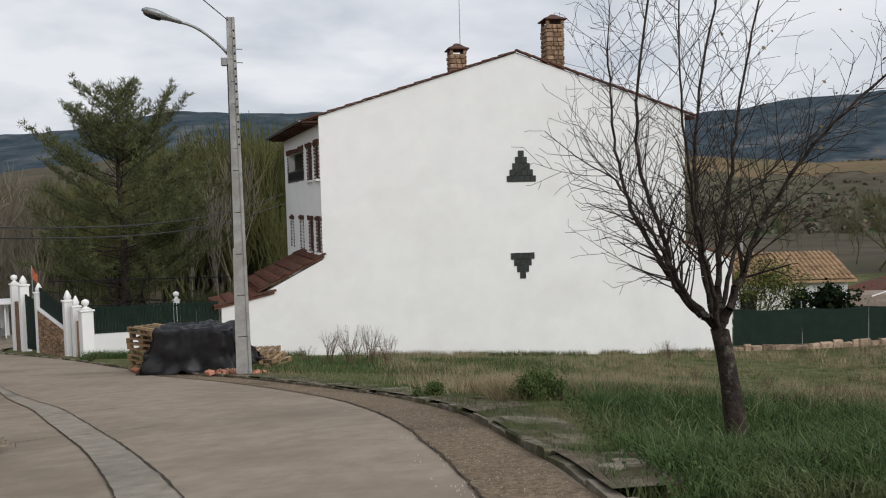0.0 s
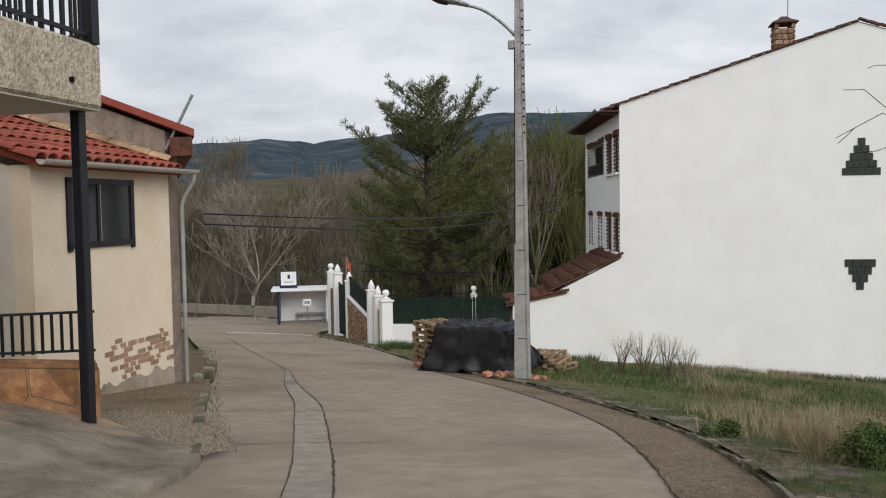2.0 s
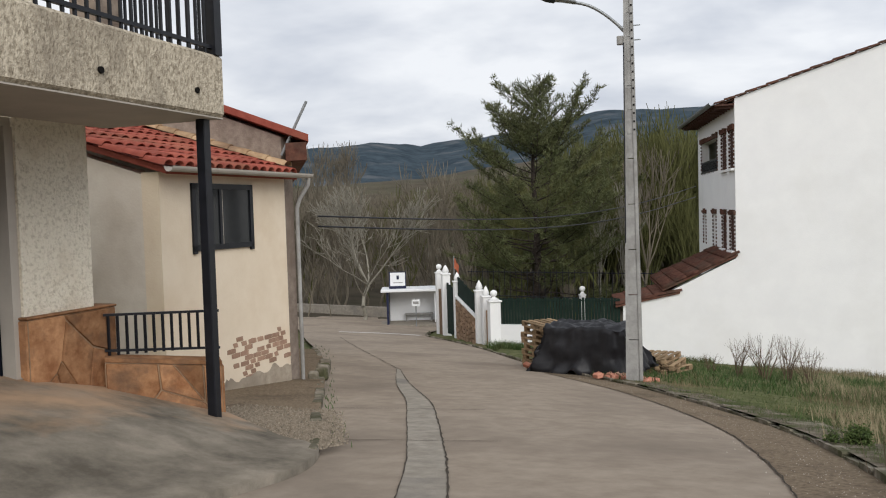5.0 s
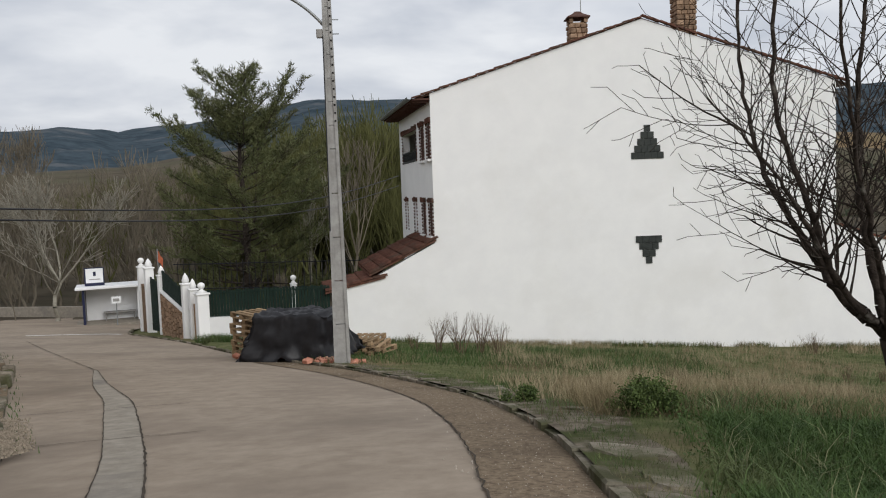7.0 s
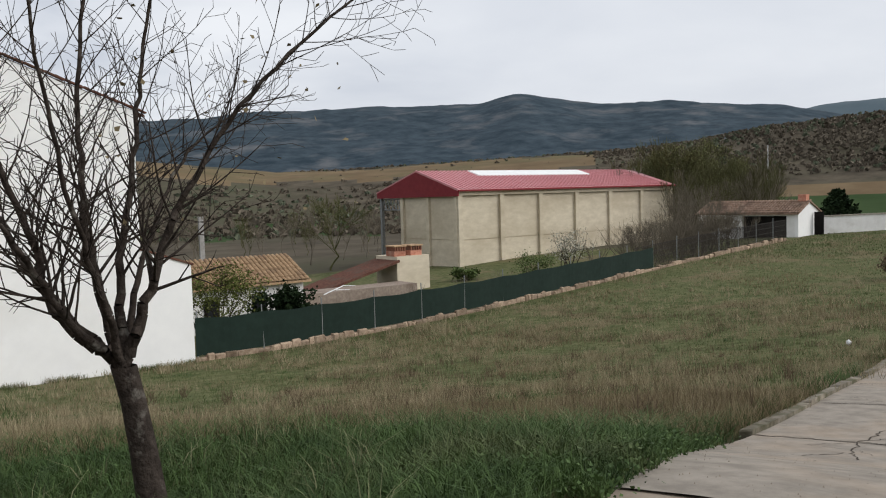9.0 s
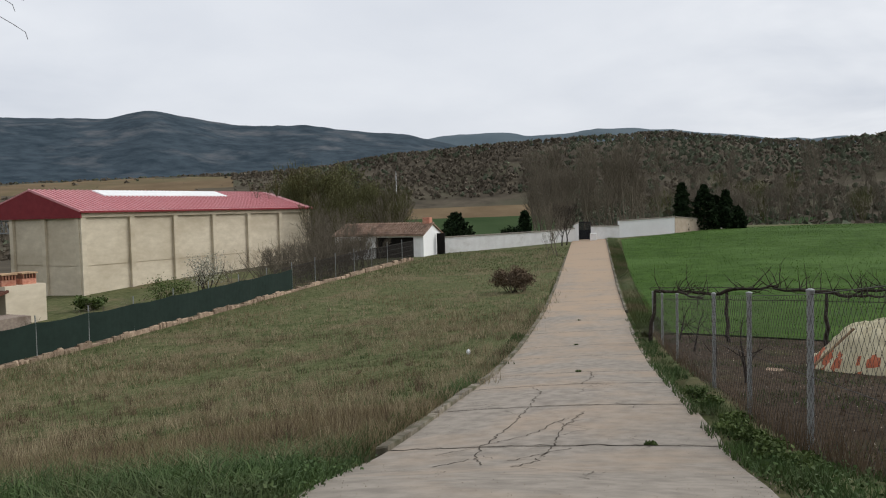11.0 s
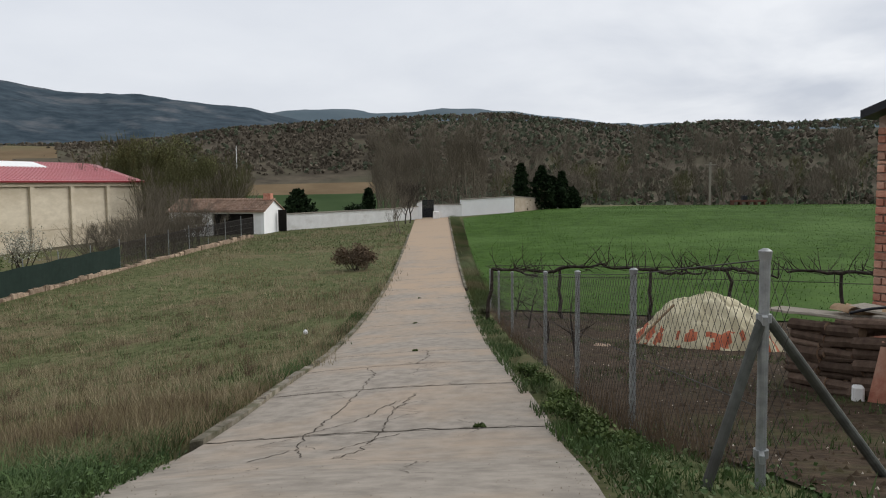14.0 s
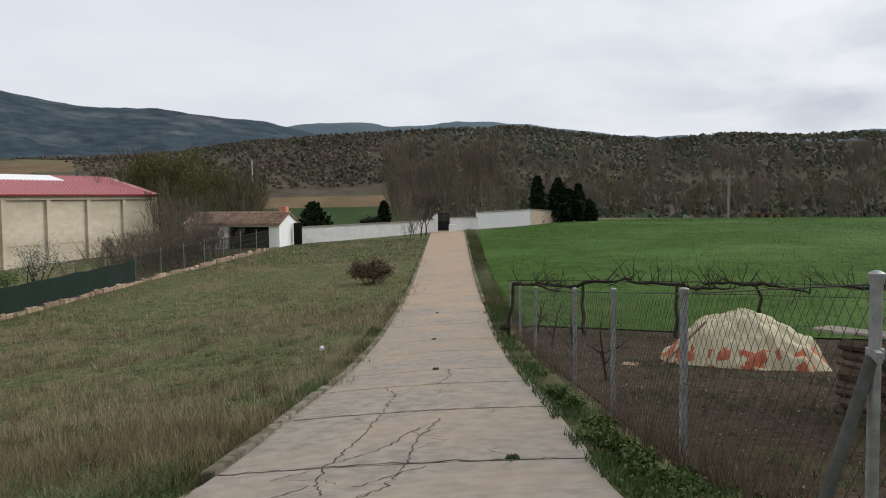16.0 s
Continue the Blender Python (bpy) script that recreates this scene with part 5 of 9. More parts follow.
def merged_trees(name, meshes, places, label, category="woods"):
    """Far woods as one mesh: whole trees set at many places."""
    src = [(np.array([v.co[:] for v in me.vertices]), [tuple(p.vertices) for p in me.polygons], me.materials[0]) for me in meshes]
    mats = []
    for _, _, m in src:
        if m not in mats:
            mats.append(m)
    V, F, MI = [], [], []
    k = 0
    for i, x, y, s, a in places:
        v, f, m = src[i]
        c, d = math.cos(a), math.sin(a)
        w = np.stack([v[:, 0] * c - v[:, 1] * d, v[:, 0] * d + v[:, 1] * c, v[:, 2]], 1) * s + (x, y, hz(x, y))
        V.append(w)
        F += [tuple(q + k for q in p) for p in f]
        MI += [mats.index(m)] * len(f)
        k += len(v)
    me = bpy.data.meshes.new(name)
    me.from_pydata(np.concatenate(V).tolist(), [], F)
    for m in mats:
        me.materials.append(m)
    me.polygons.foreach_set("material_index", MI)
    return tagged(new(name, me), label, category, kind="stuff")


def polar(r, az):
    return 1 + r * math.sin(radians(az)), 2 + r * math.cos(radians(az))


rnd = random.Random(77)
places = []
for _ in range(120):
    az, r = rnd.uniform(-46, -3), rnd.uniform(50, 130)
    x, y = polar(r, az)
    places.append((rnd.choice([0, 1, 2, 3]), x, y, rnd.uniform(0.25, 0.5), rnd.uniform(0, 6.28)))
for _ in range(330):
    az, r = rnd.uniform(-46, -3), rnd.uniform(56, 135)
    x, y = polar(r, az)
    tall = (0.75, 1.35) if az > -27 else (0.8, 1.25)
    places.append((rnd.choice([0, 1, 2, 3, 4, 5, 6, 0, 1, 2] if az < -27 else [0, 1, 2, 4, 5, 6, 4, 5, 6]), x, y, rnd.uniform(*tall), rnd.uniform(0, 6.28)))
for _ in range(170):
    az, r = rnd.uniform(-26, -5), rnd.uniform(62, 90)
    x, y = polar(r, az)
    places.append((rnd.choice([4, 5, 6, 0, 4, 5, 6]), x, y, rnd.uniform(1.15, 1.75) * (1 if az > -20 else 0.75), rnd.uniform(0, 6.28)))
for az, r in [(-36.5, 75), (-37.2, 77), (-36, 80)]:
    x, y = polar(r, az)
    places.append((7, x, y, 0.95, rnd.uniform(0, 6)))
merged_trees("riverside_woods", BROWN + BUDDY + TALL, places, "dense bare and budding riverside woods beyond the houses")
# evergreen undergrowth below the pine
birch = bare_tree_mesh(61, 6.5, M_palebark, "birch", 2, 0.2, 0.5, (3, 4), 0.012, 0.5)
place_tree(birch, -10.8, 40.5, "slim pale birch trunks under the pine", 0, 1.0)
place_tree(birch, -12.3, 41.0, "slim pale birch trunks under the pine", 90, 0.9)


def shrub(name, x, y, r, h, mat, label, seed=0, leaf=0.05, count=900, twig=M_bark, category="shrub", base=None):
    """A rounded bush of stems with an uneven crown of small leaves."""
    rnd = random.Random(seed)
    t = thing(name, pose(x, y, hz(x, y) if base is None else base), label, category)
    out, tips = [], []
    for _ in range(9):
        a = rnd.uniform(0, 6.28)
        grow_branch(out, rnd, (rnd.gauss(0, r * 0.15), rnd.gauss(0, r * 0.15), -0.05), (math.cos(a) * r, math.sin(a) * r, h), h * 0.55, 0.012 * h + 0.006, 2, 0.1, 0.25, (2, 3), 0.7, 0.6, tips, 3)
    tagged(part("stem", branch_tubes("stem", out, twig, 0.02), twig, t), kind="stuff")
    if mat and tips:
        n = max(1, count // max(1, len(tips)))
        cr = part("leaves", leaf_cards(tips, rnd, leaf, n, r * 0.12, mat, "leaves"), mat, t)
        tagged(cr, kind="stuff")
    return t


# ---- gate and garden walls by the road ----
def finial_pillar(x, y, w, top, ball, base, label="white-painted garden gate pillar with a finial"):
    g = base
    p = thing("gate_pillar", pose(x, y, g, 0, 0, 40), label, "pillar", "pillars of the garden gate")
    h = top - g
    part("shaft", boxmesh(-w, -w, -0.5, w, w, h - 0.42, bevel=0.015), M_white, p)
    part("cap", boxmesh(-w * 1.22, -w * 1.22, h - 0.42, w * 1.22, w * 1.22, h - 0.36, bevel=0.012), M_white, p)
    bm = bmesh.new()
    if ball:
        lathe(bm, [(w * 1.2, h - 0.36), (0.06, h - 0.26), (0.05, h - 0.24), (0.11, h - 0.19), (0.135, h - 0.12), (0.11, h - 0.04), (0.03, h)], 12)
    else:
        lathe(bm, [(w * 0.75, h - 0.36), (w * 0.8, h - 0.3), (w * 0.95, h - 0.27), (w * 0.5, h - 0.1), (0.012, h)], 8)
    part("finial", bm, M_white, p, "", True)
    return p


pil = [(-12.33, 28.4, 0.2, -1.5, True, -3.45), (-12.93, 29.0, 0.14, -1.42, False, -3.55), (-13.37, 29.35, 0.15, -1.25, False, -3.6), (-15.58, 31.8, 0.15, -1.16, False, -3.9), (-16.93, 33.3, 0.17, -0.98, False, -4.0), (-17.7, 34.1, 0.15, -1.0, True, -4.05)]
for x, y, w, top, ball, base in pil:
    finial_pillar(x, y, w, top, ball, min(base, hz(x, y)))


def wall_between(a, b, za, zb, ta, tb, t):
    """A wall from a to b, feet at za, zb, its top at ta, tb."""
    a, b = Vector((*a, 0)), Vector((*b, 0))
    d = (b - a).normalized()
    n = Vector((-d.y, d.x, 0)) * t / 2
    bm = bmesh.new()
    q = [bm.verts.new(c) for c in [(*(a - n)[:2], za), (*(b - n)[:2], zb), (*(b + n)[:2], zb), (*(a + n)[:2], za), (*(a - n)[:2], ta), (*(b - n)[:2], tb), (*(b + n)[:2], tb), (*(a + n)[:2], ta)]]
    for f in ((0, 3, 2, 1), (4, 5, 6, 7), (0, 1, 5, 4), (1, 2, 6, 5), (2, 3, 7, 6), (3, 0, 4, 7)):
        bm.faces.new([q[i] for i in f])
    return bm


def stone_face(parent, a, b, za, zb, ta, tb, mat, seed, size=0.24, side=1, proud=0.03, skip=1.0):
    """Irregular stones set into one face of a wall between a and b."""
    rnd = random.Random(seed)
    a, b = Vector(a), Vector(b)
    L = (b - a).length
    d = (b - a) / L
    n = Vector((d.y, -d.x)) * side
    s = 0.0
    while s < L - 0.06:
        w = min(size * rnd.uniform(0.6, 1.4), L - s)
        k = (s + w / 2) / L
        z, top = za + (zb - za) * k, ta + (tb - ta) * k
        z += rnd.uniform(-0.1, 0)
        while z < top - 0.05:
            hh = min(size * rnd.uniform(0.55, 1.0), top - z)
            bm = bmesh.new()
            c = a + d * (s + w / 2)
            g = 0.012
            cnr = [(-w / 2 + g, g), (w / 2 - g, g), (w / 2 - g, hh - g), (-w / 2 + g, hh - g)]
            cnr = [(u + rnd.uniform(-0.02, 0.02), v + rnd.uniform(-0.02, 0.02)) for u, v in cnr]
            fr = [bm.verts.new((c.x + d.x * u * 0.86 + n.x * proud, c.y + d.y * u * 0.86 + n.y * proud, z + hh / 2 + (v - hh / 2) * 0.86)) for u, v in cnr]
            bk = [bm.verts.new((c.x + d.x * u - n.x * 0.02, c.y + d.y * u - n.y * 0.02, z + v)) for u, v in cnr]
            bm.faces.new(fr)
            for i in range(4):
                bm.faces.new((bk[i], bk[(i + 1) % 4], fr[(i + 1) % 4], fr[i]))
            part("stone", bm, mat, parent)
            z += hh
        s += w


def green_fence(name, a, b, za, zb, ta, tb, label, gap=0.11, parent=None):
    f = thing(name, Matrix.Identity(4), label, "fence")
    a, b = Vector(a), Vector(b)
    L = (b - a).length
    d = (b - a) / L
    n = int(L / gap)
    for i in range(n):
        k = (i + 0.5) / n
        p = a + d * L * k
        m = Matrix.Translation((p.x, p.y, 0)) @ Matrix.Rotation(math.atan2(d.y, d.x), 4, "Z")
        z0, z1 = za + (zb - za) * k, ta + (tb - ta) * k
        part("slat", boxmesh(-gap * 0.42, -0.012, z0, gap * 0.42, 0.012, z1 - 0.02 * (i % 3), m=m), M_net, f)
    for kz in (0.12, 0.88):
        part("rail", wall_between(a, b, za + (ta - za) * kz - 0.02, zb + (tb - zb) * kz - 0.02, za + (ta - za) * kz + 0.02, zb + (tb - zb) * kz + 0.02, 0.05), M_net, f)
    return f


gw = thing("garden_wall", Matrix.Identity(4), "low white rendered garden wall beside the gate", "wall", kind="structure")
part("wall_body", wall_between((-12.2, 28.45), (-7.9, 29.05), -4.2, -4.4, -2.74, -2.68, 0.22), M_white, gw)
green_fence("slatted_fence", (-12.15, 28.45), (-7.9, 29.05), -2.72, -2.66, -1.78, -1.72, "dark green slatted fence on a white wall")
sw = thing("garden_wall", Matrix.Identity(4), "brown stone garden wall with a sloping white coping", "wall", kind="structure")
part("core", wall_between((-13.4, 29.45), (-15.5, 31.7), -4.4, -4.6, -2.75, -2.2, 0.2), M_mortar, sw)
part("coping", wall_between((-13.4, 29.45), (-15.5, 31.7), -2.749, -2.199, -2.68, -2.13, 0.28), M_white, sw)
stone_face(sw, (-13.5, 29.4), (-15.5, 31.65), -3.7, -3.95, -2.78, -2.25, M_chimney, 3, 0.26, -1, 0.1)
part("core", wall_between((-12.45, 28.55), (-12.85, 28.95), -4.4, -4.6, -2.4, -2.3, 0.16), M_mortar, sw)
part("core", wall_between((-17.05, 33.4), (-17.6, 34.0), -4.8, -4.8, -2.2, -2.1, 0.16), M_chimney, sw)
green_fence("sheet_fence", (-13.42, 29.45), (-15.5, 31.7), -2.68, -2.12, -1.95, -1.3, "dark green sheeting above the stone wall", 0.18)
green_fence("garden_gate", (-15.72, 31.95), (-16.8, 33.15), -3.85, -3.95, -1.9, -1.7, "closed dark green metal garden gate", 0.14)
# a second iron fence behind, with one white pillar
fb = thing("iron_fence", Matrix.Identity(4), "thin dark iron fence under the pine", "fence")
for i in range(46):
    x = -17 + i * 0.28
    part("bar", boxmesh(x - 0.012, 35.98, -3.2, x + 0.012, 36.0, -1.35), M_blacksteel, fb)
part("rail", boxmesh(-17.2, 35.97, -1.5, -4.2, 36.01, -1.46), M_blacksteel, fb)
part("rail", boxmesh(-17.2, 35.97, -2.6, -4.2, 36.01, -2.56), M_blacksteel, fb)
finial_pillar(-11.6, 35.9, 0.11, -2.05, True, -5.0, "white pillar with a finial in the iron fence")
# red flag-like rag above the gate
bm = bmesh.new()
tube(bm, (0, 0, 0), (0, 0, 3.9), 0.025, 0.02, 6)
fl = thing("flag_pole", pose(-17.4, 35.0, -4.6), "thin pole with a faded red rag", "flag pole")
part("pole", bm, M_steel, fl)
v, f = [], []
for i in range(7):
    for j in range(5):
        v.append((0.04 * i, 0.03 * math.sin(i * 1.3 + j), 3.85 - 0.11 * j - 0.06 * i + 0.02 * math.sin(i + j)))
f = [(i * 5 + j, (i + 1) * 5 + j, (i + 1) * 5 + j + 1, i * 5 + j + 1) for i in range(6) for j in range(4)]
part("rag", raw("rag", v, f, M_orange, True), M_orange, fl, "faded red cloth")


# ---- bus shelter ----
def bus_shelter():
    o = Vector((-24.3, 40.05))
    ang = math.degrees(math.atan2(1.55, 2.7))
    g = -4.85
    s = thing("bus_shelter", pose(o.x, o.y, g, 0, 0, ang), "white roadside bus shelter with a flat roof", "bus shelter")
    part("roof", boxmesh(-0.35, -0.35, 1.84, 3.1, 1.6, 1.98, bevel=0.02), M_signwhite, s)
    part("back_panel", boxmesh(0.0, 1.4, 0.05, 2.85, 1.46, 1.84), M_signwhite, s)
    part("side_panel", boxmesh(2.6, 0.0, 0.1, 2.66, 1.4, 1.84), M_signwhite, s)
    part("side_panel", boxmesh(0.02, 0.1, 0.12, 0.05, 1.35, 1.75), M_polec, s, "grey glazed side panel")
    for x, y in ((0, 0), (0, 1.38)):
        part("frame_post", boxmesh(x - 0.05, y - 0.05, -0.2, x + 0.07, y + 0.05, 1.84), M_signblue, s, "navy steel post")
    part("frame_rail", boxmesh(-0.04, 0.0, 0.02, 0.06, 1.4, 0.1), M_signblue, s)
    part("bench", boxmesh(0.9, 0.95, 0.42, 2.5, 1.35, 0.48), M_polec, s)
    for x in (1.0, 2.4):
        part("bench_leg", boxmesh(x - 0.03, 1.0, -0.1, x + 0.03, 1.3, 0.42), M_polec, s)
    part("floor_slab", boxmesh(-0.4, -0.4, -0.3, 3.1, 1.7, 0.03), M_channel, s)
    b = thing("shelter_sign", pose(o.x, o.y, g, 0, 0, ang), "square white sign with a navy frame on the roof", "sign")
    part("panel", boxmesh(0.1, 0.3, 1.98, 1.05, 0.36, 2.93), M_signblue, b, "navy frame")
    part("face", boxmesh(0.17, 0.28, 2.14, 1.0, 0.3, 2.88), M_signwhite, b, "white face")
    part("emblem", boxmesh(0.53, 0.265, 2.5, 0.66, 0.281, 2.72, bevel=0.004), M_signblue, b, "small dark emblem")
    part("text_bar", boxmesh(0.32, 0.265, 2.3, 0.86, 0.281, 2.34), M_polec, b, "grey bar of writing")
    st = thing("timetable_post", pose(o.x + 1.7, o.y + 0.2, g - 0.1, 0, 0, ang), "slim metal post with a small white board", "bus stop sign")
    bm = bmesh.new()
    tube(bm, (0, 0, 0), (0, 0, 1.6), 0.03, n=8)
    part("post", bm, M_steel, st)
    part("board", boxmesh(-0.22, -0.03, 1.2, 0.22, -0.01, 1.55), M_signwhite, st)
    part("text_bar", boxmesh(-0.15, -0.04, 1.3, 0.15, -0.029, 1.45), M_polec, st, "grey bar of writing")


bus_shelter()
lw = thing("parapet", Matrix.Identity(4), "low pale concrete parapet across the road", "wall", kind="structure")
part("parapet_wall", wall_between((-44, 47), (-27.2, 46.8), -6.5, -6.5, -4.75, -4.78, 0.3), M_channel, lw)


# ---- garage house with a balcony ----
GQ = pose(-5.52, 7.92, 0, 0, 0, 9.1)


def crazy_cells(u0, u1, z0, z1, n, rnd, gap=0.008):
    """A rectangle broken into irregular many-sided slabs, with a joint between."""
    seeds = [(rnd.uniform(u0, u1), rnd.uniform(z0, z1)) for _ in range(n)]
    for _ in range(2):
        seeds = [(a, b) if all(math.hypot(a - c, b - d) > 0.16 or (a, b) == (c, d) for c, d in seeds) else (rnd.uniform(u0, u1), rnd.uniform(z0, z1)) for a, b in seeds]
    out = []
    for a, b in seeds:
        cell = [(u0 + gap, z0 + gap), (u1 - gap, z0 + gap), (u1 - gap, z1 - gap), (u0 + gap, z1 - gap)]
        for c, d in seeds:
            L = math.hypot(c - a, d - b)
            if L < 1e-6:
                continue
            nu, nz = (c - a) / L, (d - b) / L
            lim = L / 2 - gap
            new_cell = []
            for p, q in zip(cell, cell[1:] + cell[:1]):
                dp, dq = (p[0] - a) * nu + (p[1] - b) * nz - lim, (q[0] - a) * nu + (q[1] - b) * nz - lim
                if dp <= 0:
                    new_cell.append(p)
                if dp * dq < 0:
                    k = dp / (dp - dq)
                    new_cell.append((p[0] + (q[0] - p[0]) * k, p[1] + (q[1] - p[1]) * k))
            cell = new_cell
            if len(cell) < 3:
                break
        if len(cell) >= 3:
            out.append(cell)
    return out


def garage_house():
    h = thing("garage_house", GQ, "stucco house with a balcony over a garage forecourt", "house")
    part("balcony_slab", boxmesh(-1.42, -11, 2.34, 0, 0, 2.93, bevel=0.03), M_dirtystucco, h, "rough pale stucco balcony edge")
    part("soffit", boxmesh(-1.44, -11, 2.325, -0.02, -0.02, 2.338), M_soffit, h, "smooth grey soffit")
    part("pillar", boxmesh(-1.9, -1.18, -1.2, -1.42, -0.32, 2.325), M_stucco, h, "rough cream stucco pillar")
    part("lintel", boxmesh(-1.9, -5.2, 2.24, -1.47, -1.18, 2.325), M_soffit, h)
    part("far_wall", boxmesh(-1.9, -11, -1.2, -1.42, -5.0, 2.325), M_stucco, h)
    part("jamb", boxmesh(-1.88, -1.27, -1.2, -1.45, -1.181, 2.24), M_soffit, h, "plain grey door jamb")
    door = part("garage_door", boxmesh(-1.75, -5.0, -0.6, -1.62, -1.27, 2.24), M_doorsteel, h, "dark corrugated metal garage door")
    rib = finish("rib", boxmesh(-0.02, -0.022, -0.6, 0.02, 0.022, 2.22, bevel=0.01), M_doorsteel)
    y = -4.95
    while y < -1.29:
        ob = new("rib", rib)
        ob.parent = door
        ob.matrix_parent_inverse = Matrix.Identity(4)
        ob.location = (-1.615, y, 0)
        y += 0.085
    part("house_wall", boxmesh(-7, -11, -1.2, -1.95, -0.35, 5.5), M_stucco, h)
    # weep holes in the slab edge, their inner shade drawn as dark plugs
    for yy in (-1.67, -0.45, -3.1):
        bm = bmesh.new()
        tube(bm, (-0.05, yy, 2.55), (0.02, yy, 2.55), 0.028, n=10)
        part("weep_hole", bm, M_void, h)
    # plinth of orange stones
    pl = part("plinth", boxmesh(-1.93, -1.2, -1.2, -1.36, -0.1, 0.5), M_mortar, h, "plinth of orange crazy-paving stone")
    rnd = random.Random(4)

    def slabs(u0, u1, z0, z1, at, nrm, parent):
        for c in crazy_cells(u0, u1, z0, z1, max(3, int((u1 - u0) * (z1 - z0) * 7)), rnd):
            bm = bmesh.new()
            cu, cz = sum(p for p, _ in c) / len(c), sum(q for _, q in c) / len(c)
            put = (lambda p, q, o: (at + o, p, q)) if nrm == "x" else (lambda p, q, o: (p, at - o, q))
            lo = [bm.verts.new(put(p, q, 0)) for p, q in c]
            hi = [bm.verts.new(put(cu + (p - cu) * 0.965, cz + (q - cz) * 0.965, 0.02)) for p, q in c]
            bm.faces.new(hi)
            for i in range(len(lo)):
                j = (i + 1) % len(lo)
                bm.faces.new((lo[i], lo[j], hi[j], hi[i]))
            part("stone", bm, M_rust, parent)

    slabs(-1.2, -0.1, -0.35, 0.5, -1.36, "x", pl)
    slabs(-1.93, -1.36, -0.2, 0.5, -1.2, "y", pl)
    part("plinth_cap", boxmesh(-1.95, -1.22, 0.5, -1.34, -0.08, 0.525, bevel=0.01), M_rust, h)
    # steel post under the slab's corner
    part("post", boxmesh(-0.235, -0.17, -1.1, -0.135, -0.07, 2.33, bevel=0.008), M_blacksteel, h, "black square steel post")
    # balcony railing
    r = part("railing", boxmesh(-0.075, -11, 2.985, -0.035, -0.02, 3.02), M_blacksteel, h, "black wrought-iron balcony railing")
    part("handrail", boxmesh(-0.085, -11, 3.86, -0.025, -0.02, 3.9), M_blacksteel, r)
    part("mid_rail", boxmesh(-0.075, -11, 3.66, -0.035, -0.02, 3.69), M_blacksteel, r)
    part("corner_post", boxmesh(-0.11, -0.13, 2.93, 0.0, -0.02, 4.6), M_blacksteel, r)
    bar = finish("baluster", boxmesh(-0.012, -0.012, 2.93, 0.012, 0.012, 3.87), M_blacksteel)
    y = -0.22
    i = 0
    while y > -9:
        ob = new("baluster", bar)
        ob.parent = r
        ob.location = (-0.055, y, 0)
        y -= 0.125
        i += 1
    part("side_rail", boxmesh(-1.42, -0.075, 2.985, -0.11, -0.035, 3.02), M_blacksteel, r)
    part("side_handrail", boxmesh(-1.42, -0.085, 3.86, -0.11, -0.025, 3.9), M_blacksteel, r)
    for i in range(10):
        ob = new("baluster", bar)
        ob.parent = r
        ob.location = (-0.22 - 0.125 * i, -0.055, 0)
    part("upper_column", boxmesh(-1.42, -0.45, 2.93, -1.12, -0.12, 5.2), M_rubble, h, "grey stone upper column")
    # low stone wall with its small railing
    w = thing("low_wall", GQ, "low orange stone wall with a short black railing", "wall")
    aa, bb = Vector((-1.33, -0.3)), Vector((-0.47, 0.42))
    core = part("wall_body", wall_between(aa, bb, -1.3, -1.3, -0.02, -0.15, 0.24), M_mortar, w)
    part("coping", wall_between(aa, bb, -0.02, -0.15, 0.02, -0.11, 0.28), M_rust, w)
    dd = (bb - aa).normalized()
    nn = Vector((dd.y, -dd.x)) * 0.12
    for a, b, z0, z1, k in ((aa + nn, bb + nn, -0.75, -0.15, 5), (bb + nn, bb - nn, -0.75, -0.16, 2)):
        run = (b - a).length
        out2 = Vector(((b - a).y, -(b - a).x)).normalized()
        for c in crazy_cells(0, run, z0, z1, k, rnd):
            bm = bmesh.new()
            cu, cz = sum(p for p, _ in c) / len(c), sum(q for _, q in c) / len(c)
            rings = []
            for sc, off in ((1.0, 0.0), (0.965, 0.02)):
                ring = []
                for p, q in c:
                    u, zz = cu + (p - cu) * sc, cz + (q - cz) * sc
                    w2 = a + (b - a) * (u / run) + out2 * off
                    ring.append(bm.verts.new((w2.x, w2.y, zz + (0.12 * (1 - u / run) if k == 5 else 0))))
                rings.append(ring)
            bm.faces.new(rings[1])
            for i in range(len(c)):
                j = (i + 1) % len(c)
                bm.faces.new((rings[0][i], rings[0][j], rings[1][j], rings[1][i]))
            part("stone", bm, M_rust, core)
    rl = part("railing", wall_between(aa, bb, 0.06, 0.0, 0.085, 0.025, 0.025), M_blacksteel, w, "short black iron railing")
    part("top_rail", wall_between(aa, bb, 0.42, 0.39, 0.445, 0.415, 0.03), M_blacksteel, rl)
    for i in range(13):
        p = aa.lerp(bb, (i + 0.5) / 13)
        part("baluster", boxmesh(p.x - 0.011, p.y - 0.011, 0.02, p.x + 0.011, p.y + 0.011, 0.42), M_blacksteel, rl)


garage_house()


def fore_z(x, y):
    """The forecourt's own fall: down from the garage door to the road's edge."""
    return -1.12 - 0.1527 * x - (0.17 if y < 6.6 else 0.3) * (y - 6.6)


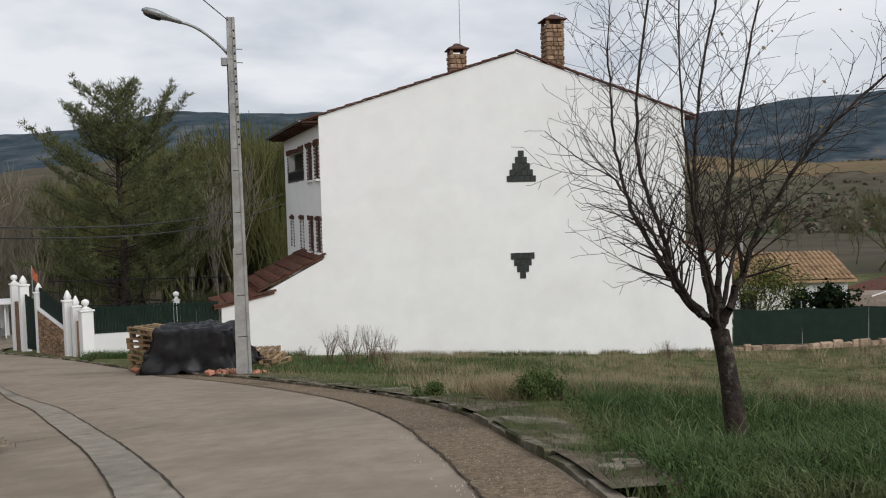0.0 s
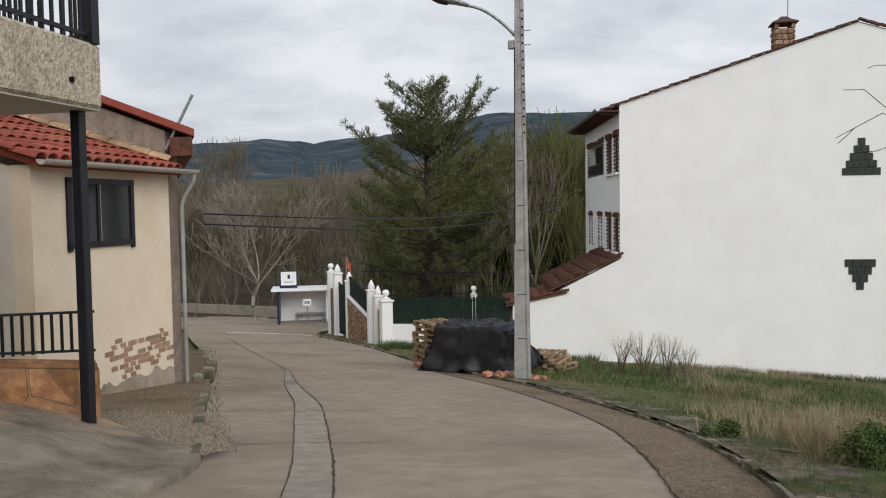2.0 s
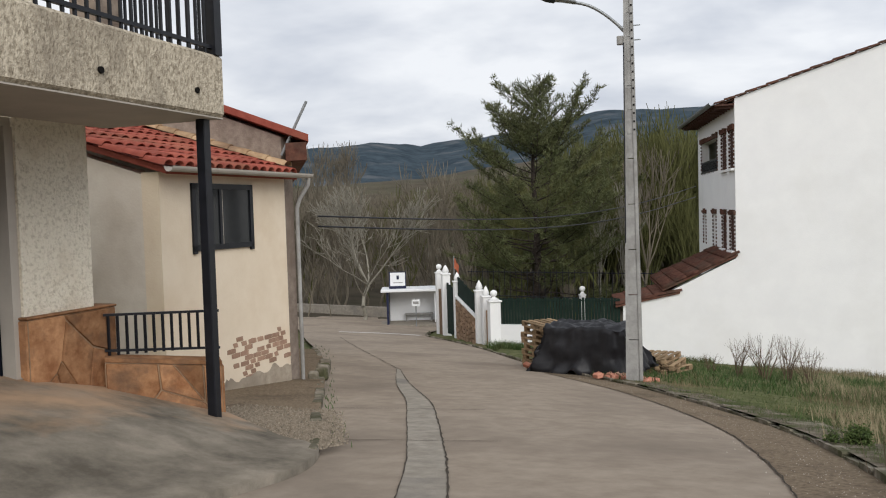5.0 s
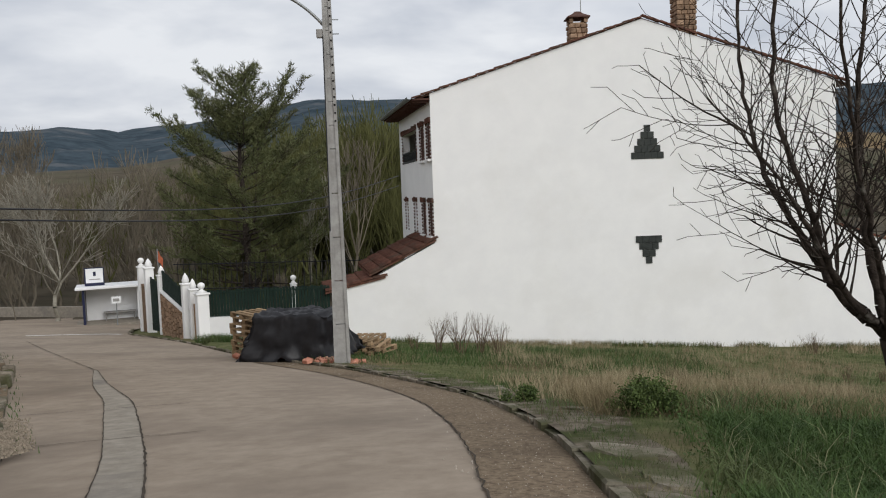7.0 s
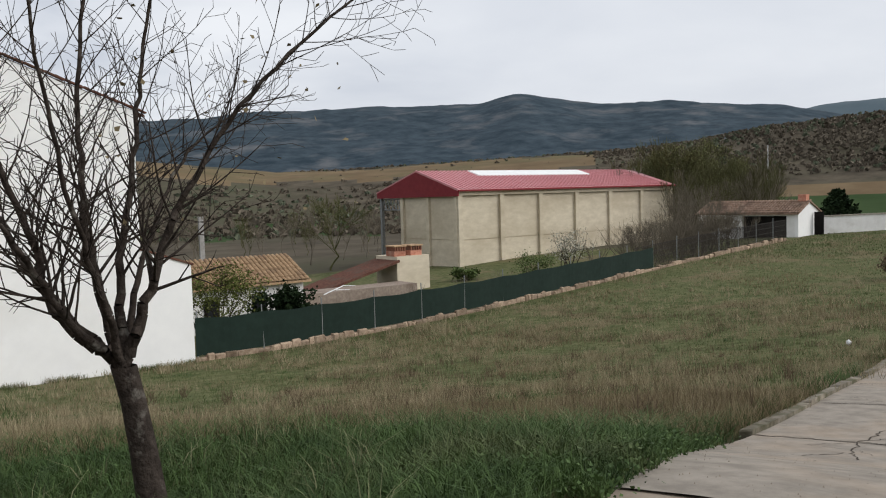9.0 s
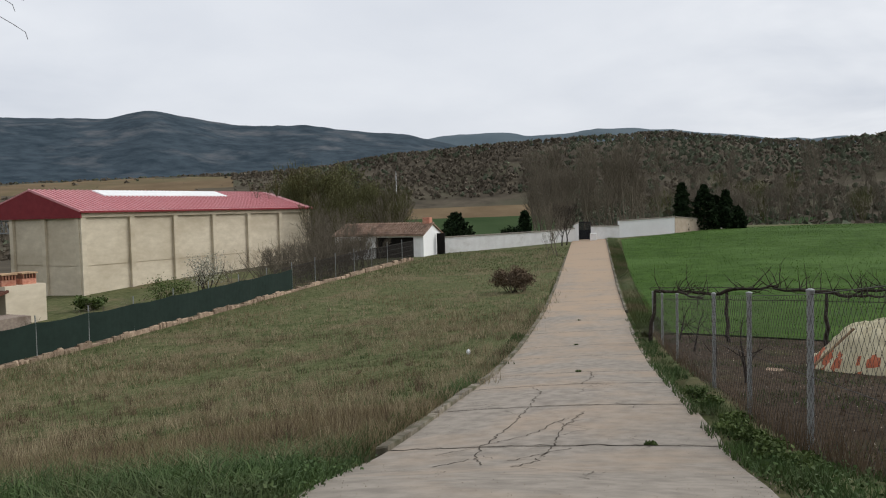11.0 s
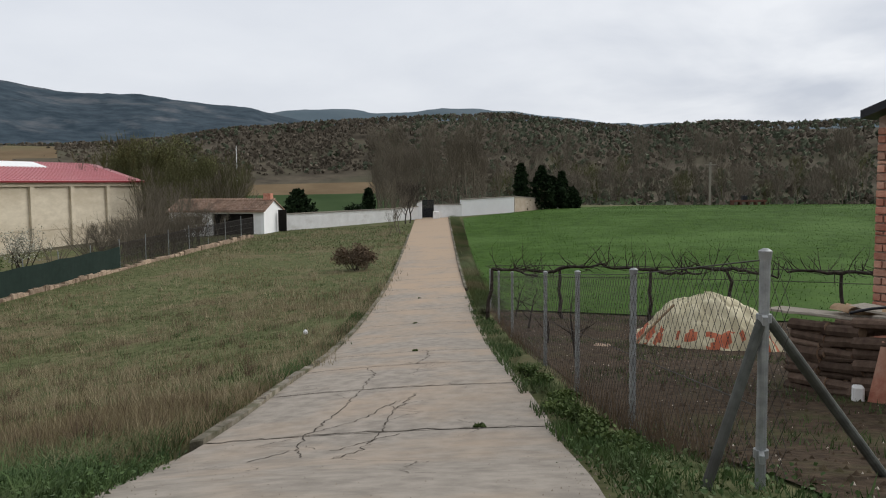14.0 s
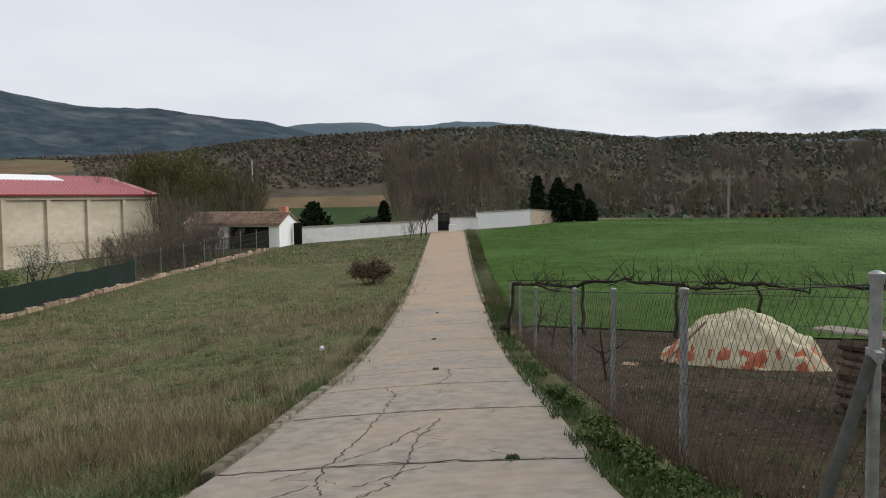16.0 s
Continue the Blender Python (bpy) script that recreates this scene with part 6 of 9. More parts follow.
def forecourt():
    edge = LEFT_LINE[(LEFT_LINE[:, 1] > -6) & (LEFT_LINE[:, 1] < 7.75)]
    n, m = len(edge), 14
    v = []
    for i, (x, y) in enumerate(edge):
        far = (-7.6 + 0.0 * y, y + 1.2)
        for j in range(m + 1):
            k = j / m
            px, py = x + (far[0] - x) * k, y + (far[1] - y) * k
            zr, zf = hz(px, py) + 0.07, fore_z(px, py)
            kk = smooth01(np.float64(k), 0.0, 0.35)
            yy = float(smooth01(np.float64(py), 2.0, 5.0))
            v.append((px, py, zr * (1 - kk * yy) + zf * kk * yy + (0.035 if k > 0 else 0)))
    f = [(i * (m + 1) + j, (i + 1) * (m + 1) + j, (i + 1) * (m + 1) + j + 1, i * (m + 1) + j + 1) for i in range(n - 1) for j in range(m)]
    k = len(v)
    v += [(x, y, hz(x, y) - 0.12) for x, y in edge]
    f += [(i * (m + 1), k + i, k + i + 1, (i + 1) * (m + 1)) for i in range(n - 1)]
    tagged(new("forecourt", raw("forecourt", v, f, M_forecourt, True)), "stained sloping concrete garage forecourt", "forecourt", kind="structure")
    a = LEFT_LINE[(LEFT_LINE[:, 1] > 7.3) & (LEFT_LINE[:, 1] < 20)]
    b = a + np.array([-3.4, 0.9])
    tagged(new("gravel_strip", lines_sheet("gravel_strip", a, b, None, 0.07, M_gravel)), "gravel and earth at the foot of the houses", "gravel", kind="structure")


forecourt()

# ---- cream house ----
CQ = pose(-8.93, 12.9, 0, 0, 0, 6.9)


def cream_house():
    h = thing("cream_house", CQ, "small cream-rendered house with a red tile roof", "house")
    part("street_wall", boxmesh(-0.3, -3.1, -2.6, 0, 0, 2.02), M_cream, h, "stained cream street wall")
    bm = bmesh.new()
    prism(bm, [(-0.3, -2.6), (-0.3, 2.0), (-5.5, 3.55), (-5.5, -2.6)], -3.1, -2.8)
    part("side_wall", bm, M_creamshade, h, "plain cream side wall with shade in its colour")
    # window
    w = part("window", boxmesh(-0.02, -2.46, 0.9, 0.035, -0.98, 0.98), M_blacksteel, h, "dark framed window")
    for a in ((-0.02, -2.46, 1.8, 0.035, -0.98, 1.88), (-0.02, -2.46, 0.86, 0.035, -2.38, 1.88), (-0.02, -1.06, 0.86, 0.035, -0.98, 1.88), (-0.02, -1.83, 0.9, 0.03, -1.77, 1.82)):
        part("frame_bar", boxmesh(*a), M_blacksteel, w)
    part("pane", boxmesh(-0.01, -2.38, 0.93, 0.012, -1.0, 1.8), M_glass, w, "dark glass pane")
    part("inner_sash", boxmesh(0.012, -1.77, 0.93, 0.02, -1.745, 1.8), M_soffit, w, "pale inner sash edge")
    # patch of bare brick where the plaster has come off
    rnd = random.Random(14)
    patch = part("bare_patch", boxmesh(0.0, -1.6, -0.95, 0.001, -0.5, -0.6), M_cream, h, "patch of bare brick in the plaster")
    z = -1.2
    row = 0
    while z < -0.4:
        y = -1.98 + 0.11 * (row % 2)
        while y < -0.1:
            hole = noise.noise((y * 3.4, z * 7.0, 7.3)) + 0.2 - 0.55 * ((y + 1.05) / 0.85) ** 2 - 0.5 * ((z + 0.8) / 0.4) ** 2
            if hole > 0:
                cut = rnd.uniform(0, 0.07) if hole < 0.15 else 0.0
                c = [(y + cut, z), (y + 0.1, z - rnd.uniform(0, 0.008)), (y + 0.212 - cut * 0.6, z), (y + 0.212 - cut, z + 0.07), (y + 0.11, z + 0.072 + rnd.uniform(-0.004, 0.01)), (y + cut * 0.5, z + 0.068)]
                bm = bmesh.new()
                lo, hi = [bm.verts.new((-0.01, p, q)) for p, q in c], [bm.verts.new((0.004, p, q)) for p, q in c]
                bm.faces.new(hi)
                for i in range(6):
                    bm.faces.new((lo[i], lo[(i + 1) % 6], hi[(i + 1) % 6], hi[i]))
                part("brick", bm, M_brickpale, patch)
            y += 0.222
        z += 0.08
        row += 1
    # grey damp band at the wall's foot, its upper edge ragged
    bm = bmesh.new()
    top = [(-3.1 + 3.1 * i / 60, -1.14 + 0.14 * noise.noise((i * 0.21, 3.0, 1.0)) + 0.05 * noise.noise((i * 0.9, 5.0, 2.0))) for i in range(61)]
    vs = [bm.verts.new((0.006, yy, zz)) for yy, zz in top] + [bm.verts.new((0.012, yy, -2.6)) for yy, _ in top]
    for i in range(60):
        bm.faces.new((vs[i], vs[i + 1], vs[62 + i], vs[61 + i]))
    part("damp_band", bm, M_damp, h, "grey crumbling render at the wall's foot")
    # roof: tiles on a lean-to slope, gutter and downpipe
    bm = bmesh.new()
    prism(bm, [(0.22, 2.06), (-5.5, 3.72), (-5.5, 3.62), (0.22, 1.98)], -3.2, 0.05)
    roof = part("roof", bm, M_redtile, h, "red curved tile roof")
    bpy.context.view_layer.update()
    e = CQ @ Vector((0.26, -3.2, 2.09))
    up = CQ.to_3x3() @ Vector((-1, 0, 0.29))
    al = CQ.to_3x3() @ Vector((0, 1, 0))
    tile_field("tile", e, al, up, 15, 14, M_redtile, roof, True, 0.22, 0.36, 5)
    for i in range(13):
        bm = bmesh.new()
        tv, tf = half_tile(0.42, 0.12)
        ob = new("ridge_tile", raw("ridge_tile", tv, tf, M_ochretile, True))
        ob.parent = roof
        ob.matrix_local = pose(0.1 - i * 0.38, -0.02, 2.22 + i * 0.113, 0, 0, 90) @ pose(0, 0, 0, 16, 0, 0)
    gut = bmesh.new()
    for i in range(8):
        a0, a1 = math.pi * (1 + i / 8), math.pi * (1 + (i + 1) / 8)
        q = [gut.verts.new((0.3 + 0.075 * math.cos(a), y, 2.08 + 0.075 * math.sin(a))) for a in (a0, a1) for y in (-3.25, 0.35)]
        gut.faces.new((q[0], q[1], q[3], q[2]))
    g = part("gutter", gut, M_soffit, h, "pale half-round gutter")
    cable("downpipe", [(0.3, 0.3, 2.02), (0.29, 0.3, 1.9), (0.12, 0.28, 1.65), (0.07, 0.27, 1.5), (0.07, 0.27, -1.6), (0.14, 0.27, -1.75)], 0.036, M_polec, h)
    # rubble house behind, its gable rising over the roof
    b = thing("rubble_house", CQ, "rough rubble-walled house with a red verge", "house")
    bm = bmesh.new()
    prism(bm, [(-0.05, -2.8), (-0.05, 2.72), (-8, 5.6), (-8, -2.8)], 0.02, 0.35)
    part("gable", bm, M_rubble, b, "grey-brown rubble gable")
    bend = Matrix(((1, -0.66, 0, 0), (0, 1, 0, 0), (0, 0, 1, 0), (0, 0, 0, 1)))
    part("street_wall", boxmesh(-0.4, 0.36, -2.8, -0.02, 8, 2.7, m=bend), M_cream, b)
    bm = bmesh.new()
    prism(bm, [(0.5, 2.72), (-8, 5.85), (-8, 5.72), (0.5, 2.6)], -0.1, 8.0)
    bmesh.ops.transform(bm, matrix=bend, verts=bm.verts)
    part("roof", bm, M_redtile, b, "red tile roof slope")
    part("eave_board", boxmesh(0.05, -0.08, 2.3, 0.46, 7.9, 2.6, m=bend), M_oldtile, b, "dark brown eave underside")
    bm = bmesh.new()
    tube(bm, (0.0, -0.05, 2.4), (0.42, 0.12, 3.3), 0.025, n=8)
    part("stay_pipe", bm, M_steel, b, "slanting grey pipe")
    # odds and ends at the wall's foot
    for k, (x, y, s) in enumerate([(0.2, 0.4, 0.09), (0.1, 0.85, 0.11), (-0.2, 1.4, 0.12), (-0.5, 2.0, 0.1), (-0.9, 2.7, 0.12)]):
        p = CQ @ Vector((x, y, 0))
        ob = part("rubble_block", boxmesh(-s, -s * 0.7, -0.1, s, s * 0.7, s * 1.2, bevel=0.03), M_kerb)
        ob.matrix_world = pose(p.x, p.y, hz(p.x, p.y) + 0.1, rnd.uniform(-8, 8), rnd.uniform(-8, 8), rnd.uniform(0, 90))
        tagged(ob, "grey stone block at the wall's foot", "stone block", "blocks by the house wall")


M_damp = material("damp_grey_render", (0.3, 0.25, 0.195), (0.44, 0.375, 0.295), 6.0, 0.95, 0.6, 25, (0.2, 0.17, 0.135), 1.5, coords="World", detail=12)
M_brickpale = material("faded_brick", (0.3, 0.19, 0.135), (0.4, 0.265, 0.19), 7.0, 0.95, 0.3, 30, per_object=0.15, coords="World")
cream_house()
for dz in (0.0, -0.62):
    a, b = CQ @ Vector((0.05, 1.0, 1.35 + dz * 0.3)), hp(3.5, 7.75, 2.1 + dz * 0.7)
    sag = [a.lerp(b, i / 24) - Vector((0, 0, 0.55 * math.sin(math.pi * i / 24))) for i in range(25)]
    tagged(cable("overhead_cable", sag, 0.016, M_blacksteel), "thin black cable sagging between the houses", "cable")


# ---- meadow fence on its stone footing ----
FA, FB = np.array([11.6, 32.6]), np.array([63.0, 39.0])


def fence_point(s):
    d = (FB - FA) / np.linalg.norm(FB - FA)
    return FA + d * s


FL = float(np.linalg.norm(FB - FA))


def meadow_fence():
    foot = thing("stone_footing", Matrix.Identity(4), "low rough stone footing under the meadow fence", "wall", kind="structure")
    rnd = random.Random(31)
    s = 0.0
    while s < FL - 0.3:
        w = rnd.uniform(0.22, 0.6) * (1 if s < 30 else 1.6)
        p = fence_point(s + w / 2)
        bm = bmesh.new()
        hh = rnd.uniform(0.2, 0.38)
        box(bm, -w / 2, -0.16, -0.35, w / 2, 0.16, hh, bevel=0.05)
        for v in bm.verts:
            v.co += Vector((rnd.uniform(-0.03, 0.03), rnd.uniform(-0.04, 0.04), rnd.uniform(-0.03, 0.03)))
        ob = part("stone", bm, M_fieldstone, foot)
        ob.matrix_world = pose(p[0], p[1], hz(*p), 0, 0, math.degrees(math.atan2(FB[1] - FA[1], FB[0] - FA[0])) + rnd.uniform(-4, 4))
        s += w * 0.97
    f = thing("mesh_fence", Matrix.Identity(4), "wire fence hung with dark green shade net", "fence")
    s = 0.15
    k = 0
    while s < FL:
        p = fence_point(s)
        g = hz(*p)
        bm = bmesh.new()
        tube(bm, (p[0], p[1], g), (p[0] + rnd.uniform(-0.05, 0.05), p[1], g + 2.0), 0.026, n=8)
        part("post", bm, M_steel, f)
        s += 2.9
        k += 1
    # the net sags between its posts; it ends two thirds of the way along
    def net(s0, s1, z0, h0, h1, mat, name, label):
        n = int((s1 - s0) / 0.3)
        v = []
        for i in range(n + 1):
            q = s0 + (s1 - s0) * i / n
            p = fence_point(q)
            g = hz(*p)
            sag = 0.06 * math.sin(math.pi * ((q - 0.15) % 2.9) / 2.9)
            top = h0 + (h1 - h0) * i / n - sag + 0.03 * noise.noise((q, 0, 0))
            wave = 0.03 * math.sin(q * 2.3)
            v += [(p[0] - 0.02, p[1] - 0.04 + wave, g + z0), (p[0] - 0.02, p[1] - 0.04 + wave * 0.5, g + top)]
        fc = [(2 * i, 2 * i + 2, 2 * i + 3, 2 * i + 1) for i in range(n)]
        ob = part(name, raw(name, v, fc, mat), mat, f, label)
        sol = ob.modifiers.new("thickness", "SOLIDIFY")
        sol.thickness = 0.01
    net(0.1, 32.0, 0.28, 1.75, 1.55, M_net, "shade_net", "dark green woven shade net")
    # bare wire mesh beyond the net
    v, fc = [], []
    wires = bmesh.new()
    for zz in (0.5, 0.9, 1.3, 1.7):
        for i in range(60):
            a, b = fence_point(30 + i * (FL - 30) / 60), fence_point(30 + (i + 1) * (FL - 30) / 60)
            tube(wires, (a[0], a[1], hz(*a) + zz), (b[0], b[1], hz(*b) + zz), 0.012, n=4, caps=False)
    i = 30.0
    while i < FL:
        p = fence_point(i)
        tube(wires, (p[0], p[1], hz(*p) + 0.2), (p[0], p[1], hz(*p) + 1.75), 0.01, n=4, caps=False)
        i += 0.06
    tagged(part("wire_mesh", wires, M_mesh, f, "rusty wire mesh"), kind="stuff")


M_fieldstone = material("field_stone", (0.24, 0.17, 0.12), (0.40, 0.31, 0.23), 7.0, 0.95, 0.5, 25, (0.15, 0.11, 0.08), 1.0, per_object=0.3, coords="World")
meadow_fence()


# ---- barn ----
def barn():
    b = thing("barn", Matrix.Identity(4), "precast concrete barn with a red metal roof", "barn")
    x0, x1, y0, y1, z0, z1 = 42.5, 69.9, 56.0, 64.3, -6.0, 1.75
    part("south_wall", boxmesh(x0, y0, z0, x1, y0 + 0.3, z1), M_barn, b, "beige concrete panel wall")
    part("west_wall", boxmesh(x0, y0 + 0.3, z0, x0 + 0.3, y1, z1), M_barn, b)
    part("east_wall", boxmesh(x1 - 0.3, y0 + 0.3, z0, x1, y1, z1), M_barn, b)
    part("north_wall", boxmesh(x0 + 0.3, y1 - 0.3, z0, x1 - 0.3, y1, z1), M_barn, b)
    n = 6
    for i in range(n + 1):
        x = x0 + (x1 - x0) * i / n
        part("pilaster", boxmesh(x - 0.22, y0 - 0.28, z0, x + 0.22, y0, z1), M_barn, b)
    for i in range(n):
        a, c = x0 + (x1 - x0) * i / n + 0.22, x0 + (x1 - x0) * (i + 1) / n - 0.22
        part("panel", boxmesh(a, y0 - 0.06, -2.35, c, y0, 1.28), M_barn, b)
        part("panel", boxmesh(a, y0 - 0.06, z0, c, y0, -2.42), M_barn, b)
    part("edge_beam", boxmesh(x0 - 0.22, y0 - 0.3, 1.35, x1 + 0.22, y0 + 0.02, z1 + 0.02), M_barn, b)
    for y in (y0 + 0.15, (y0 + y1) / 2, y1 - 0.15):
        part("pilaster", boxmesh(x0 - 0.28, y - 0.22, z0, x0, y + 0.22, z1), M_barn, b)
    for a, c in ((y0 + 0.4, (y0 + y1) / 2 - 0.25), ((y0 + y1) / 2 + 0.25, y1 - 0.4)):
        part("panel", boxmesh(x0 - 0.06, a, -2.35, x0, c, 1.4), M_barn, b)
        part("panel", boxmesh(x0 - 0.06, a, z0, x0, c, -2.42), M_barn, b)
    # roof of ribbed sheets, deep red gable, pale rooflight strip along the ridge
    ye, yr, yn, ze, zr = y0 - 0.5, 61.5, 68.1, 1.85, 3.62
    for (ya, za, yb, zb) in ((ye, ze, yr, zr), (yn, ze, yr, zr)):
        bm = bmesh.new()
        q = [bm.verts.new(c) for c in [(x0 - 0.45, ya, za), (x1 + 0.3, ya, za), (x1 + 0.3, yb, zb), (x0 - 0.45, yb, zb)]]
        bm.faces.new(q)
        q2 = [bm.verts.new((c.co.x, c.co.y, c.co.z - 0.1)) for c in q]
        bm.faces.new(q2[::-1])
        for i in range(4):
            bm.faces.new((q[i], q2[i], q2[(i + 1) % 4], q[(i + 1) % 4]))
        roof = part("roof_sheet", bm, M_barnred, b, "red ribbed metal sheet pinked for sky sheen")
        k = math.degrees(math.atan2(zb - za, yb - ya))
        L = math.hypot(yb - ya, zb - za)
        if ya == ye:
            rib = finish("rib", boxmesh(-0.035, 0, 0, 0.035, L, 0.07), M_barnred)
            for i in range(62):
                ob = new("rib", rib)
                ob.parent = roof
                ob.matrix_local = pose(x0 - 0.4 + i * 0.44, ya, za, k, 0, 0)
            part("rooflight", boxmesh(x0 + 5.2, L * 0.68, 0.0, x0 + 19.5, L * 0.96, 0.09, m=pose(0, ya, za, k, 0, 0)), M_skylight, roof, "pale translucent rooflight strip")
    bm = bmesh.new()
    prism(bm, [(ye, ze - 0.12), (yr, zr - 0.05), (yn, ze - 0.12), (yn, ze - 0.55), (ye, ze - 0.55)], 0, 0.12)
    bmesh.ops.transform(bm, matrix=Matrix(((0, 1, 0, x0 - 0.42), (1, 0, 0, 0), (0, 0, 1, 0), (0, 0, 0, 1))), verts=bm.verts)
    part("gable_sheet", bm, M_barndark, b, "deep red gable cladding")
    part("gutter", boxmesh(x0 - 0.4, ye - 0.12, ze - 0.16, x1 + 0.3, ye, ze - 0.02), M_barndark, b)
    # open bay to the north: steel column and a lattice truss
    for y in (67.8,):
        part("column", boxmesh(x0 - 0.2, y - 0.14, z0, x0 + 0.1, y + 0.14, 1.3), M_steel, b, "grey steel column")
        part("column", boxmesh(x1 - 0.2, y - 0.14, z0, x1 + 0.1, y + 0.14, 1.3), M_steel, b)
    bm = bmesh.new()
    for zz in (0.2, 1.2):
        tube(bm, (x0, 64.3, zz), (x0, 67.8, zz), 0.06, n=6)
    for i in range(6):
        a = 64.3 + i * 0.58
        tube(bm, (x0, a, 0.2), (x0, a + 0.29, 1.2), 0.04, n=5)
        tube(bm, (x0, a + 0.29, 1.2), (x0, a + 0.58, 0.2), 0.04, n=5)
    part("truss", bm, M_steel, b, "rusty lattice truss")


barn()


# ---- low houses and chimneys behind the fence ----
def low_house():
    h = thing("low_house", Matrix.Identity(4), "low whitewashed house with an ochre tile roof", "house")
    part("wall", boxmesh(12.0, 42.4, -6.0, 21.2, 47.0, -3.05), M_whitewash, h)
    for k, x in enumerate((13.5, 16.0, 18.6)):
        part("window", boxmesh(x - 0.4, 42.33, -4.6, x + 0.4, 42.39, -3.6), M_glass, h)
    bm = bmesh.new()
    prism(bm, [(42.0, -2.98), (44.7, -1.75), (47.3, -2.98), (47.3, -3.08), (44.7, -1.9), (42.0, -3.08)], 11.6, 21.5)
    bmesh.ops.transform(bm, matrix=Matrix(((0, 1, 0, 0), (1, 0, 0, 0), (0, 0, 1, 0), (0, 0, 0, 1))), verts=bm.verts)
    roof = part("roof", bm, M_ochretile, h, "ochre curved tile roof")
    tagged(tile_field("tiles", (15.6, 42.0, -2.95), (1, 0, 0), (0, 2.7, 1.23), 23, 7, M_ochretile, roof, du=0.26, dv=0.43, radius=0.125), kind="stuff")
    tagged(tile_field("tiles", (11.6, 42.0, -2.95), (1, 0, 0), (0, 2.7, 1.23), 15, 7, M_oldtile, roof, du=0.26, dv=0.43, radius=0.125), kind="stuff")


low_house()


def chimney_block():
    h = thing("chimney_block", Matrix.Identity(4), "small beige outbuilding carrying two brick chimney pots", "outbuilding")
    part("wall", boxmesh(30.3, 46.9, -6.0, 32.9, 49.5, -2.55), M_barn, h)
    bm = bmesh.new()
    prism(bm, [(24.5, -4.3), (30.4, -2.75), (30.4, -2.9), (24.5, -4.45)], 46.7, 49.7)
    part("lean_to_roof", bm, M_oldtile, h, "brown lean-to roof")
    for x in (30.75, 32.05):
        c = part("chimney", boxmesh(x - 0.45, 47.2, -2.549, x + 0.45, 48.2, -2.2), M_brick, h, "brick chimney with tile vents")
        for i in range(5):
            part("vent_tile", boxmesh(x - 0.42 + i * 0.19, 47.15, -2.2, x - 0.34 + i * 0.19, 48.2, -1.92), M_tile, c)
        part("vent_cap", boxmesh(x - 0.5, 47.1, -1.92, x + 0.5, 48.25, -1.84), M_ochretile, c)
    part("store_wall", boxmesh(22.0, 44.5, -6, 30.2, 46.5, -4.1), M_rubble, h)


chimney_block()
pole2 = thing("utility_pole", pose(18.4, 50, hz(18.4, 50)), "plain concrete utility pole behind the roofs", "utility pole")
part("shaft", boxmesh(-0.14, -0.1, -0.3, 0.14, 0.1, 6.2), M_polec, pole2)
br = thing("broken_branch", Matrix.Identity(4), "pale broken branch caught on the fence", "branch")
part("stick", branch_tubes("stick", [((17.6, 33.25, -2.75), (18.6, 33.3, -2.45), 0.03, 0.02), ((18.2, 33.27, -2.6), (18.9, 33.3, -2.65), 0.02, 0.01), ((18.6, 33.3, -2.45), (19.2, 33.3, -2.5), 0.02, 0.008)], M_signwhite), M_signwhite, br)
M_budleaf = material("fresh_yellow_green_leaves", (0.075, 0.09, 0.024), (0.13, 0.145, 0.045), 1.0, 0.85, 0.0, coords="World")
shrub("leafy_shrub", 14.6, 37.5, 1.8, 3.5, M_budleaf, "loose yellow-green shrub behind the fence", 3, 0.09, 4200)
shrub("leafy_shrub", 18.6, 39.5, 1.6, 2.2, M_cypress, "dark evergreen shrub by the low house", 4, 0.16, 3200)
shrub("leafy_shrub", 36.3, 47.4, 1.0, 1.0, M_leaf, "round evergreen shrub by the barn wall", 5, 0.16, 2600)
M_blossom = material("white_blossom", (0.28, 0.275, 0.21), (0.42, 0.41, 0.34), 3.0, 0.9, 0.0, coords="World")
shrub("flowering_bush", 40.5, 41.5, 1.7, 3.1, M_blossom, "bush in thin white blossom before the barn", 6, 0.09, 1500)
shrub("flowering_bush", 36.5, 40.5, 1.6, 2.0, M_leaf, "low budding bush before the barn", 7, 0.09, 1500)
for k, (x, y, r, h) in enumerate([(26, 38.5, 1.2, 1.6), (30, 39, 1.3, 1.7), (33.5, 40, 1.2, 1.5), (44, 42, 1.8, 2.4), (48, 42.5, 2.0, 3.0), (52, 43.5, 2.2, 3.4), (55, 44, 2.2, 3.6), (57, 46, 2.4, 4.0), (59, 43, 2.0, 3.0), (46, 40, 1.5, 2.0), (62, 47, 2.4, 4.2)]):
    shrub("bare_bush", x, y, r, h, None, "tangled leafless grey-brown bush behind the fence", 20 + k, twig=M_twig, category="bush")
for k, (az, r, q) in enumerate([(49.3, 90, 1.0), (50.6, 94, 1.15), (52.0, 90, 1.2), (53.2, 96, 1.1), (55.3, 92, 0.9), (57.0, 90, 0.95), (58.2, 96, 0.8)]):
    x, y = polar(r, az)
    place_tree(BUDDY[k % 3], x, y, "tall yellow-green budding tree behind the low buildings", 50 * k, q, "budding_tree", "budding trees behind the barn")
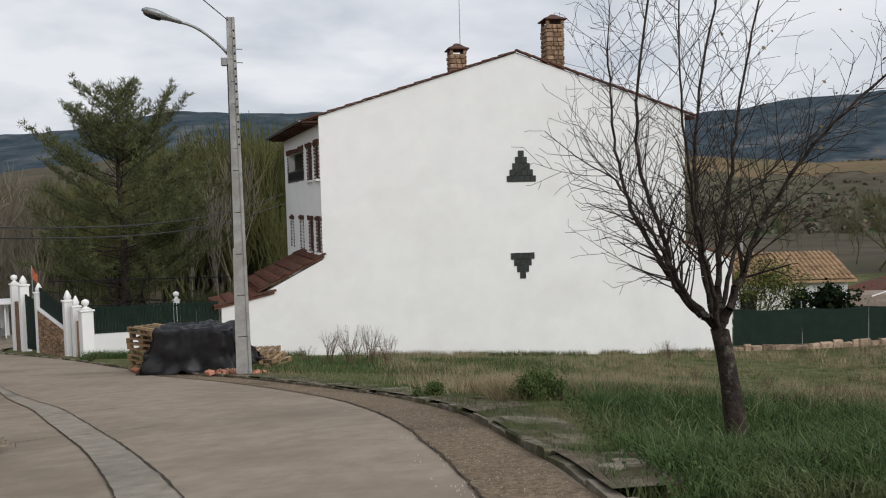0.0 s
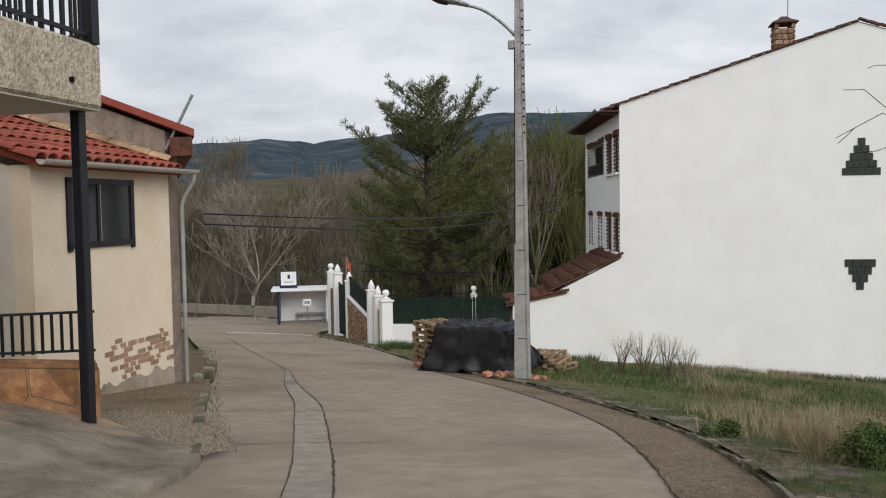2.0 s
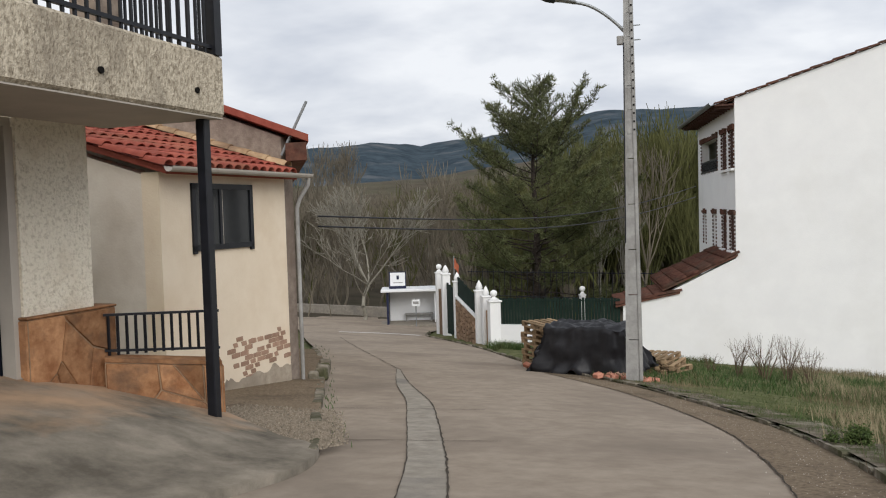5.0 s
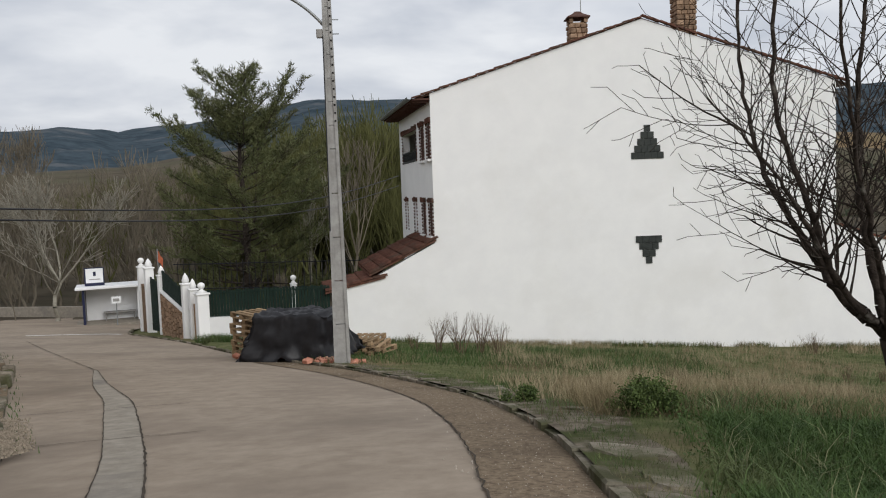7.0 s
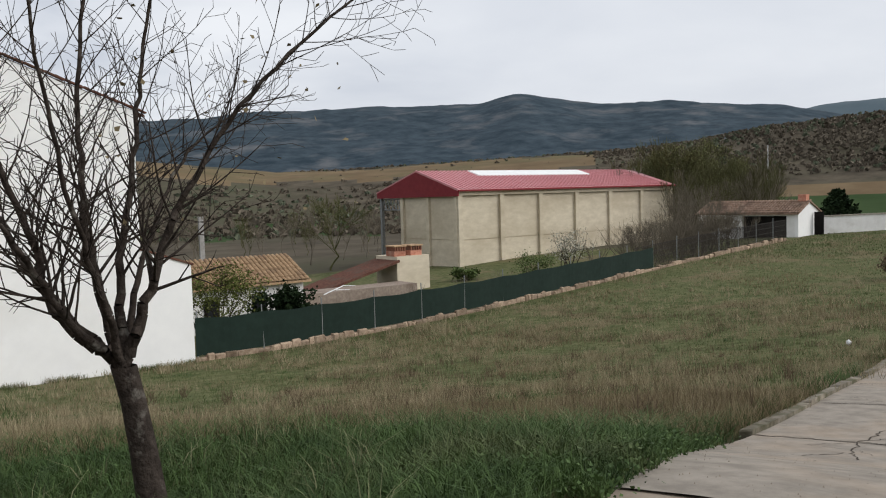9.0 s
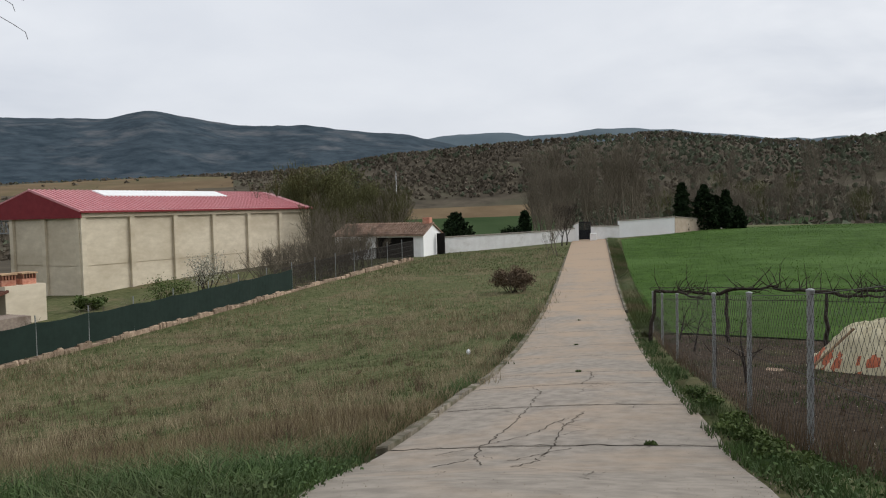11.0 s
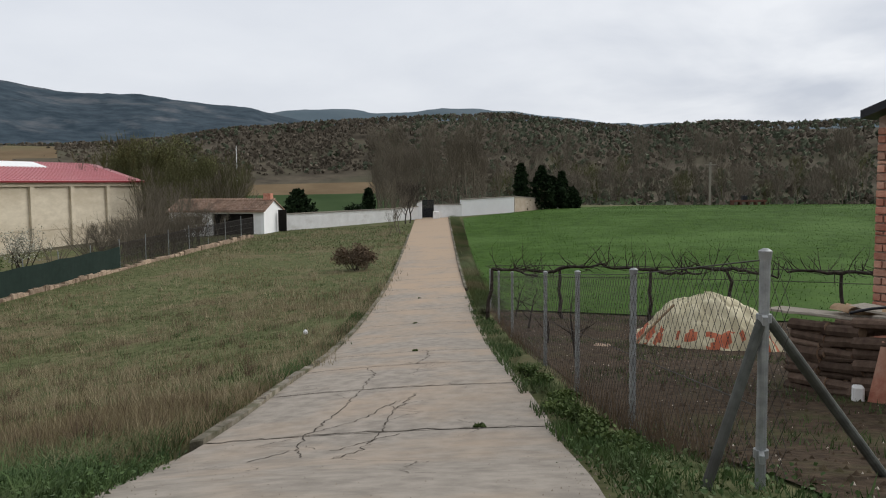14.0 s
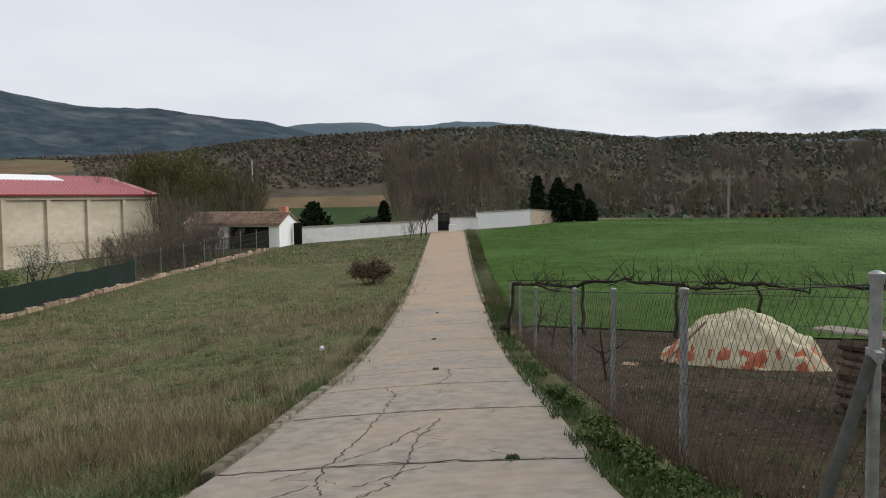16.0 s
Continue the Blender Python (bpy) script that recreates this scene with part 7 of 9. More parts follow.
for k, (x, y, q) in enumerate([(49, 38.6, 0.5), (51.5, 39.4, 0.62), (53.5, 40, 0.6), (56, 40.5, 0.5), (46, 38.4, 0.36), (58, 41, 0.45), (50.3, 40.2, 0.55), (43, 38.2, 0.3)]):
    place_tree(BROWN[k % 4], x, y, "scrubby leafless grey tree behind the wire fence", 70 * k, q, "bare_tree", "scrub along the fence")
for k, (s_, l_, q) in enumerate([(70, 2.6, 0.5), (72, 2.9, 0.55), (68, 3.4, 0.25)]):
    x, y = lane_point(s_, l_)
    place_tree(BROWN[(k + 1) % 4], x, y, "small bare tree at the lane's edge by the cemetery", 33 * k, q, "bare_tree", "trees by the lane's end")
shrub("bramble_bush", 44.1, 21.2, 1.15, 1.5, M_weed, "dense brown bramble bush alone in the meadow", 47, 0.09, 4200, twig=M_weed, category="bush")
willow = bare_tree_mesh(71, 7.5, M_budding, "willow", 3, 0.8, 0.25, (4, 5), 0.013, 0.1)
M_haze = material("opening_willow_leaves", (0.11, 0.116, 0.05), (0.17, 0.17, 0.078), 0.4, 0.9, 0.0, coords="World")
haze_rnd = random.Random(6)
willow_pts = [(v.co.copy(), None) for v in haze_rnd.sample(list(willow.vertices), 5200) if v.co.z > 1.8]
willow_leaf = leaf_cards(willow_pts, haze_rnd, 0.075, 2, 0.25, M_haze, "opening_leaves")
for k, (az, r, q) in enumerate([(52.0, 96, 1.4), (53.8, 92, 1.5), (55.4, 98, 1.3)]):
    tr = place_tree(willow, *polar(r, az), "broad olive-green budding willow behind the barn", 80 * k, q, "willow_tree")
    tagged(part("opening_leaves", willow_leaf, M_haze, tr), kind="stuff")
place_tree(willow, 37.5, 69.0, "yellow-green budding willow beside the barn", 0, 1.0, "willow_tree")
rnd = random.Random(88)
hedge = []
for _ in range(120):
    q = fence_point(rnd.uniform(35, 47))
    hedge.append((rnd.randint(0, 3), q[0] + rnd.uniform(-1, 1), q[1] + rnd.uniform(0.8, 5.5), rnd.uniform(0.16, 0.34), rnd.uniform(0, 6.28)))
merged_trees("fence_scrub", BROWN, hedge, "tangled grey-brown scrub behind the wire fence", "scrub")
rnd = random.Random(91)
places = []
for _ in range(170):
    az, r = rnd.uniform(45, 58.5), rnd.uniform(84, 150)
    x, y = polar(r, az)
    places.append((rnd.choice([0, 1, 2, 3, 4, 5]), x, y, rnd.uniform(0.5, 0.95), rnd.uniform(0, 6.28)))
for _ in range(110):
    az, r = rnd.uniform(67.5, 76), rnd.uniform(118, 170)
    x, y = polar(r, az)
    places.append((rnd.choice([0, 1, 7, 8, 7]), x, y, rnd.uniform(0.6, 0.95), rnd.uniform(0, 6.28)))
for _ in range(190):
    az, r = rnd.uniform(76, 108), rnd.uniform(175, 240)
    x, y = polar(r, az)
    places.append((rnd.choice([0, 1, 2, 3, 4, 7]), x, y, rnd.uniform(0.8, 1.3), rnd.uniform(0, 6.28)))
for _ in range(70):
    az, r = rnd.uniform(12, 46), rnd.uniform(85, 160)
    x, y = polar(r, az)
    places.append((rnd.choice([0, 1, 2, 3, 5]), x, y, rnd.uniform(0.4, 0.75), rnd.uniform(0, 6.28)))
merged_trees("valley_trees", BROWN + BUDDY + TALL, places, "leafless grey-brown trees along the valley")


# scrub and small crowns that roughen the hills
def hill_scrub():
    rnd = random.Random(5)
    V, F, MI = [], [], []
    for i in range(46000):
        az = rnd.uniform(-48, 112)
        r = 165 * (440 / 165) ** rnd.random()
        if 9 < az < 52 and r < 300 and rnd.random() < 0.7:
            continue
        if 54 < az < 70 and r < 272:
            continue
        if 14 < az < 47 and 308 < r < 392 and rnd.random() < 0.95:
            continue
        if az > 76 and r < 300 and rnd.random() < 0.55:
            continue
        x, y = polar(r, az)
        g = hz(x, y)
        stand = noise.noise((x / 38, y / 38, 4.0))
        if stand < -0.42 and rnd.random() < 0.8:
            continue
        h = rnd.uniform(0.7, 2.1) * (1.3 if stand > 0.3 else 1.0)
        w = h * rnd.uniform(0.45, 0.85)
        green = rnd.random() < (0.55 if az > 70 else 0.2) + 0.5 * noise.noise((x / 60, y / 60, 9.0))
        for _ in range(6):
            a = rnd.uniform(0, 6.28)
            b = a + rnd.uniform(0.5, 1.4)
            k = len(V)
            z = rnd.uniform(0.25, 1.0) * h
            V += [(x + w * 0.3 * math.cos(a), y + w * 0.3 * math.sin(a), g - 0.3), (x + w * math.cos(b), y + w * math.sin(b), g + z * 0.7), (x + w * 0.35 * math.cos(b + 1), y + w * 0.35 * math.sin(b + 1), g + z), (x + w * 0.7 * math.cos(a - 0.8), y + w * 0.7 * math.sin(a - 0.8), g + z * 0.45)]
            F.append((k, k + 1, k + 2, k + 3))
            MI.append(1 if green else 0)
    me = raw("hill_scrub", V, F, [M_scrub, M_pinehill])
    me.polygons.foreach_set("material_index", MI)
    tagged(new("hill_scrub", me), "brown oak scrub and dark pines over the hills", "scrub", kind="stuff")


M_scrub = material("oak_scrub", (0.11, 0.093, 0.071), (0.155, 0.132, 0.102), 0.06, 1.0, 0.0, coords="World")
# Pine green lightened in the base colour to carry distance haze.
M_pinehill = material("hill_pines", (0.085, 0.1, 0.068), (0.14, 0.155, 0.105), 0.06, 1.0, 0.0, coords="World")
hill_scrub()


# ---- hut, cemetery wall, gate, cypresses ----
def hut():
    h = thing("hut", Matrix.Identity(4), "small whitewashed hut with a clay tile roof", "hut")
    m = pose(66.9, 40.2, 0, 0, 0, 98) @ Matrix.Diagonal((1, -1, 1, 1))
    part("front_wall", boxmesh(5.0, 0.0, -5, 9.2, 0.3, -0.95, m=m), M_whitewash, h)
    part("front_wall", boxmesh(0.3, 0.0, -5, 1.0, 0.3, -0.95, m=m), M_whitewash, h)
    part("lintel", boxmesh(1.0, 0.0, -1.25, 5.0, 0.3, -0.95, m=m), M_whitewash, h)
    # Dark panel stands in for the shade inside the open bay.
    part("open_bay", boxmesh(1.0, 0.4, -5, 5.0, 0.6, -1.25, m=m), M_void, h, "dark panel painted as the open bay's shade")
    bm = bmesh.new()
    prism(bm, [(0.0, -5), (0.0, -0.95), (2.3, -0.05), (4.6, -0.95), (4.6, -5)], 0, 0.3)
    bmesh.ops.transform(bm, matrix=m @ Matrix(((0, 1, 0, 0), (1, 0, 0, 0), (0, 0, 1, 0), (0, 0, 0, 1))), verts=bm.verts)
    part("gable", bm, M_white, h, "clean white gable")
    for a in (6.0, 7.7):
        part("window", boxmesh(a, -0.03, -2.2, a + 0.8, 0.02, -1.5, m=m), M_glass, h)
    part("back_wall", boxmesh(0.3, 4.3, -5, 9.2, 4.6, -0.95, m=m), M_whitewash, h)
    bm = bmesh.new()
    prism(bm, [(-0.3, -1.02), (2.3, 0.03), (4.9, -1.02), (4.9, -1.12), (2.3, -0.08), (-0.3, -1.12)], -0.15, 9.4)
    bmesh.ops.transform(bm, matrix=m @ Matrix(((0, 1, 0, 0), (1, 0, 0, 0), (0, 0, 1, 0), (0, 0, 0, 1))), verts=bm.verts)
    roof = part("roof", bm, M_huttile, h, "weathered clay tile roof")
    r3 = m.to_3x3()
    tagged(tile_field("tiles", m @ Vector((-0.1, -0.28, -1.0)), r3 @ Vector((1, 0, 0)), r3 @ Vector((0, 2.6, 1.05)), 36, 6, M_huttile, roof, du=0.26, dv=0.46, radius=0.125), kind="stuff")
    part("chimney", boxmesh(0.1, 1.9, -0.3, 0.8, 2.6, 0.55, m=m), M_brick, h)
    part("side_door", boxmesh(-0.9, 3.2, -5, -0.1, 3.3, -1.0, m=m), M_void, h, "dark side door")


hut()


def cemetery():
    w = thing("cemetery_wall", Matrix.Identity(4), "long whitewashed cemetery wall with a thin coping", "wall", kind="structure")
    runs = [((70.9, 40.9), (81.8, 33.8), -1.5, -1.3, M_whitewash), ((81.8, 33.8), (84.6, 31.9), -1.3, -1.15, M_whitewash), ((84.6, 31.9), (84.85, 31.45), -0.75, -0.5, M_white), ((85.2, 30.2), (86.9, 27.7), -0.95, -0.95, M_whitewash), ((86.9, 27.7), (91.4, 22.9), -0.45, -0.2, M_white), ((91.4, 22.9), (100.2, 20.2), -0.2, -0.75, M_ochrewall), ((101.5, 19.6), (104, 18.6), -0.75, -0.8, M_white)]
    for a, b, ta, tb, mat in runs:
        part("wall_run", wall_between(a, b, -5, -5, ta, tb, 0.35), mat, w)
        part("coping", wall_between(a, b, ta, tb, ta + 0.09, tb + 0.09, 0.5), M_channel, w)
    g = thing("cemetery_gate", Matrix.Identity(4), "dark iron gate at the lane's end", "gate")
    for i in range(12):
        p = Vector((84.85, 31.45)).lerp(Vector((85.2, 30.2)), (i + 0.5) / 12)
        part("bar", boxmesh(p.x - 0.02, p.y - 0.035, -2.3, p.x + 0.02, p.y + 0.035, -0.45), M_blacksteel, g)
    part("lower_sheet", wall_between((84.9, 31.4), (85.25, 30.25), -2.3, -2.3, -1.3, -1.3, 0.04), M_blacksteel, g, "solid black lower panel")
    part("top_bar", wall_between((84.87, 31.45), (85.22, 30.2), -0.5, -0.5, -0.42, -0.42, 0.05), M_blacksteel, g)
    b = thing("stone_post", pose(84.2, 29.6, hz(84.2, 29.6), 0, 0, 20), "small pale stone block beside the gate", "post")
    part("block", boxmesh(-0.35, -0.35, -0.2, 0.35, 0.35, 0.75, bevel=0.04), M_whitewash, b)


M_ochrewall = material("bare_earthen_plaster", (0.42, 0.34, 0.26), (0.52, 0.44, 0.35), 1.5, 0.95, 0.3, 20, coords="World")
cemetery()


def cypress(x, y, top, r, seed, label):
    rnd = random.Random(seed)
    g = hz(x, y)
    h = top - g
    t = thing("cypress", pose(x, y, g), label, "tree", "cypresses by the cemetery")
    part("trunk", branch_tubes("trunk", [((0, 0, -0.3), (0, 0, h * 0.9), 0.12, 0.03)], M_bark), M_bark, t)
    pts = []
    for _ in range(420):
        k = rnd.random() ** 0.8
        rr = r * (math.sin(min(1, (1 - k) * 1.15 + 0.03) * math.pi * 0.62)) * rnd.uniform(0.45, 1.08)
        a = rnd.uniform(0, 6.28)
        pts.append(((rr * math.cos(a), rr * math.sin(a), 0.15 * h * 0.3 + k * h * 0.97), None))
    tagged(part("foliage", leaf_cards(pts, rnd, 0.3, 6, 0.12, M_cypress, "foliage", 1.8), M_cypress, t, "dense dark foliage"), kind="stuff")


cypress(94.5, 22.7, 3.35, 0.85, 1, "narrow dark cypress above the cemetery wall")
cypress(97.0, 20.8, 3.1, 1.35, 2, "broad ragged dark conifer by the cemetery")
cypress(98.3, 19.8, 1.9, 0.6, 3, "narrow dark cypress above the cemetery wall")
cypress(98.5, 18.7, 2.5, 0.75, 4, "narrow dark cypress above the cemetery wall")
cypress(99.5, 17.6, 0.6, 0.9, 5, "low dark conifer by the cemetery wall")
cypress(75.9, 41.5, 0.75, 1.7, 6, "round dark evergreen inside the cemetery")
cypress(84.5, 37.5, 0.7, 0.6, 7, "small dark cypress inside the cemetery")
shrub("evergreen_bush", 82.5, 38.2, 1.2, 2.0, M_cypress, "spiky dark bush inside the cemetery", 9, 0.2, 1500)
lane_tree = bare_tree_mesh(81, 4.6, M_bark, "lane_tree", 3, 0.6, 0.28, (3, 5), 0.02, 0.3)
place_tree(lane_tree, 77.6, 30.6, "dark bare tree beside the lane", 0, 0.9)
place_tree(lane_tree, 79.4, 30.9, "dark bare tree beside the lane", 120, 0.95)
shrub("bramble_bush", 44.2, 21.0, 1.5, 1.55, None, "dense leafless reddish bramble bush in the meadow", 12, twig=M_bark, category="bush")
bag = part("litter_bag", boxmesh(-0.08, -0.06, 0, 0.08, 0.06, 0.14, bevel=0.04), M_signwhite)
bag.matrix_world = pose(22.4, 12.9, hz(22.4, 12.9) + 0.07, 0, 0, 30)
tagged(bag, "crumpled white plastic litter in the grass", "litter")

# white mast and far poles
for x, y, h, lab in ((131, 83, 14, "tall thin white mast on the far hill"),):
    ms = thing("mast", pose(x, y, hz(x, y)), lab, "mast")
    bm = bmesh.new()
    tube(bm, (0, 0, 0), (0, 0, h), 0.12, 0.05, 8)
    part("tube", bm, M_signwhite, ms)
up = thing("utility_pole", pose(112, 2.0, hz(112, 2.0)), "pale concrete pole beyond the green field", "utility pole")
part("shaft", boxmesh(-0.14, -0.14, -0.5, 0.14, 0.14, 5.6), M_channel, up)
part("crossarm", boxmesh(-0.08, -0.7, 5.2, 0.08, 0.7, 5.35), M_channel, up)
mc = thing("farm_implement", pose(112, -2.6, hz(112, -2.6), 0, 0, 20), "rusty farm implement parked beyond the field", "farm implement")
part("frame", boxmesh(-0.4, -2.2, 0.5, 0.4, 2.2, 0.75), M_oldtile, mc)
for i in range(5):
    part("tine", boxmesh(-0.5, -2.0 + i * 1.0, 0, 0.3, -1.8 + i * 1.0, 0.6), M_oldtile, mc)
part("hitch", boxmesh(-0.3, 0.2, 0.75, 0.3, 0.8, 1.3), M_blacksteel, mc)

# ---- green field and tilled plot ----
field = [lane_point(26.5, -2.5), lane_point(40, -2.7), lane_point(60, -2.8), lane_point(84, -3.2), (91.0, 21.8), (100, 18.8), (112, 12), (118, -10), (118, -45), (70, -45), (34, -32), (27.0, -8)]
tagged(new("wheat_field", poly_sheet("wheat_field", field, 2.5, 0.12, M_field)), "bright green field of young wheat", "field", kind="structure")
plot = [lane_point(3.9, -2.35), lane_point(8, -2.35), lane_point(14, -2.35), lane_point(26, -2.4), (27.0, 4.0), (27.0, -6), (20, -9), (8, -7), (5.8, -2)]
tagged(new("tilled_plot", poly_sheet("tilled_plot", plot, 0.8, 0.085, M_soil)), "dark tilled garden soil inside the wire fence", "soil", kind="structure")


# ---- vineyard fence ----
def plot_fence():
    f = thing("wire_fence", Matrix.Identity(4), "chain-link fence on galvanised posts along the lane", "fence")
    ss = [4.23, 7.49, 10.4, 13.25, 18.9, 22.7, 26.1]
    tops = [0.95, 0.52, 0.19, -0.12, -0.73, -1.12, -1.42]
    line = [lane_point(s, l) for s, l in zip(ss, (-2.14, -2.3, -2.31, -2.29, -2.28, -2.26, -2.25))]
    for k, ((x, y), zt) in enumerate(zip(line, tops)):
        g = hz(x, y)
        r = 0.025 if k == 0 else 0.030
        bm = bmesh.new()
        tube(bm, (x, y, g - 0.3), (x, y, zt), r, n=14)
        po = part("post", bm, M_steel, f, "galvanised steel tube post")
        bm = bmesh.new()
        lathe(bm, [(r * 1.12, zt - 0.03), (r * 1.25, zt), (r * 1.3, zt + 0.012), (r * 0.5, zt + 0.024)], 14)
        bmesh.ops.transform(bm, matrix=Matrix.Translation((x, y, 0)), verts=bm.verts)
        part("cap", bm, M_steel, po, "domed metal cap")
    # corner braces and band clamps
    x, y = line[0]
    g = hz(x, y)
    for dx, dy in ((-0.18, 0.3), (0.75, -0.8)):
        bm = bmesh.new()
        q = (x + dx * 0.95, y + dy * 0.95)
        tube(bm, (q[0], q[1], hz(*q) - 0.05), (x + dx * 0.02, y + dy * 0.02, 0.64), 0.026, n=12)
        part("brace", bm, M_steelgreen, f, "slanting green-grey brace tube")
    for zz in (0.64, -0.02):
        bm = bmesh.new()
        tube(bm, (x, y, zz - 0.02), (x, y, zz + 0.02), 0.036, n=14)
        part("clamp", bm, M_steel, f)
        part("clamp_ear", boxmesh(x - 0.11, y - 0.012, zz - 0.02, x - 0.03, y + 0.012, zz + 0.02), M_steel, f)
    # top strand, mid strand and the woven mesh
    for (a, b, za, zb) in zip(line, line[1:], tops, tops[1:]):
        for dr in (0.03, 0.75):
            strand = bmesh.new()
            tube(strand, (a[0], a[1], za - dr), (b[0], b[1], zb - dr), 0.004, n=4, caps=False)
            part("strand_wire", strand, M_mesh, f)
    # woven diamonds, coarser as the fence runs away
    V, F = [], []

    def wire(p, q, r):
        d = Vector(q) - Vector(p)
        n = Vector((-LANE_D[1], LANE_D[0], 0)) * r
        u = d.cross(n).normalized() * r
        k = len(V)
        for c in (p, q):
            V.extend([tuple(Vector(c) + u), tuple(Vector(c) - u * 0.5 + n), tuple(Vector(c) - u * 0.5 - n)])
        F.extend([(k, k + 1, k + 4, k + 3), (k + 1, k + 2, k + 5, k + 4), (k + 2, k, k + 3, k + 5)])

    s = 2.4
    while s < 26:
        step = 0.058 if s < 10 else 0.085 if s < 16 else 0.13
        for up in (1, -1):
            z = 0.0
            ztop = float(np.interp(s, ss, tops)) - 0.04
            g = hz(*lane_point(s, -2.25)) + 0.05
            h = ztop - g
            n = max(2, int(h / (step * 1.15)))
            pts = []
            for i in range(n + 1):
                o = (i % 2) * step * up
                x1, y1 = lane_point(s + o, -2.25)
                gg = hz(x1, y1) + 0.05
                tt = float(np.interp(s + o, ss, tops)) - 0.04
                pts.append((x1, y1, gg + (tt - gg) * i / n))
            for p, q in zip(pts, pts[1:]):
                if s > 4.25:
                    wire(p, q, 0.0017 if s < 10 else 0.0022)
        s += step * 2
    tagged(part("chain_link", raw("chain_link", V, F, M_mesh), M_mesh, f, "thin rusty chain-link mesh"), kind="stuff")


M_steelgreen = material("green_grey_tube", (0.06, 0.065, 0.058), (0.115, 0.122, 0.11), 9.0, 0.7, 0.2, 40, (0.05, 0.048, 0.042), 2.0, metal=0.2)
plot_fence()


# ---- vines on their wires ----
def vines():
    rnd = random.Random(17)
    row = [(24.9, 8.2), (25.3, 6.0), (25.6, 3.6), (25.8, 1.4), (25.7, -1.4), (25.6, -3.8)]
    v = thing("vine_trellis", Matrix.Identity(4), "wires and stakes of the bare vine row", "trellis")
    bm = bmesh.new()
    for a, b in zip(row, row[1:]):
        for zz in (-1.12, -1.45):
            tube(bm, (*a, zz), (*b, zz + 0.02), 0.01, n=4, caps=False)
    part("trellis_wire", bm, M_mesh, v)
    for k, (x, y) in enumerate(row):
        t = thing("vine", Matrix.Identity(4), "gnarled leafless grape vine tied to a wire", "vine", "vines in the row")
        g = hz(x, y)
        out = []
        p, r = Vector((x, y, g - 0.05)), 0.065
        for i in range(5):
            q = p + Vector((rnd.gauss(0, 0.06), rnd.gauss(0, 0.06), (-1.15 - g) / 5))
            out.append((tuple(p), tuple(q), r, r * 0.92))
            p, r = q, r * 0.92
        for s in ((-1,) if k == 0 else (-1, 1)):
            q = p.copy()
            rr = 0.055
            for i in range(8):
                w = q + Vector((0.02 * rnd.gauss(0, 1), s * 0.17, rnd.gauss(0, 0.03)))
                out.append((tuple(q), tuple(w), rr, rr * 0.92))
                q, rr = w, rr * 0.92
                for _ in range(2):
                    grow_branch(out, rnd, q, (rnd.gauss(0, 0.5), rnd.gauss(0, 0.6), rnd.uniform(-0.3, 1.2)), rnd.uniform(0.2, 0.55), 0.016, 1, 0.1, 0.3, (1, 2), 0.6, 0.6, None, 3)
        part("stem", branch_tubes("stem", out, M_bark, 0.008), M_bark, t)
    # the side row beside the lane
    row2 = [lane_point(s, -2.9) for s in (14, 17.5, 21, 24.5)]
    for (x, y) in row2:
        t = thing("vine", Matrix.Identity(4), "gnarled leafless grape vine beside the fence", "vine", "vines in the row")
        g = hz(x, y)
        out = []
        grow_branch(out, rnd, (x, y, g - 0.05), (0, 0, 1), 0.75, 0.035, 2, 0.1, 0.2, (3, 4), 0.8, 0.5, None, 4)
        part("stem", branch_tubes("stem", out, M_bark, 0.008), M_bark, t)


vines()


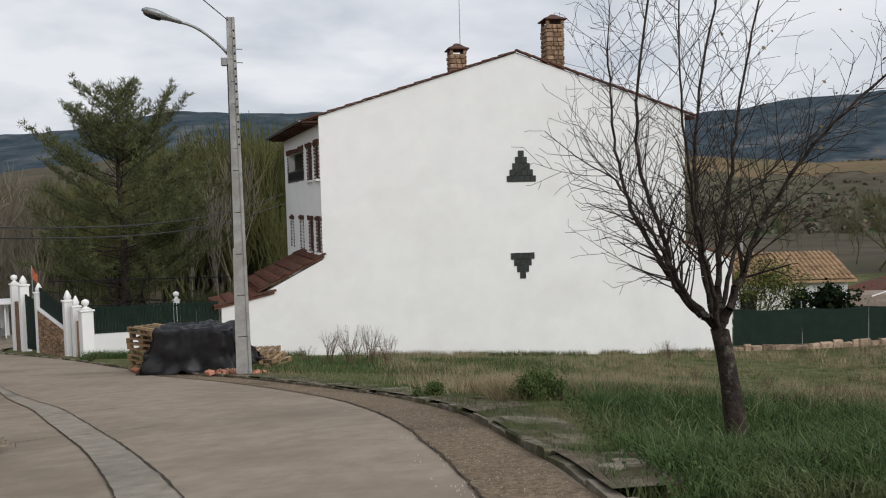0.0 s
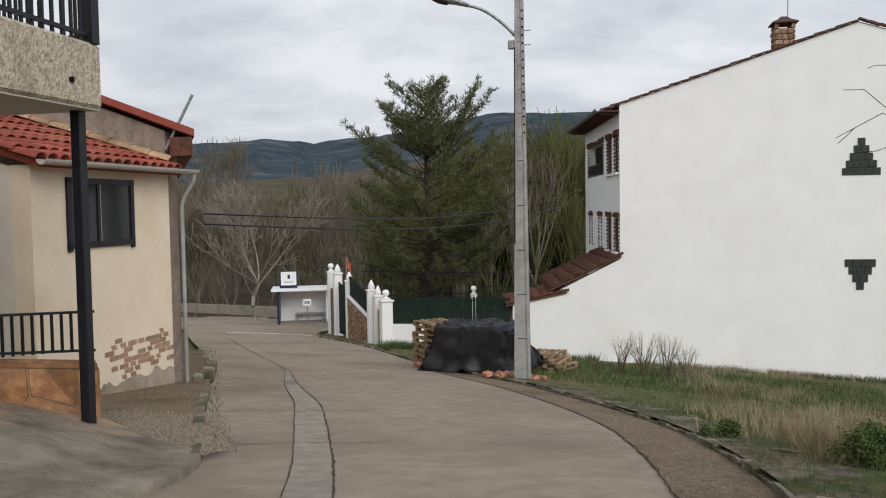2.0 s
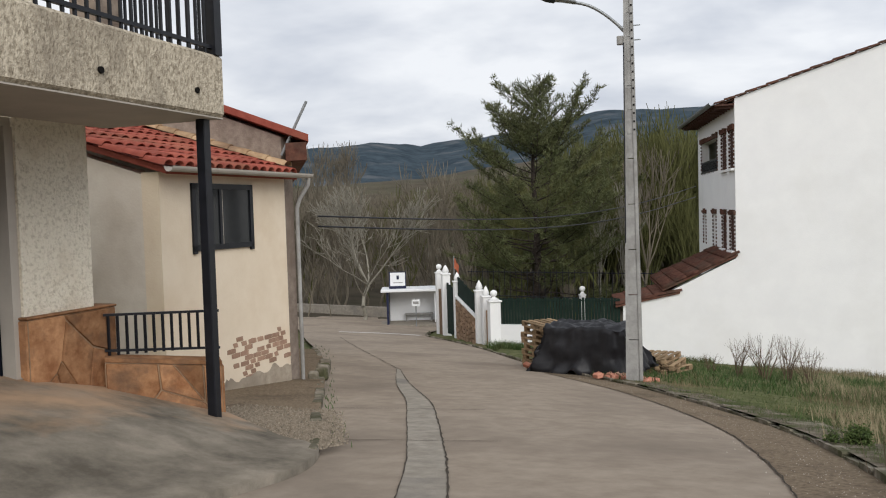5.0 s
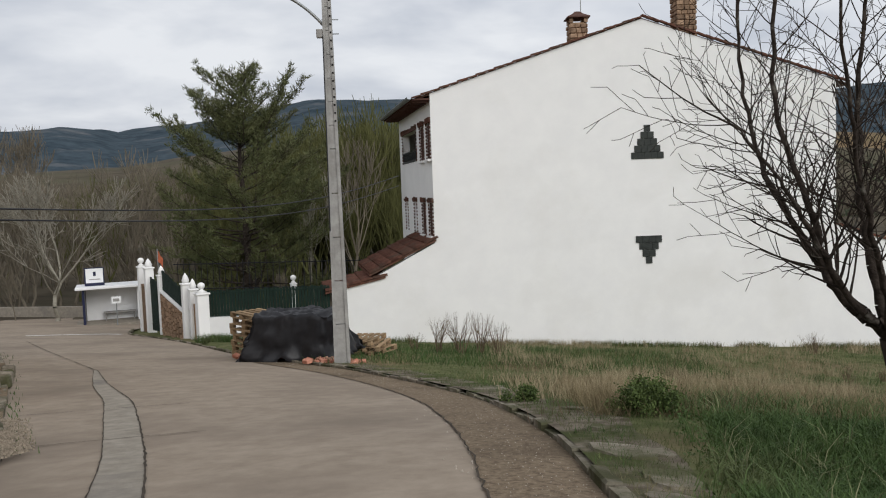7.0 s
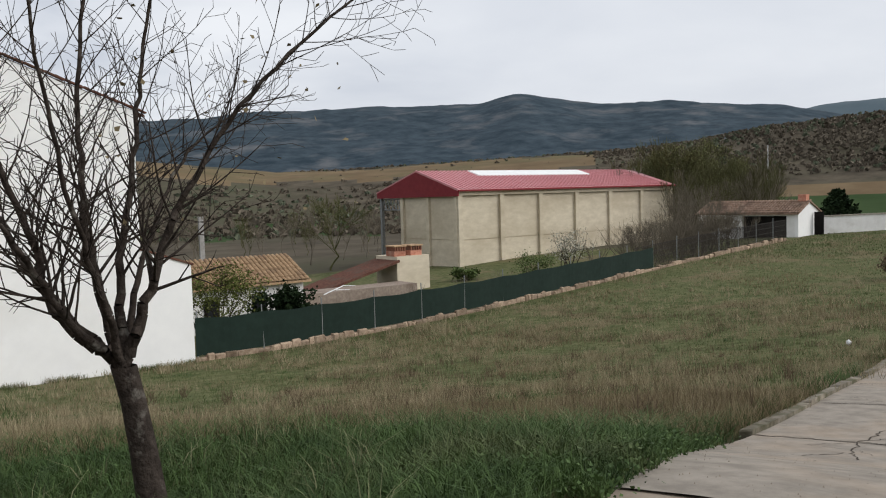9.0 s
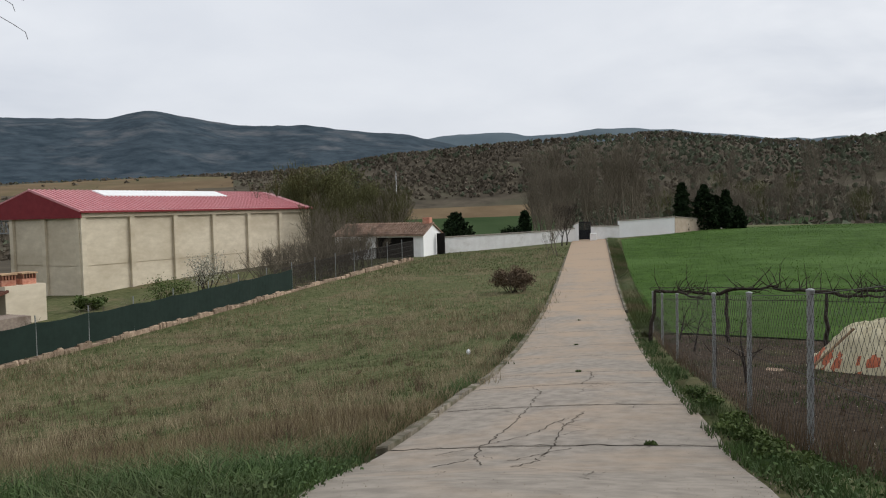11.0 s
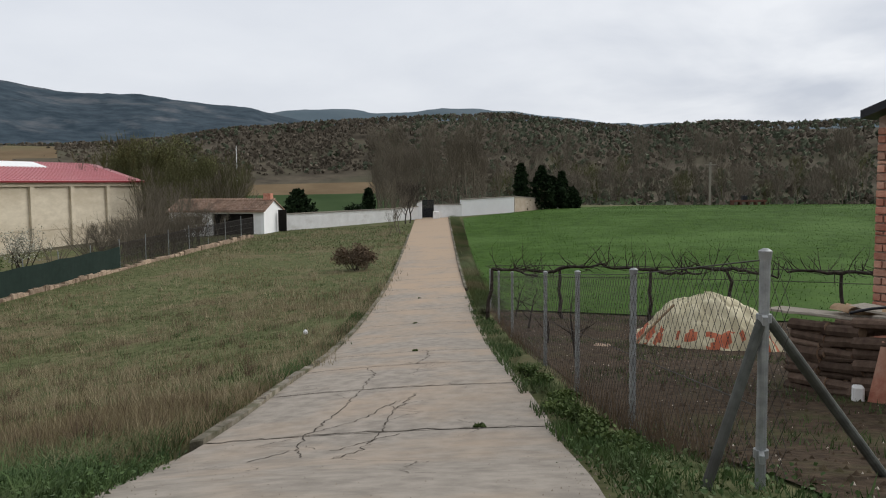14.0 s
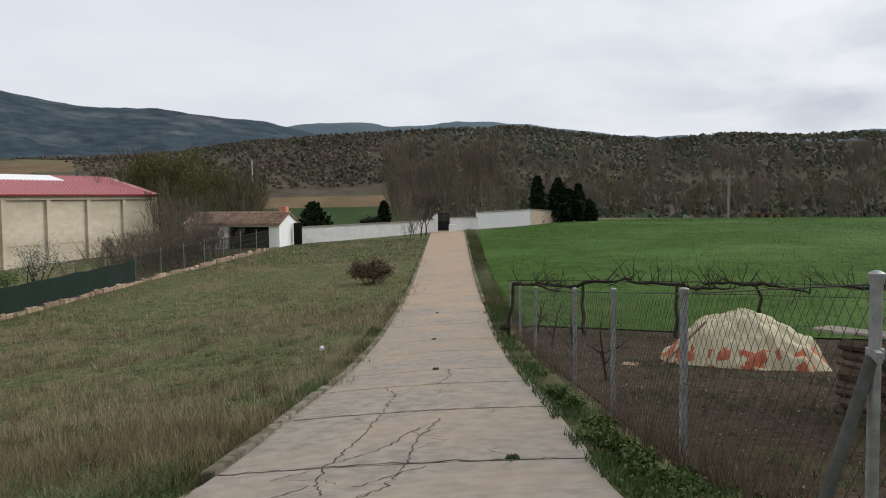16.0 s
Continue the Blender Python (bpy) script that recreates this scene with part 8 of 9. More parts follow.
# ---- covered heap ----
def heap(cx, cy):
    rnd = random.Random(3)
    g = hz(cx, cy) + 0.05
    h = thing("covered_heap", pose(cx, cy, g, 0, 0, 0), "heap under a patched cream and orange tarpaulin", "heap")
    n, m = 110, 44
    v, mi = [], []
    for i in range(n):
        a = 6.2832 * i / n
        for j in range(m + 1):
            k = j / m
            rx, ry = 1.05, 1.72
            edge = 1 + 0.16 * noise.noise((math.cos(a) * 1.6, math.sin(a) * 1.6, 4.0))
            fold = 0.07 * noise.noise((math.cos(a) * 4 + k, math.sin(a) * 4, k * 3)) + 0.03 * math.sin(a * 13 + 2 * k) * k
            rr = k * edge * (1 + fold)
            z = 1.16 * (1 - k ** 1.9) ** 0.85 * (1 + 0.08 * noise.noise((math.cos(a) * 1.5, math.sin(a) * 1.5, k * 2))) + 0.16 * noise.noise((math.cos(a) * k * 4, math.sin(a) * k * 4, 1.3)) * min(1, 3 * (1 - k) + 0.15) * min(1, 0.25 + k) + 0.12 * min(1.0, 0.3 + k) * noise.noise((math.cos(a) * 7, math.sin(a) * 7, k * 7)) + 0.2 * smooth01(np.float64(k), 0.62, 0.85) * abs(noise.noise((math.cos(a) * 5.5, math.sin(a) * 5.5, k * 5 + 8))) - 0.04 * k
            z -= 0.25 * max(0, math.sin(a)) * (1 - k) * 0.3
            v.append((rx * rr * math.cos(a), ry * rr * math.sin(a) + 0.15 * (1 - k), z))
    f = []
    for i in range(n):
        for j in range(m):
            q = ((i * (m + 1) + j), ((i + 1) % n) * (m + 1) + j, ((i + 1) % n) * (m + 1) + j + 1, i * (m + 1) + j + 1)
            f.append(q)
            a = 6.2832 * i / n
            k = j / m
            mi.append(1 if k > 0.76 and k < 0.97 and noise.noise((math.cos(a) * 7.5 + 3, math.sin(a) * 7.5, k * 7)) > 0.06 else 0)
    me = raw("cover", v, f, [M_canvas, M_orange], True)
    me.polygons.foreach_set("material_index", mi)
    part("cover", me, M_canvas, h, "crumpled cream sheet with orange patches")
    bm = bmesh.new()
    tube(bm, (-1.1, 1.75, -0.05), (-0.55, 0.75, 0.98), 0.028, n=8)
    part("stick", bm, M_palewood, h, "stick leaning on the heap")
    part("weight_stone", boxmesh(-1.5, 1.95, -0.1, -1.1, 2.35, 0.2, bevel=0.06), M_fieldstone, h)


heap(19.9, 1.95)


# ---- log pile under boards ----
def log_pile():
    rnd = random.Random(12)
    p = thing("log_pile", Matrix.Identity(4), "stacked cut logs under weathered boards", "log pile")
    o, e = Vector((12.75, 1.0)), Vector((10.4, -1.1))
    d = (e - o).normalized()
    n = Vector((d.y, -d.x))
    if n.x > 0:
        n = -n
    L = (e - o).length + 2.4
    # split ends face the lane at one end of the stack; logs lie lengthwise along the other face
    s = 0.0
    while s < L:
        z = 0.0
        c = o + d * s
        g = hz(c.x, c.y) + 0.05
        while z < 0.86:
            r = rnd.uniform(0.04, 0.085)
            across = rnd.random() < 0.16
            a = o + d * (s + rnd.uniform(-0.03, 0.03)) + n * rnd.uniform(-0.05, 0.06)
            b = a - n * 0.85 if across else a + d * rnd.uniform(0.42, 0.6)
            bm = bmesh.new()
            tube(bm, (a.x, a.y, g + z + r), (b.x, b.y, hz(b.x, b.y) + 0.05 + z + r + rnd.uniform(-0.03, 0.03)), r, r * rnd.uniform(0.85, 1.1), 8)
            for fc in bm.faces:
                fc.material_index = 1 if len(fc.verts) > 4 else 0
            part("log", bm, [M_log, M_logend], p)
            z += r * 1.8
        s += 0.46
    # the gable end of the stack
    q = 0.0
    while q < 0.8:
        z = 0.0
        c = o - n * q
        g = hz(c.x, c.y) + 0.05
        while z < 0.8:
            r = rnd.uniform(0.035, 0.07)
            a = c - d * rnd.uniform(0.0, 0.1)
            bm = bmesh.new()
            tube(bm, (a.x, a.y, g + z + r), (a.x + d.x * 0.5, a.y + d.y * 0.5, g + z + r), r, r, 8)
            for fc in bm.faces:
                fc.material_index = 1 if len(fc.verts) > 4 else 0
            part("log", bm, [M_log, M_logend], p)
            z += r * 1.9
        q += 0.13
    for i in range(9):
        c = o + d * (0.1 + i * 0.42) - n * 0.35
        g = hz(c.x, c.y) + 0.96 + rnd.uniform(0, 0.1)
        bd = part("board", boxmesh(-0.75, -0.17, 0, 0.75, 0.17, 0.028), M_greyboard)
        bd.matrix_world = pose(c.x, c.y, g, rnd.uniform(-4, 4), rnd.uniform(-5, 5), math.degrees(math.atan2(d.y, d.x)) + rnd.uniform(-25, 25))
        tagged(bd, "weathered grey board laid over the log pile", "board", "boards on the log pile")
    for i in range(5):
        c = o + d * rnd.uniform(0.2, 2.2) - n * 0.3
        g = hz(c.x, c.y) + 1.1
        tv, tf = half_tile(0.45, 0.11)
        ob = new("roof_tile", raw("roof_tile", tv, tf, M_ochretile, True))
        ob.matrix_world = pose(c.x, c.y, g, rnd.uniform(-8, 8), rnd.uniform(-8, 8), rnd.uniform(0, 180))
        tagged(ob, "old clay tile weighing down the boards", "roof tile", "tiles on the log pile")
    for k in range(3):
        c = o + d * (0.8 + 0.5 * k) + n * 0.05
        g = hz(c.x, c.y)
        pts = [(c.x + d.x * t * 1.6 - 0.3, c.y + d.y * t * 1.6, g + 1.12 + 0.18 * math.sin(t * 3.14 + k) * (1 - 0.4 * t)) for t in np.linspace(0, 1, 12)]
        tagged(cable("hose", pts, 0.016, M_blacksteel), "loose black plastic hose on the boards", "hose")
    c = o + d * 1.35 + n * 0.16
    sl = part("clay_slab", boxmesh(-0.13, -0.025, 0, 0.13, 0.025, 0.72, bevel=0.01), M_brick)
    sl.matrix_world = pose(c.x, c.y, hz(c.x, c.y) + 0.05, 0, 8, math.degrees(math.atan2(d.y, d.x))) @ pose(0, 0, 0, -6, 0, 0)
    tagged(sl, "upright red clay slab leaning on the logs", "clay slab")
    st = part("white_block", boxmesh(-0.07, -0.06, 0, 0.07, 0.06, 0.2, bevel=0.02), M_whitewash)
    c = o + d * 1.12 + n * 0.2
    st.matrix_world = pose(c.x, c.y, hz(c.x, c.y) + 0.06)
    tagged(st, "small whitewashed block at the foot of the logs", "block")
    for k, (s, t, sz) in enumerate([(2.05, 0.35, 0.17), (1.75, 0.3, 0.1), (2.25, 0.5, 0.14)]):
        c = o + d * s + n * t
        bm = bmesh.new()
        bmesh.ops.create_icosphere(bm, subdivisions=3, radius=sz)
        for vv in bm.verts:
            an = math.atan2(vv.co.y, vv.co.x)
            vv.co *= 1 + 0.07 * math.cos(an * 7)
            vv.co.z *= 0.78
        ob = part("pumpkin", bm, M_orange, None, "", True)
        ob.matrix_world = pose(c.x, c.y, hz(c.x, c.y) + 0.06 + sz * 0.7)
        tagged(ob, "orange ribbed pumpkin lying by the logs", "pumpkin", "pumpkins by the logs")


log_pile()


# ---- brick shed ----
def brick_shed():
    o = Vector((15.05, -0.28))
    d = Vector((-0.55, -0.835)).normalized()
    s = thing("brick_shed", Matrix.Identity(4), "unrendered red brick shed with a dark roof edge", "shed")
    L, g0, zt = 4.2, -2.4, 2.2
    n = Vector((d.y, -d.x))
    if n.x > 0:
        n = -n
    a, b = o - n * 0.14, o + d * L - n * 0.14
    core = part("wall", wall_between(a, b, g0, g0, zt, zt + 1.6, 0.24), M_brickmortar, s, "brick wall with thick pale joints")
    back = o - n * 3.2
    part("side_wall", wall_between(o - n * 0.26 + d * 0.12, back + d * 0.12, g0, g0, zt, zt, 0.2), M_brickmortar, s)
    me = {}
    rnd = random.Random(2)
    z, row = g0 + 0.9, 0
    while z < zt + 0.9:
        thin = row % 9 == 8
        h = 0.045 if thin else 0.105
        bl = 0.235
        x = -(0.12 if row % 2 else 0.0)
        while x < L - 0.1:
            x0, x1 = max(x, 0.0), min(x + bl, L)
            roof = zt + 1.6 * (x0 / L) - 0.05
            if z + h < roof and x1 - x0 > 0.05 and x0 < 2.6:
                key = (round(x1 - x0, 2), h)
                if key not in me:
                    me[key] = finish("brick", boxmesh(0.006, -0.02, 0.004, x1 - x0 - 0.006, 0.03, h - 0.004, bevel=0.005), M_brick)
                ob = new("brick", me[key])
                ob.parent = core
                p = o + d * x0
                ob.matrix_world = Matrix.Translation((p.x + n.x * rnd.uniform(-0.006, 0.008), p.y + n.y * rnd.uniform(-0.006, 0.008), z)) @ Matrix(((d.x, -n.x, 0, 0), (d.y, -n.y, 0, 0), (0, 0, 1, 0), (0, 0, 0, 1)))
            x += bl + 0.012
        z += h + 0.016
        row += 1
    part("roof_edge", wall_between(o - d * 0.15, o + d * L, zt - 0.02, zt + 1.6, zt + 0.1, zt + 1.72, 0.5), M_blacksteel, s, "dark metal roof edge")


brick_shed()


# ---- grass, weeds, pebbles ----
def blades(name, xy, h, w, mat, label, seed, lean=0.45, base=0.05, segs=1):
    """Grass: one bent blade at each place, as one mesh."""
    rs = np.random.RandomState(seed)
    n = len(xy)
    z = height(xy[:, 0], xy[:, 1]) + base
    a = rs.uniform(0, 2 * np.pi, n)
    hh = h * rs.uniform(0.55, 1.25, n)
    ww = w * rs.uniform(0.7, 1.3, n)
    d = np.stack([np.cos(a), np.sin(a)], 1)
    t = rs.uniform(0, 2 * np.pi, n)
    l = np.stack([np.cos(t), np.sin(t)], 1) * (hh * rs.uniform(0.1, lean * 2, n))[:, None]
    p0 = np.concatenate([xy - d * ww[:, None] / 2, (z - 0.03)[:, None]], 1)
    p1 = np.concatenate([xy + d * ww[:, None] / 2, (z - 0.03)[:, None]], 1)
    tip = np.concatenate([xy + l, (z + hh)[:, None]], 1)
    if segs == 1:
        v = np.stack([p0, p1, tip], 1).reshape(-1, 3)
        idx = np.arange(n * 3).reshape(n, 3)
        return grass_mesh(name, v, idx, 3, mat, label)
    m0 = np.concatenate([xy + l * 0.3 - d * ww[:, None] * 0.4, (z + hh * 0.62)[:, None]], 1)
    m1 = np.concatenate([xy + l * 0.3 + d * ww[:, None] * 0.4, (z + hh * 0.62)[:, None]], 1)
    v = np.stack([p0, p1, m0, m1, tip], 1).reshape(-1, 3)
    k = np.arange(n)[:, None] * 5
    idx = np.concatenate([k + [0, 1, 3], k + [0, 3, 2], k + [2, 3, 4]], 1).reshape(-1, 3)
    return grass_mesh(name, v, idx, 3, mat, label)


def grass_mesh(name, v, idx, k, mat, label):
    me = bpy.data.meshes.new(name)
    me.vertices.add(len(v))
    me.vertices.foreach_set("co", v.ravel())
    me.loops.add(idx.size)
    me.loops.foreach_set("vertex_index", idx.ravel().astype(np.int32))
    me.polygons.add(len(idx))
    me.polygons.foreach_set("loop_start", np.arange(0, idx.size, k, dtype=np.int32))
    me.update(calc_edges=True)
    me.materials.append(mat)
    return tagged(new(name, me), label, "grass", kind="stuff")


ROAD_WIDE = grow(ROAD_POLY, 0.12)
PLOT = np.array(plot)
FIELD = np.array(field)


def meadow_places(n, seed, r0, r1, az0, az1, power=0.5, clump=0.0, keep=None):
    """Random places on the meadow, off the roads, on this side of the fence."""
    rs = np.random.RandomState(seed)
    r = (r0 ** (1 / power) + (r1 ** (1 / power) - r0 ** (1 / power)) * rs.uniform(0, 1, n)) ** power
    a = np.radians(rs.uniform(az0, az1, n))
    xy = np.stack([1 + r * np.sin(a), 2 + r * np.cos(a)], 1)
    if clump:
        c = xy[: max(1, n // 14)]
        xy = c[rs.randint(0, len(c), n)] + rs.normal(0, clump, (n, 2))
    ok = ~inside(ROAD_WIDE, xy[:, 0], xy[:, 1]) & ~inside(PLOT, xy[:, 0], xy[:, 1]) & ~inside(FIELD, xy[:, 0], xy[:, 1])
    fy = FA[1] + (xy[:, 0] - FA[0]) * (FB[1] - FA[1]) / (FB[0] - FA[0])
    wy = 28.98 + (xy[:, 0] + 7.78) * 0.1832
    ok &= np.where(xy[:, 0] > 11.6, xy[:, 1] < fy - 0.2, xy[:, 1] < wy - 0.06)
    s, l = lane_coords(xy[:, 0], xy[:, 1])
    right = np.interp(xy[:, 1], [p[1] for p in KERB], [p[0] for p in KERB])
    ok &= ((l > 1.85) | (s < 6.0)) & (xy[:, 0] > right + 0.05)
    if keep is not None:
        ok &= keep(xy)
    return xy[ok]


def patchy(scale, cut, seed=0.0):
    def f(xy):
        return np.array([noise.noise((x / scale, y / scale, seed)) > cut for x, y in xy])
    return f


def strip_places(n, seed, s0, s1, l0, l1):
    rs = np.random.RandomState(seed)
    s = s0 + (s1 - s0) * rs.uniform(0, 1, n) ** 1.6
    l = rs.uniform(l0, l1, n)
    x = LANE_O[0] + s * LANE_D[0] - l * LANE_D[1]
    y = LANE_O[1] + s * LANE_D[1] + l * LANE_D[0]
    return np.stack([x, y], 1)


near = meadow_places(120000, 1, 1.4, 14, -20, 74, 0.7)
blades("meadow_grass", near, 0.06, 0.008, M_turf, "short mixed green and dry meadow grass", 1, 0.8)
mid = meadow_places(110000, 2, 13, 36, -22, 72, 0.6)
blades("meadow_grass", mid, 0.055, 0.025, M_turf, "short mixed green and dry meadow grass", 2, 0.8)
farm = meadow_places(80000, 3, 34, 80, 20, 72, 0.6)
blades("meadow_grass", farm, 0.07, 0.05, M_turf, "short mixed green and dry meadow grass", 3, 0.8)


def lush_edge(q):
    """The lush corner, with a ragged edge along the kerb."""
    d = np.array([0.35 * noise.noise((x * 1.7, y * 1.7, 8)) for x, y in q])
    return q[:, 0] + d > 1.15


def leafy_weeds(name, xy, size, per, spread, mat, label, seed):
    """Low broad-leaved weeds: loose tufts of small leaves on the ground."""
    rnd = random.Random(seed)
    pts = [((x, y, hz(x, y) + 0.05 + rnd.uniform(0, 0.06)), None) for x, y in xy]
    return tagged(new(name, leaf_cards(pts, rnd, size, per, spread, mat, name)), label, "weeds", kind="stuff")


corner = meadow_places(60000, 4, 1.6, 7.0, 4, 74, 0.6, 0.0, lush_edge)
blades("tall_grass", corner, 0.12, 0.0065, M_lush, "lush green grass round the young tree", 4, 0.9, segs=2)
tufts = meadow_places(16000, 5, 2.6, 9.5, 2, 72, 0.6, 0.1, lush_edge)
blades("tall_grass", tufts, 0.2, 0.0075, M_lush, "tall lush green grass in tufts", 5, 0.9, segs=2)
leafy_weeds("corner_weeds", meadow_places(5200, 51, 1.6, 7.5, 2, 74, 0.6), 0.022, 6, 0.05, M_lush, "low broad-leaved green weeds among the grass", 51)
pale = meadow_places(900, 52, 2.4, 7.5, 4, 72, 0.6, 0.05, lush_edge)
blades("grass_heads", pale, 0.24, 0.007, M_headpale, "pale arching seed heads in the tall grass", 31, 1.0, segs=2)
band = meadow_places(80000, 35, 7.0, 13.0, -4, 66, 0.7, 0.0, patchy(2.2, -0.3, 33.0))
blades("dry_grass", band, 0.18, 0.007, M_dry, "band of dry straw-brown grass behind the lush corner", 35, 0.6)
dry = meadow_places(40000, 6, 10, 34, -16, 70, 0.6, 0.3, patchy(3.6, 0.05, 3.0))
blades("dry_grass", dry, 0.17, 0.012, M_dry, "dry straw-coloured grass stalks", 6, 0.5)
dry2 = meadow_places(20000, 7, 24, 60, 25, 71, 0.6, 0.0, patchy(6.0, 0.2, 7.0))
blades("dry_grass", dry2, 0.22, 0.04, M_dry, "dry straw-coloured grass stalks", 7, 0.4)
green = meadow_places(40000, 9, 10, 45, -10, 70, 0.6, 0.0, patchy(2.6, 0.08, 21.0))
blades("green_grass", green, 0.08, 0.022, M_turf, "fresh green patches in the meadow", 9, 0.8)
tufty = meadow_places(24000, 36, 9, 40, 24, 70, 0.6, 0.12, patchy(3.0, 0.05, 41.0))
blades("dry_grass", tufty, 0.27, 0.012, M_weed, "upright brown tufts of dead grass", 36, 0.25)
fs = strip_places(1000, 32, 5.0, 26, -2.34, -2.2)
blades("fence_weeds", fs, 0.4, 0.009, M_weed, "dead weed stalks caught in the wire fence", 32, 0.25)
tus = meadow_places(24000, 8, 11, 45, -10, 70, 0.6, 0.11, patchy(3.0, -0.05, 9.0))
blades("tussock_grass", tus, 0.17, 0.016, M_lush, "dark tussocks dotted over the meadow", 8, 0.5)


blades("verge_grass", strip_places(12000, 11, 4.8, 40, 1.93, 2.3), 0.1, 0.014, M_lush, "green grass growing over the lane kerb", 11, 0.5)
lip = strip_places(2600, 41, 2.0, 7.0, -2.5, -1.3)
lip = lip[~inside(grow(ROAD_POLY, 0.03), lip[:, 0], lip[:, 1])]
blades("verge_grass", lip, 0.075, 0.01, M_lush, "short weeds by the first fence post", 41, 0.8)
lip2 = strip_places(8000, 42, 3.0, 7.5, 1.0, 2.4)
lip2 = lip2[~inside(grow(ROAD_POLY, -0.06), lip2[:, 0], lip2[:, 1])]
blades("verge_grass", lip2, 0.1, 0.009, M_lush, "green grass leaning over the lane's edge", 42, 0.9)
leafy_weeds("lane_edge_weeds", np.concatenate([lip[::6], lip2[::8]]), 0.024, 6, 0.06, M_lush, "small broad-leaved weeds along the lane's edges", 53)
verge = strip_places(9000, 12, 2.6, 32, -2.25, -1.62)
blades("verge_grass", verge[np.array([noise.noise((x * 1.3, y * 1.3, 5)) > -0.12 for x, y in verge])], 0.085, 0.014, M_lush, "weedy green grass between lane and fence", 12, 0.5)
blades("verge_grass", strip_places(9000, 13, 26, 88, -2.9, -1.9), 0.2, 0.05, M_blade, "rough grass beside the green field", 13, 0.5)
rs = np.random.RandomState(15)
f_in = np.stack([rs.uniform(20, 130, 120000), rs.uniform(-50, 45, 120000)], 1)
f_in = f_in[inside(FIELD, f_in[:, 0], f_in[:, 1])]
blades("wheat_shoots", f_in, 0.08, 0.05, M_field, "dense shoots of young green wheat", 15, 0.4, 0.11)
def clumps(n, seed, r0, r1, per, spread, keep=None):
    """Blades gathered into separate clumps over the meadow."""
    rs = np.random.RandomState(seed)
    c = meadow_places(n, seed, r0, r1, -8, 71, 0.62, 0.0, keep)
    size = rs.uniform(0.5, 1.4, len(c))
    k = rs.randint(0, len(c), len(c) * per)
    return c[k] + rs.normal(0, 1, (len(k), 2)) * (spread * size[k])[:, None]


blades("dry_grass", clumps(2400, 201, 9, 42, 38, 0.17, patchy(4.0, -0.1, 61.0)), 0.26, 0.012, M_straw, "pale straw tufts standing in the meadow", 201, 0.4)
blades("dry_grass", clumps(1100, 202, 28, 75, 26, 0.3), 0.28, 0.03, M_straw, "pale straw tufts farther up the meadow", 202, 0.4)
blades("green_grass", clumps(700, 203, 8, 40, 40, 0.14), 0.06, 0.018, M_lush, "low dark green rosettes dotted over the meadow", 203, 0.9)
blades("dead_stalks", clumps(260, 204, 6, 20, 26, 0.2, patchy(3.0, 0.0, 71.0)), 0.34, 0.007, M_weed, "thin brown dead stalks in loose groups", 204, 0.3)
# sparse grass over the old pavement
pk = rs.randint(0, len(pave_in), 6000)
pg = pave_in[pk] + (pave_out[pk] - pave_in[pk]) * rs.uniform(0.05, 1.1, (6000, 1)) + rs.normal(0, 0.05, (6000, 2))
blades("verge_grass", pg[patchy(0.45, 0.12, 12.0)(pg)], 0.07, 0.008, M_lush, "weedy grass rooted in the old pavement", 205, 0.9, 0.06)
# foot of the white house and verge by the pole
k = rs.uniform(0, 1, 7000)
foot = np.stack([-6.3 + 17.8 * k, 29.25 + 3.26 * k - rs.uniform(0.05, 0.6, 7000) ** 1.2], 1)
foot = foot[patchy(1.3, -0.05, 77.0)(foot)]
blades("wall_foot_grass", foot, 0.2, 0.02, M_turf, "dry grass along the foot of the white wall", 16, 0.25)
foot2 = np.stack([-8 + 12 * rs.uniform(0, 1, 9000), 19 + 9 * rs.uniform(0, 1, 9000)], 1)
foot2 = foot2[~inside(ROAD_WIDE, foot2[:, 0], foot2[:, 1]) & (foot2[:, 0] > np.interp(foot2[:, 1], [p[1] for p in KERB], [p[0] for p in KERB]) + 0.1)]
blades("verge_grass", foot2, 0.17, 0.025, M_lush, "lush weedy grass behind the street lamp", 17, 0.5)
k = rs.uniform(0, 1, 3500)
foot3 = np.stack([-12.0 + 4 * k, 28.2 + 0.6 * k - rs.uniform(0.1, 1.2, 3500)], 1)
blades("verge_grass", foot3, 0.26, 0.03, M_lush, "lush grass below the white garden wall", 18, 0.5)
k = rs.uniform(0, 1, 2500)
fl = LEFT_LINE[30:62]
ii = (k * (len(fl) - 1)).astype(int)
foot4 = fl[ii] + rs.normal(0, 0.09, (2500, 2)) + np.array([0.1, 0.02])
blades("edge_weeds", foot4[::14], 0.04, 0.014, M_lush, "small weeds in the road edge by the houses", 19, 0.6)

shrub("meadow_bush", 1.1, 9.3, 0.36, 0.42, M_leaf, "low dark green bush in the verge grass", 51, 0.02, 6500)
shrub("meadow_bush", -0.25, 10.9, 0.25, 0.3, M_leaf, "low dark green bush in the verge grass", 52, 0.02, 3000)
for k, (x, y, h) in enumerate([(-3.4, 24.5, 1.05), (-2.7, 24.2, 1.25), (-2.2, 24.6, 1.2), (-1.6, 24.1, 1.0), (-4.2, 25.2, 0.6), (8.2, 29.5, 0.8), (13.5, 30.5, 0.5)]):
    shrub("dead_weed", x, y, 0.24, h, None, "tall dead brown weed stalks standing in the grass", 60 + k, twig=M_weed, category="weed")
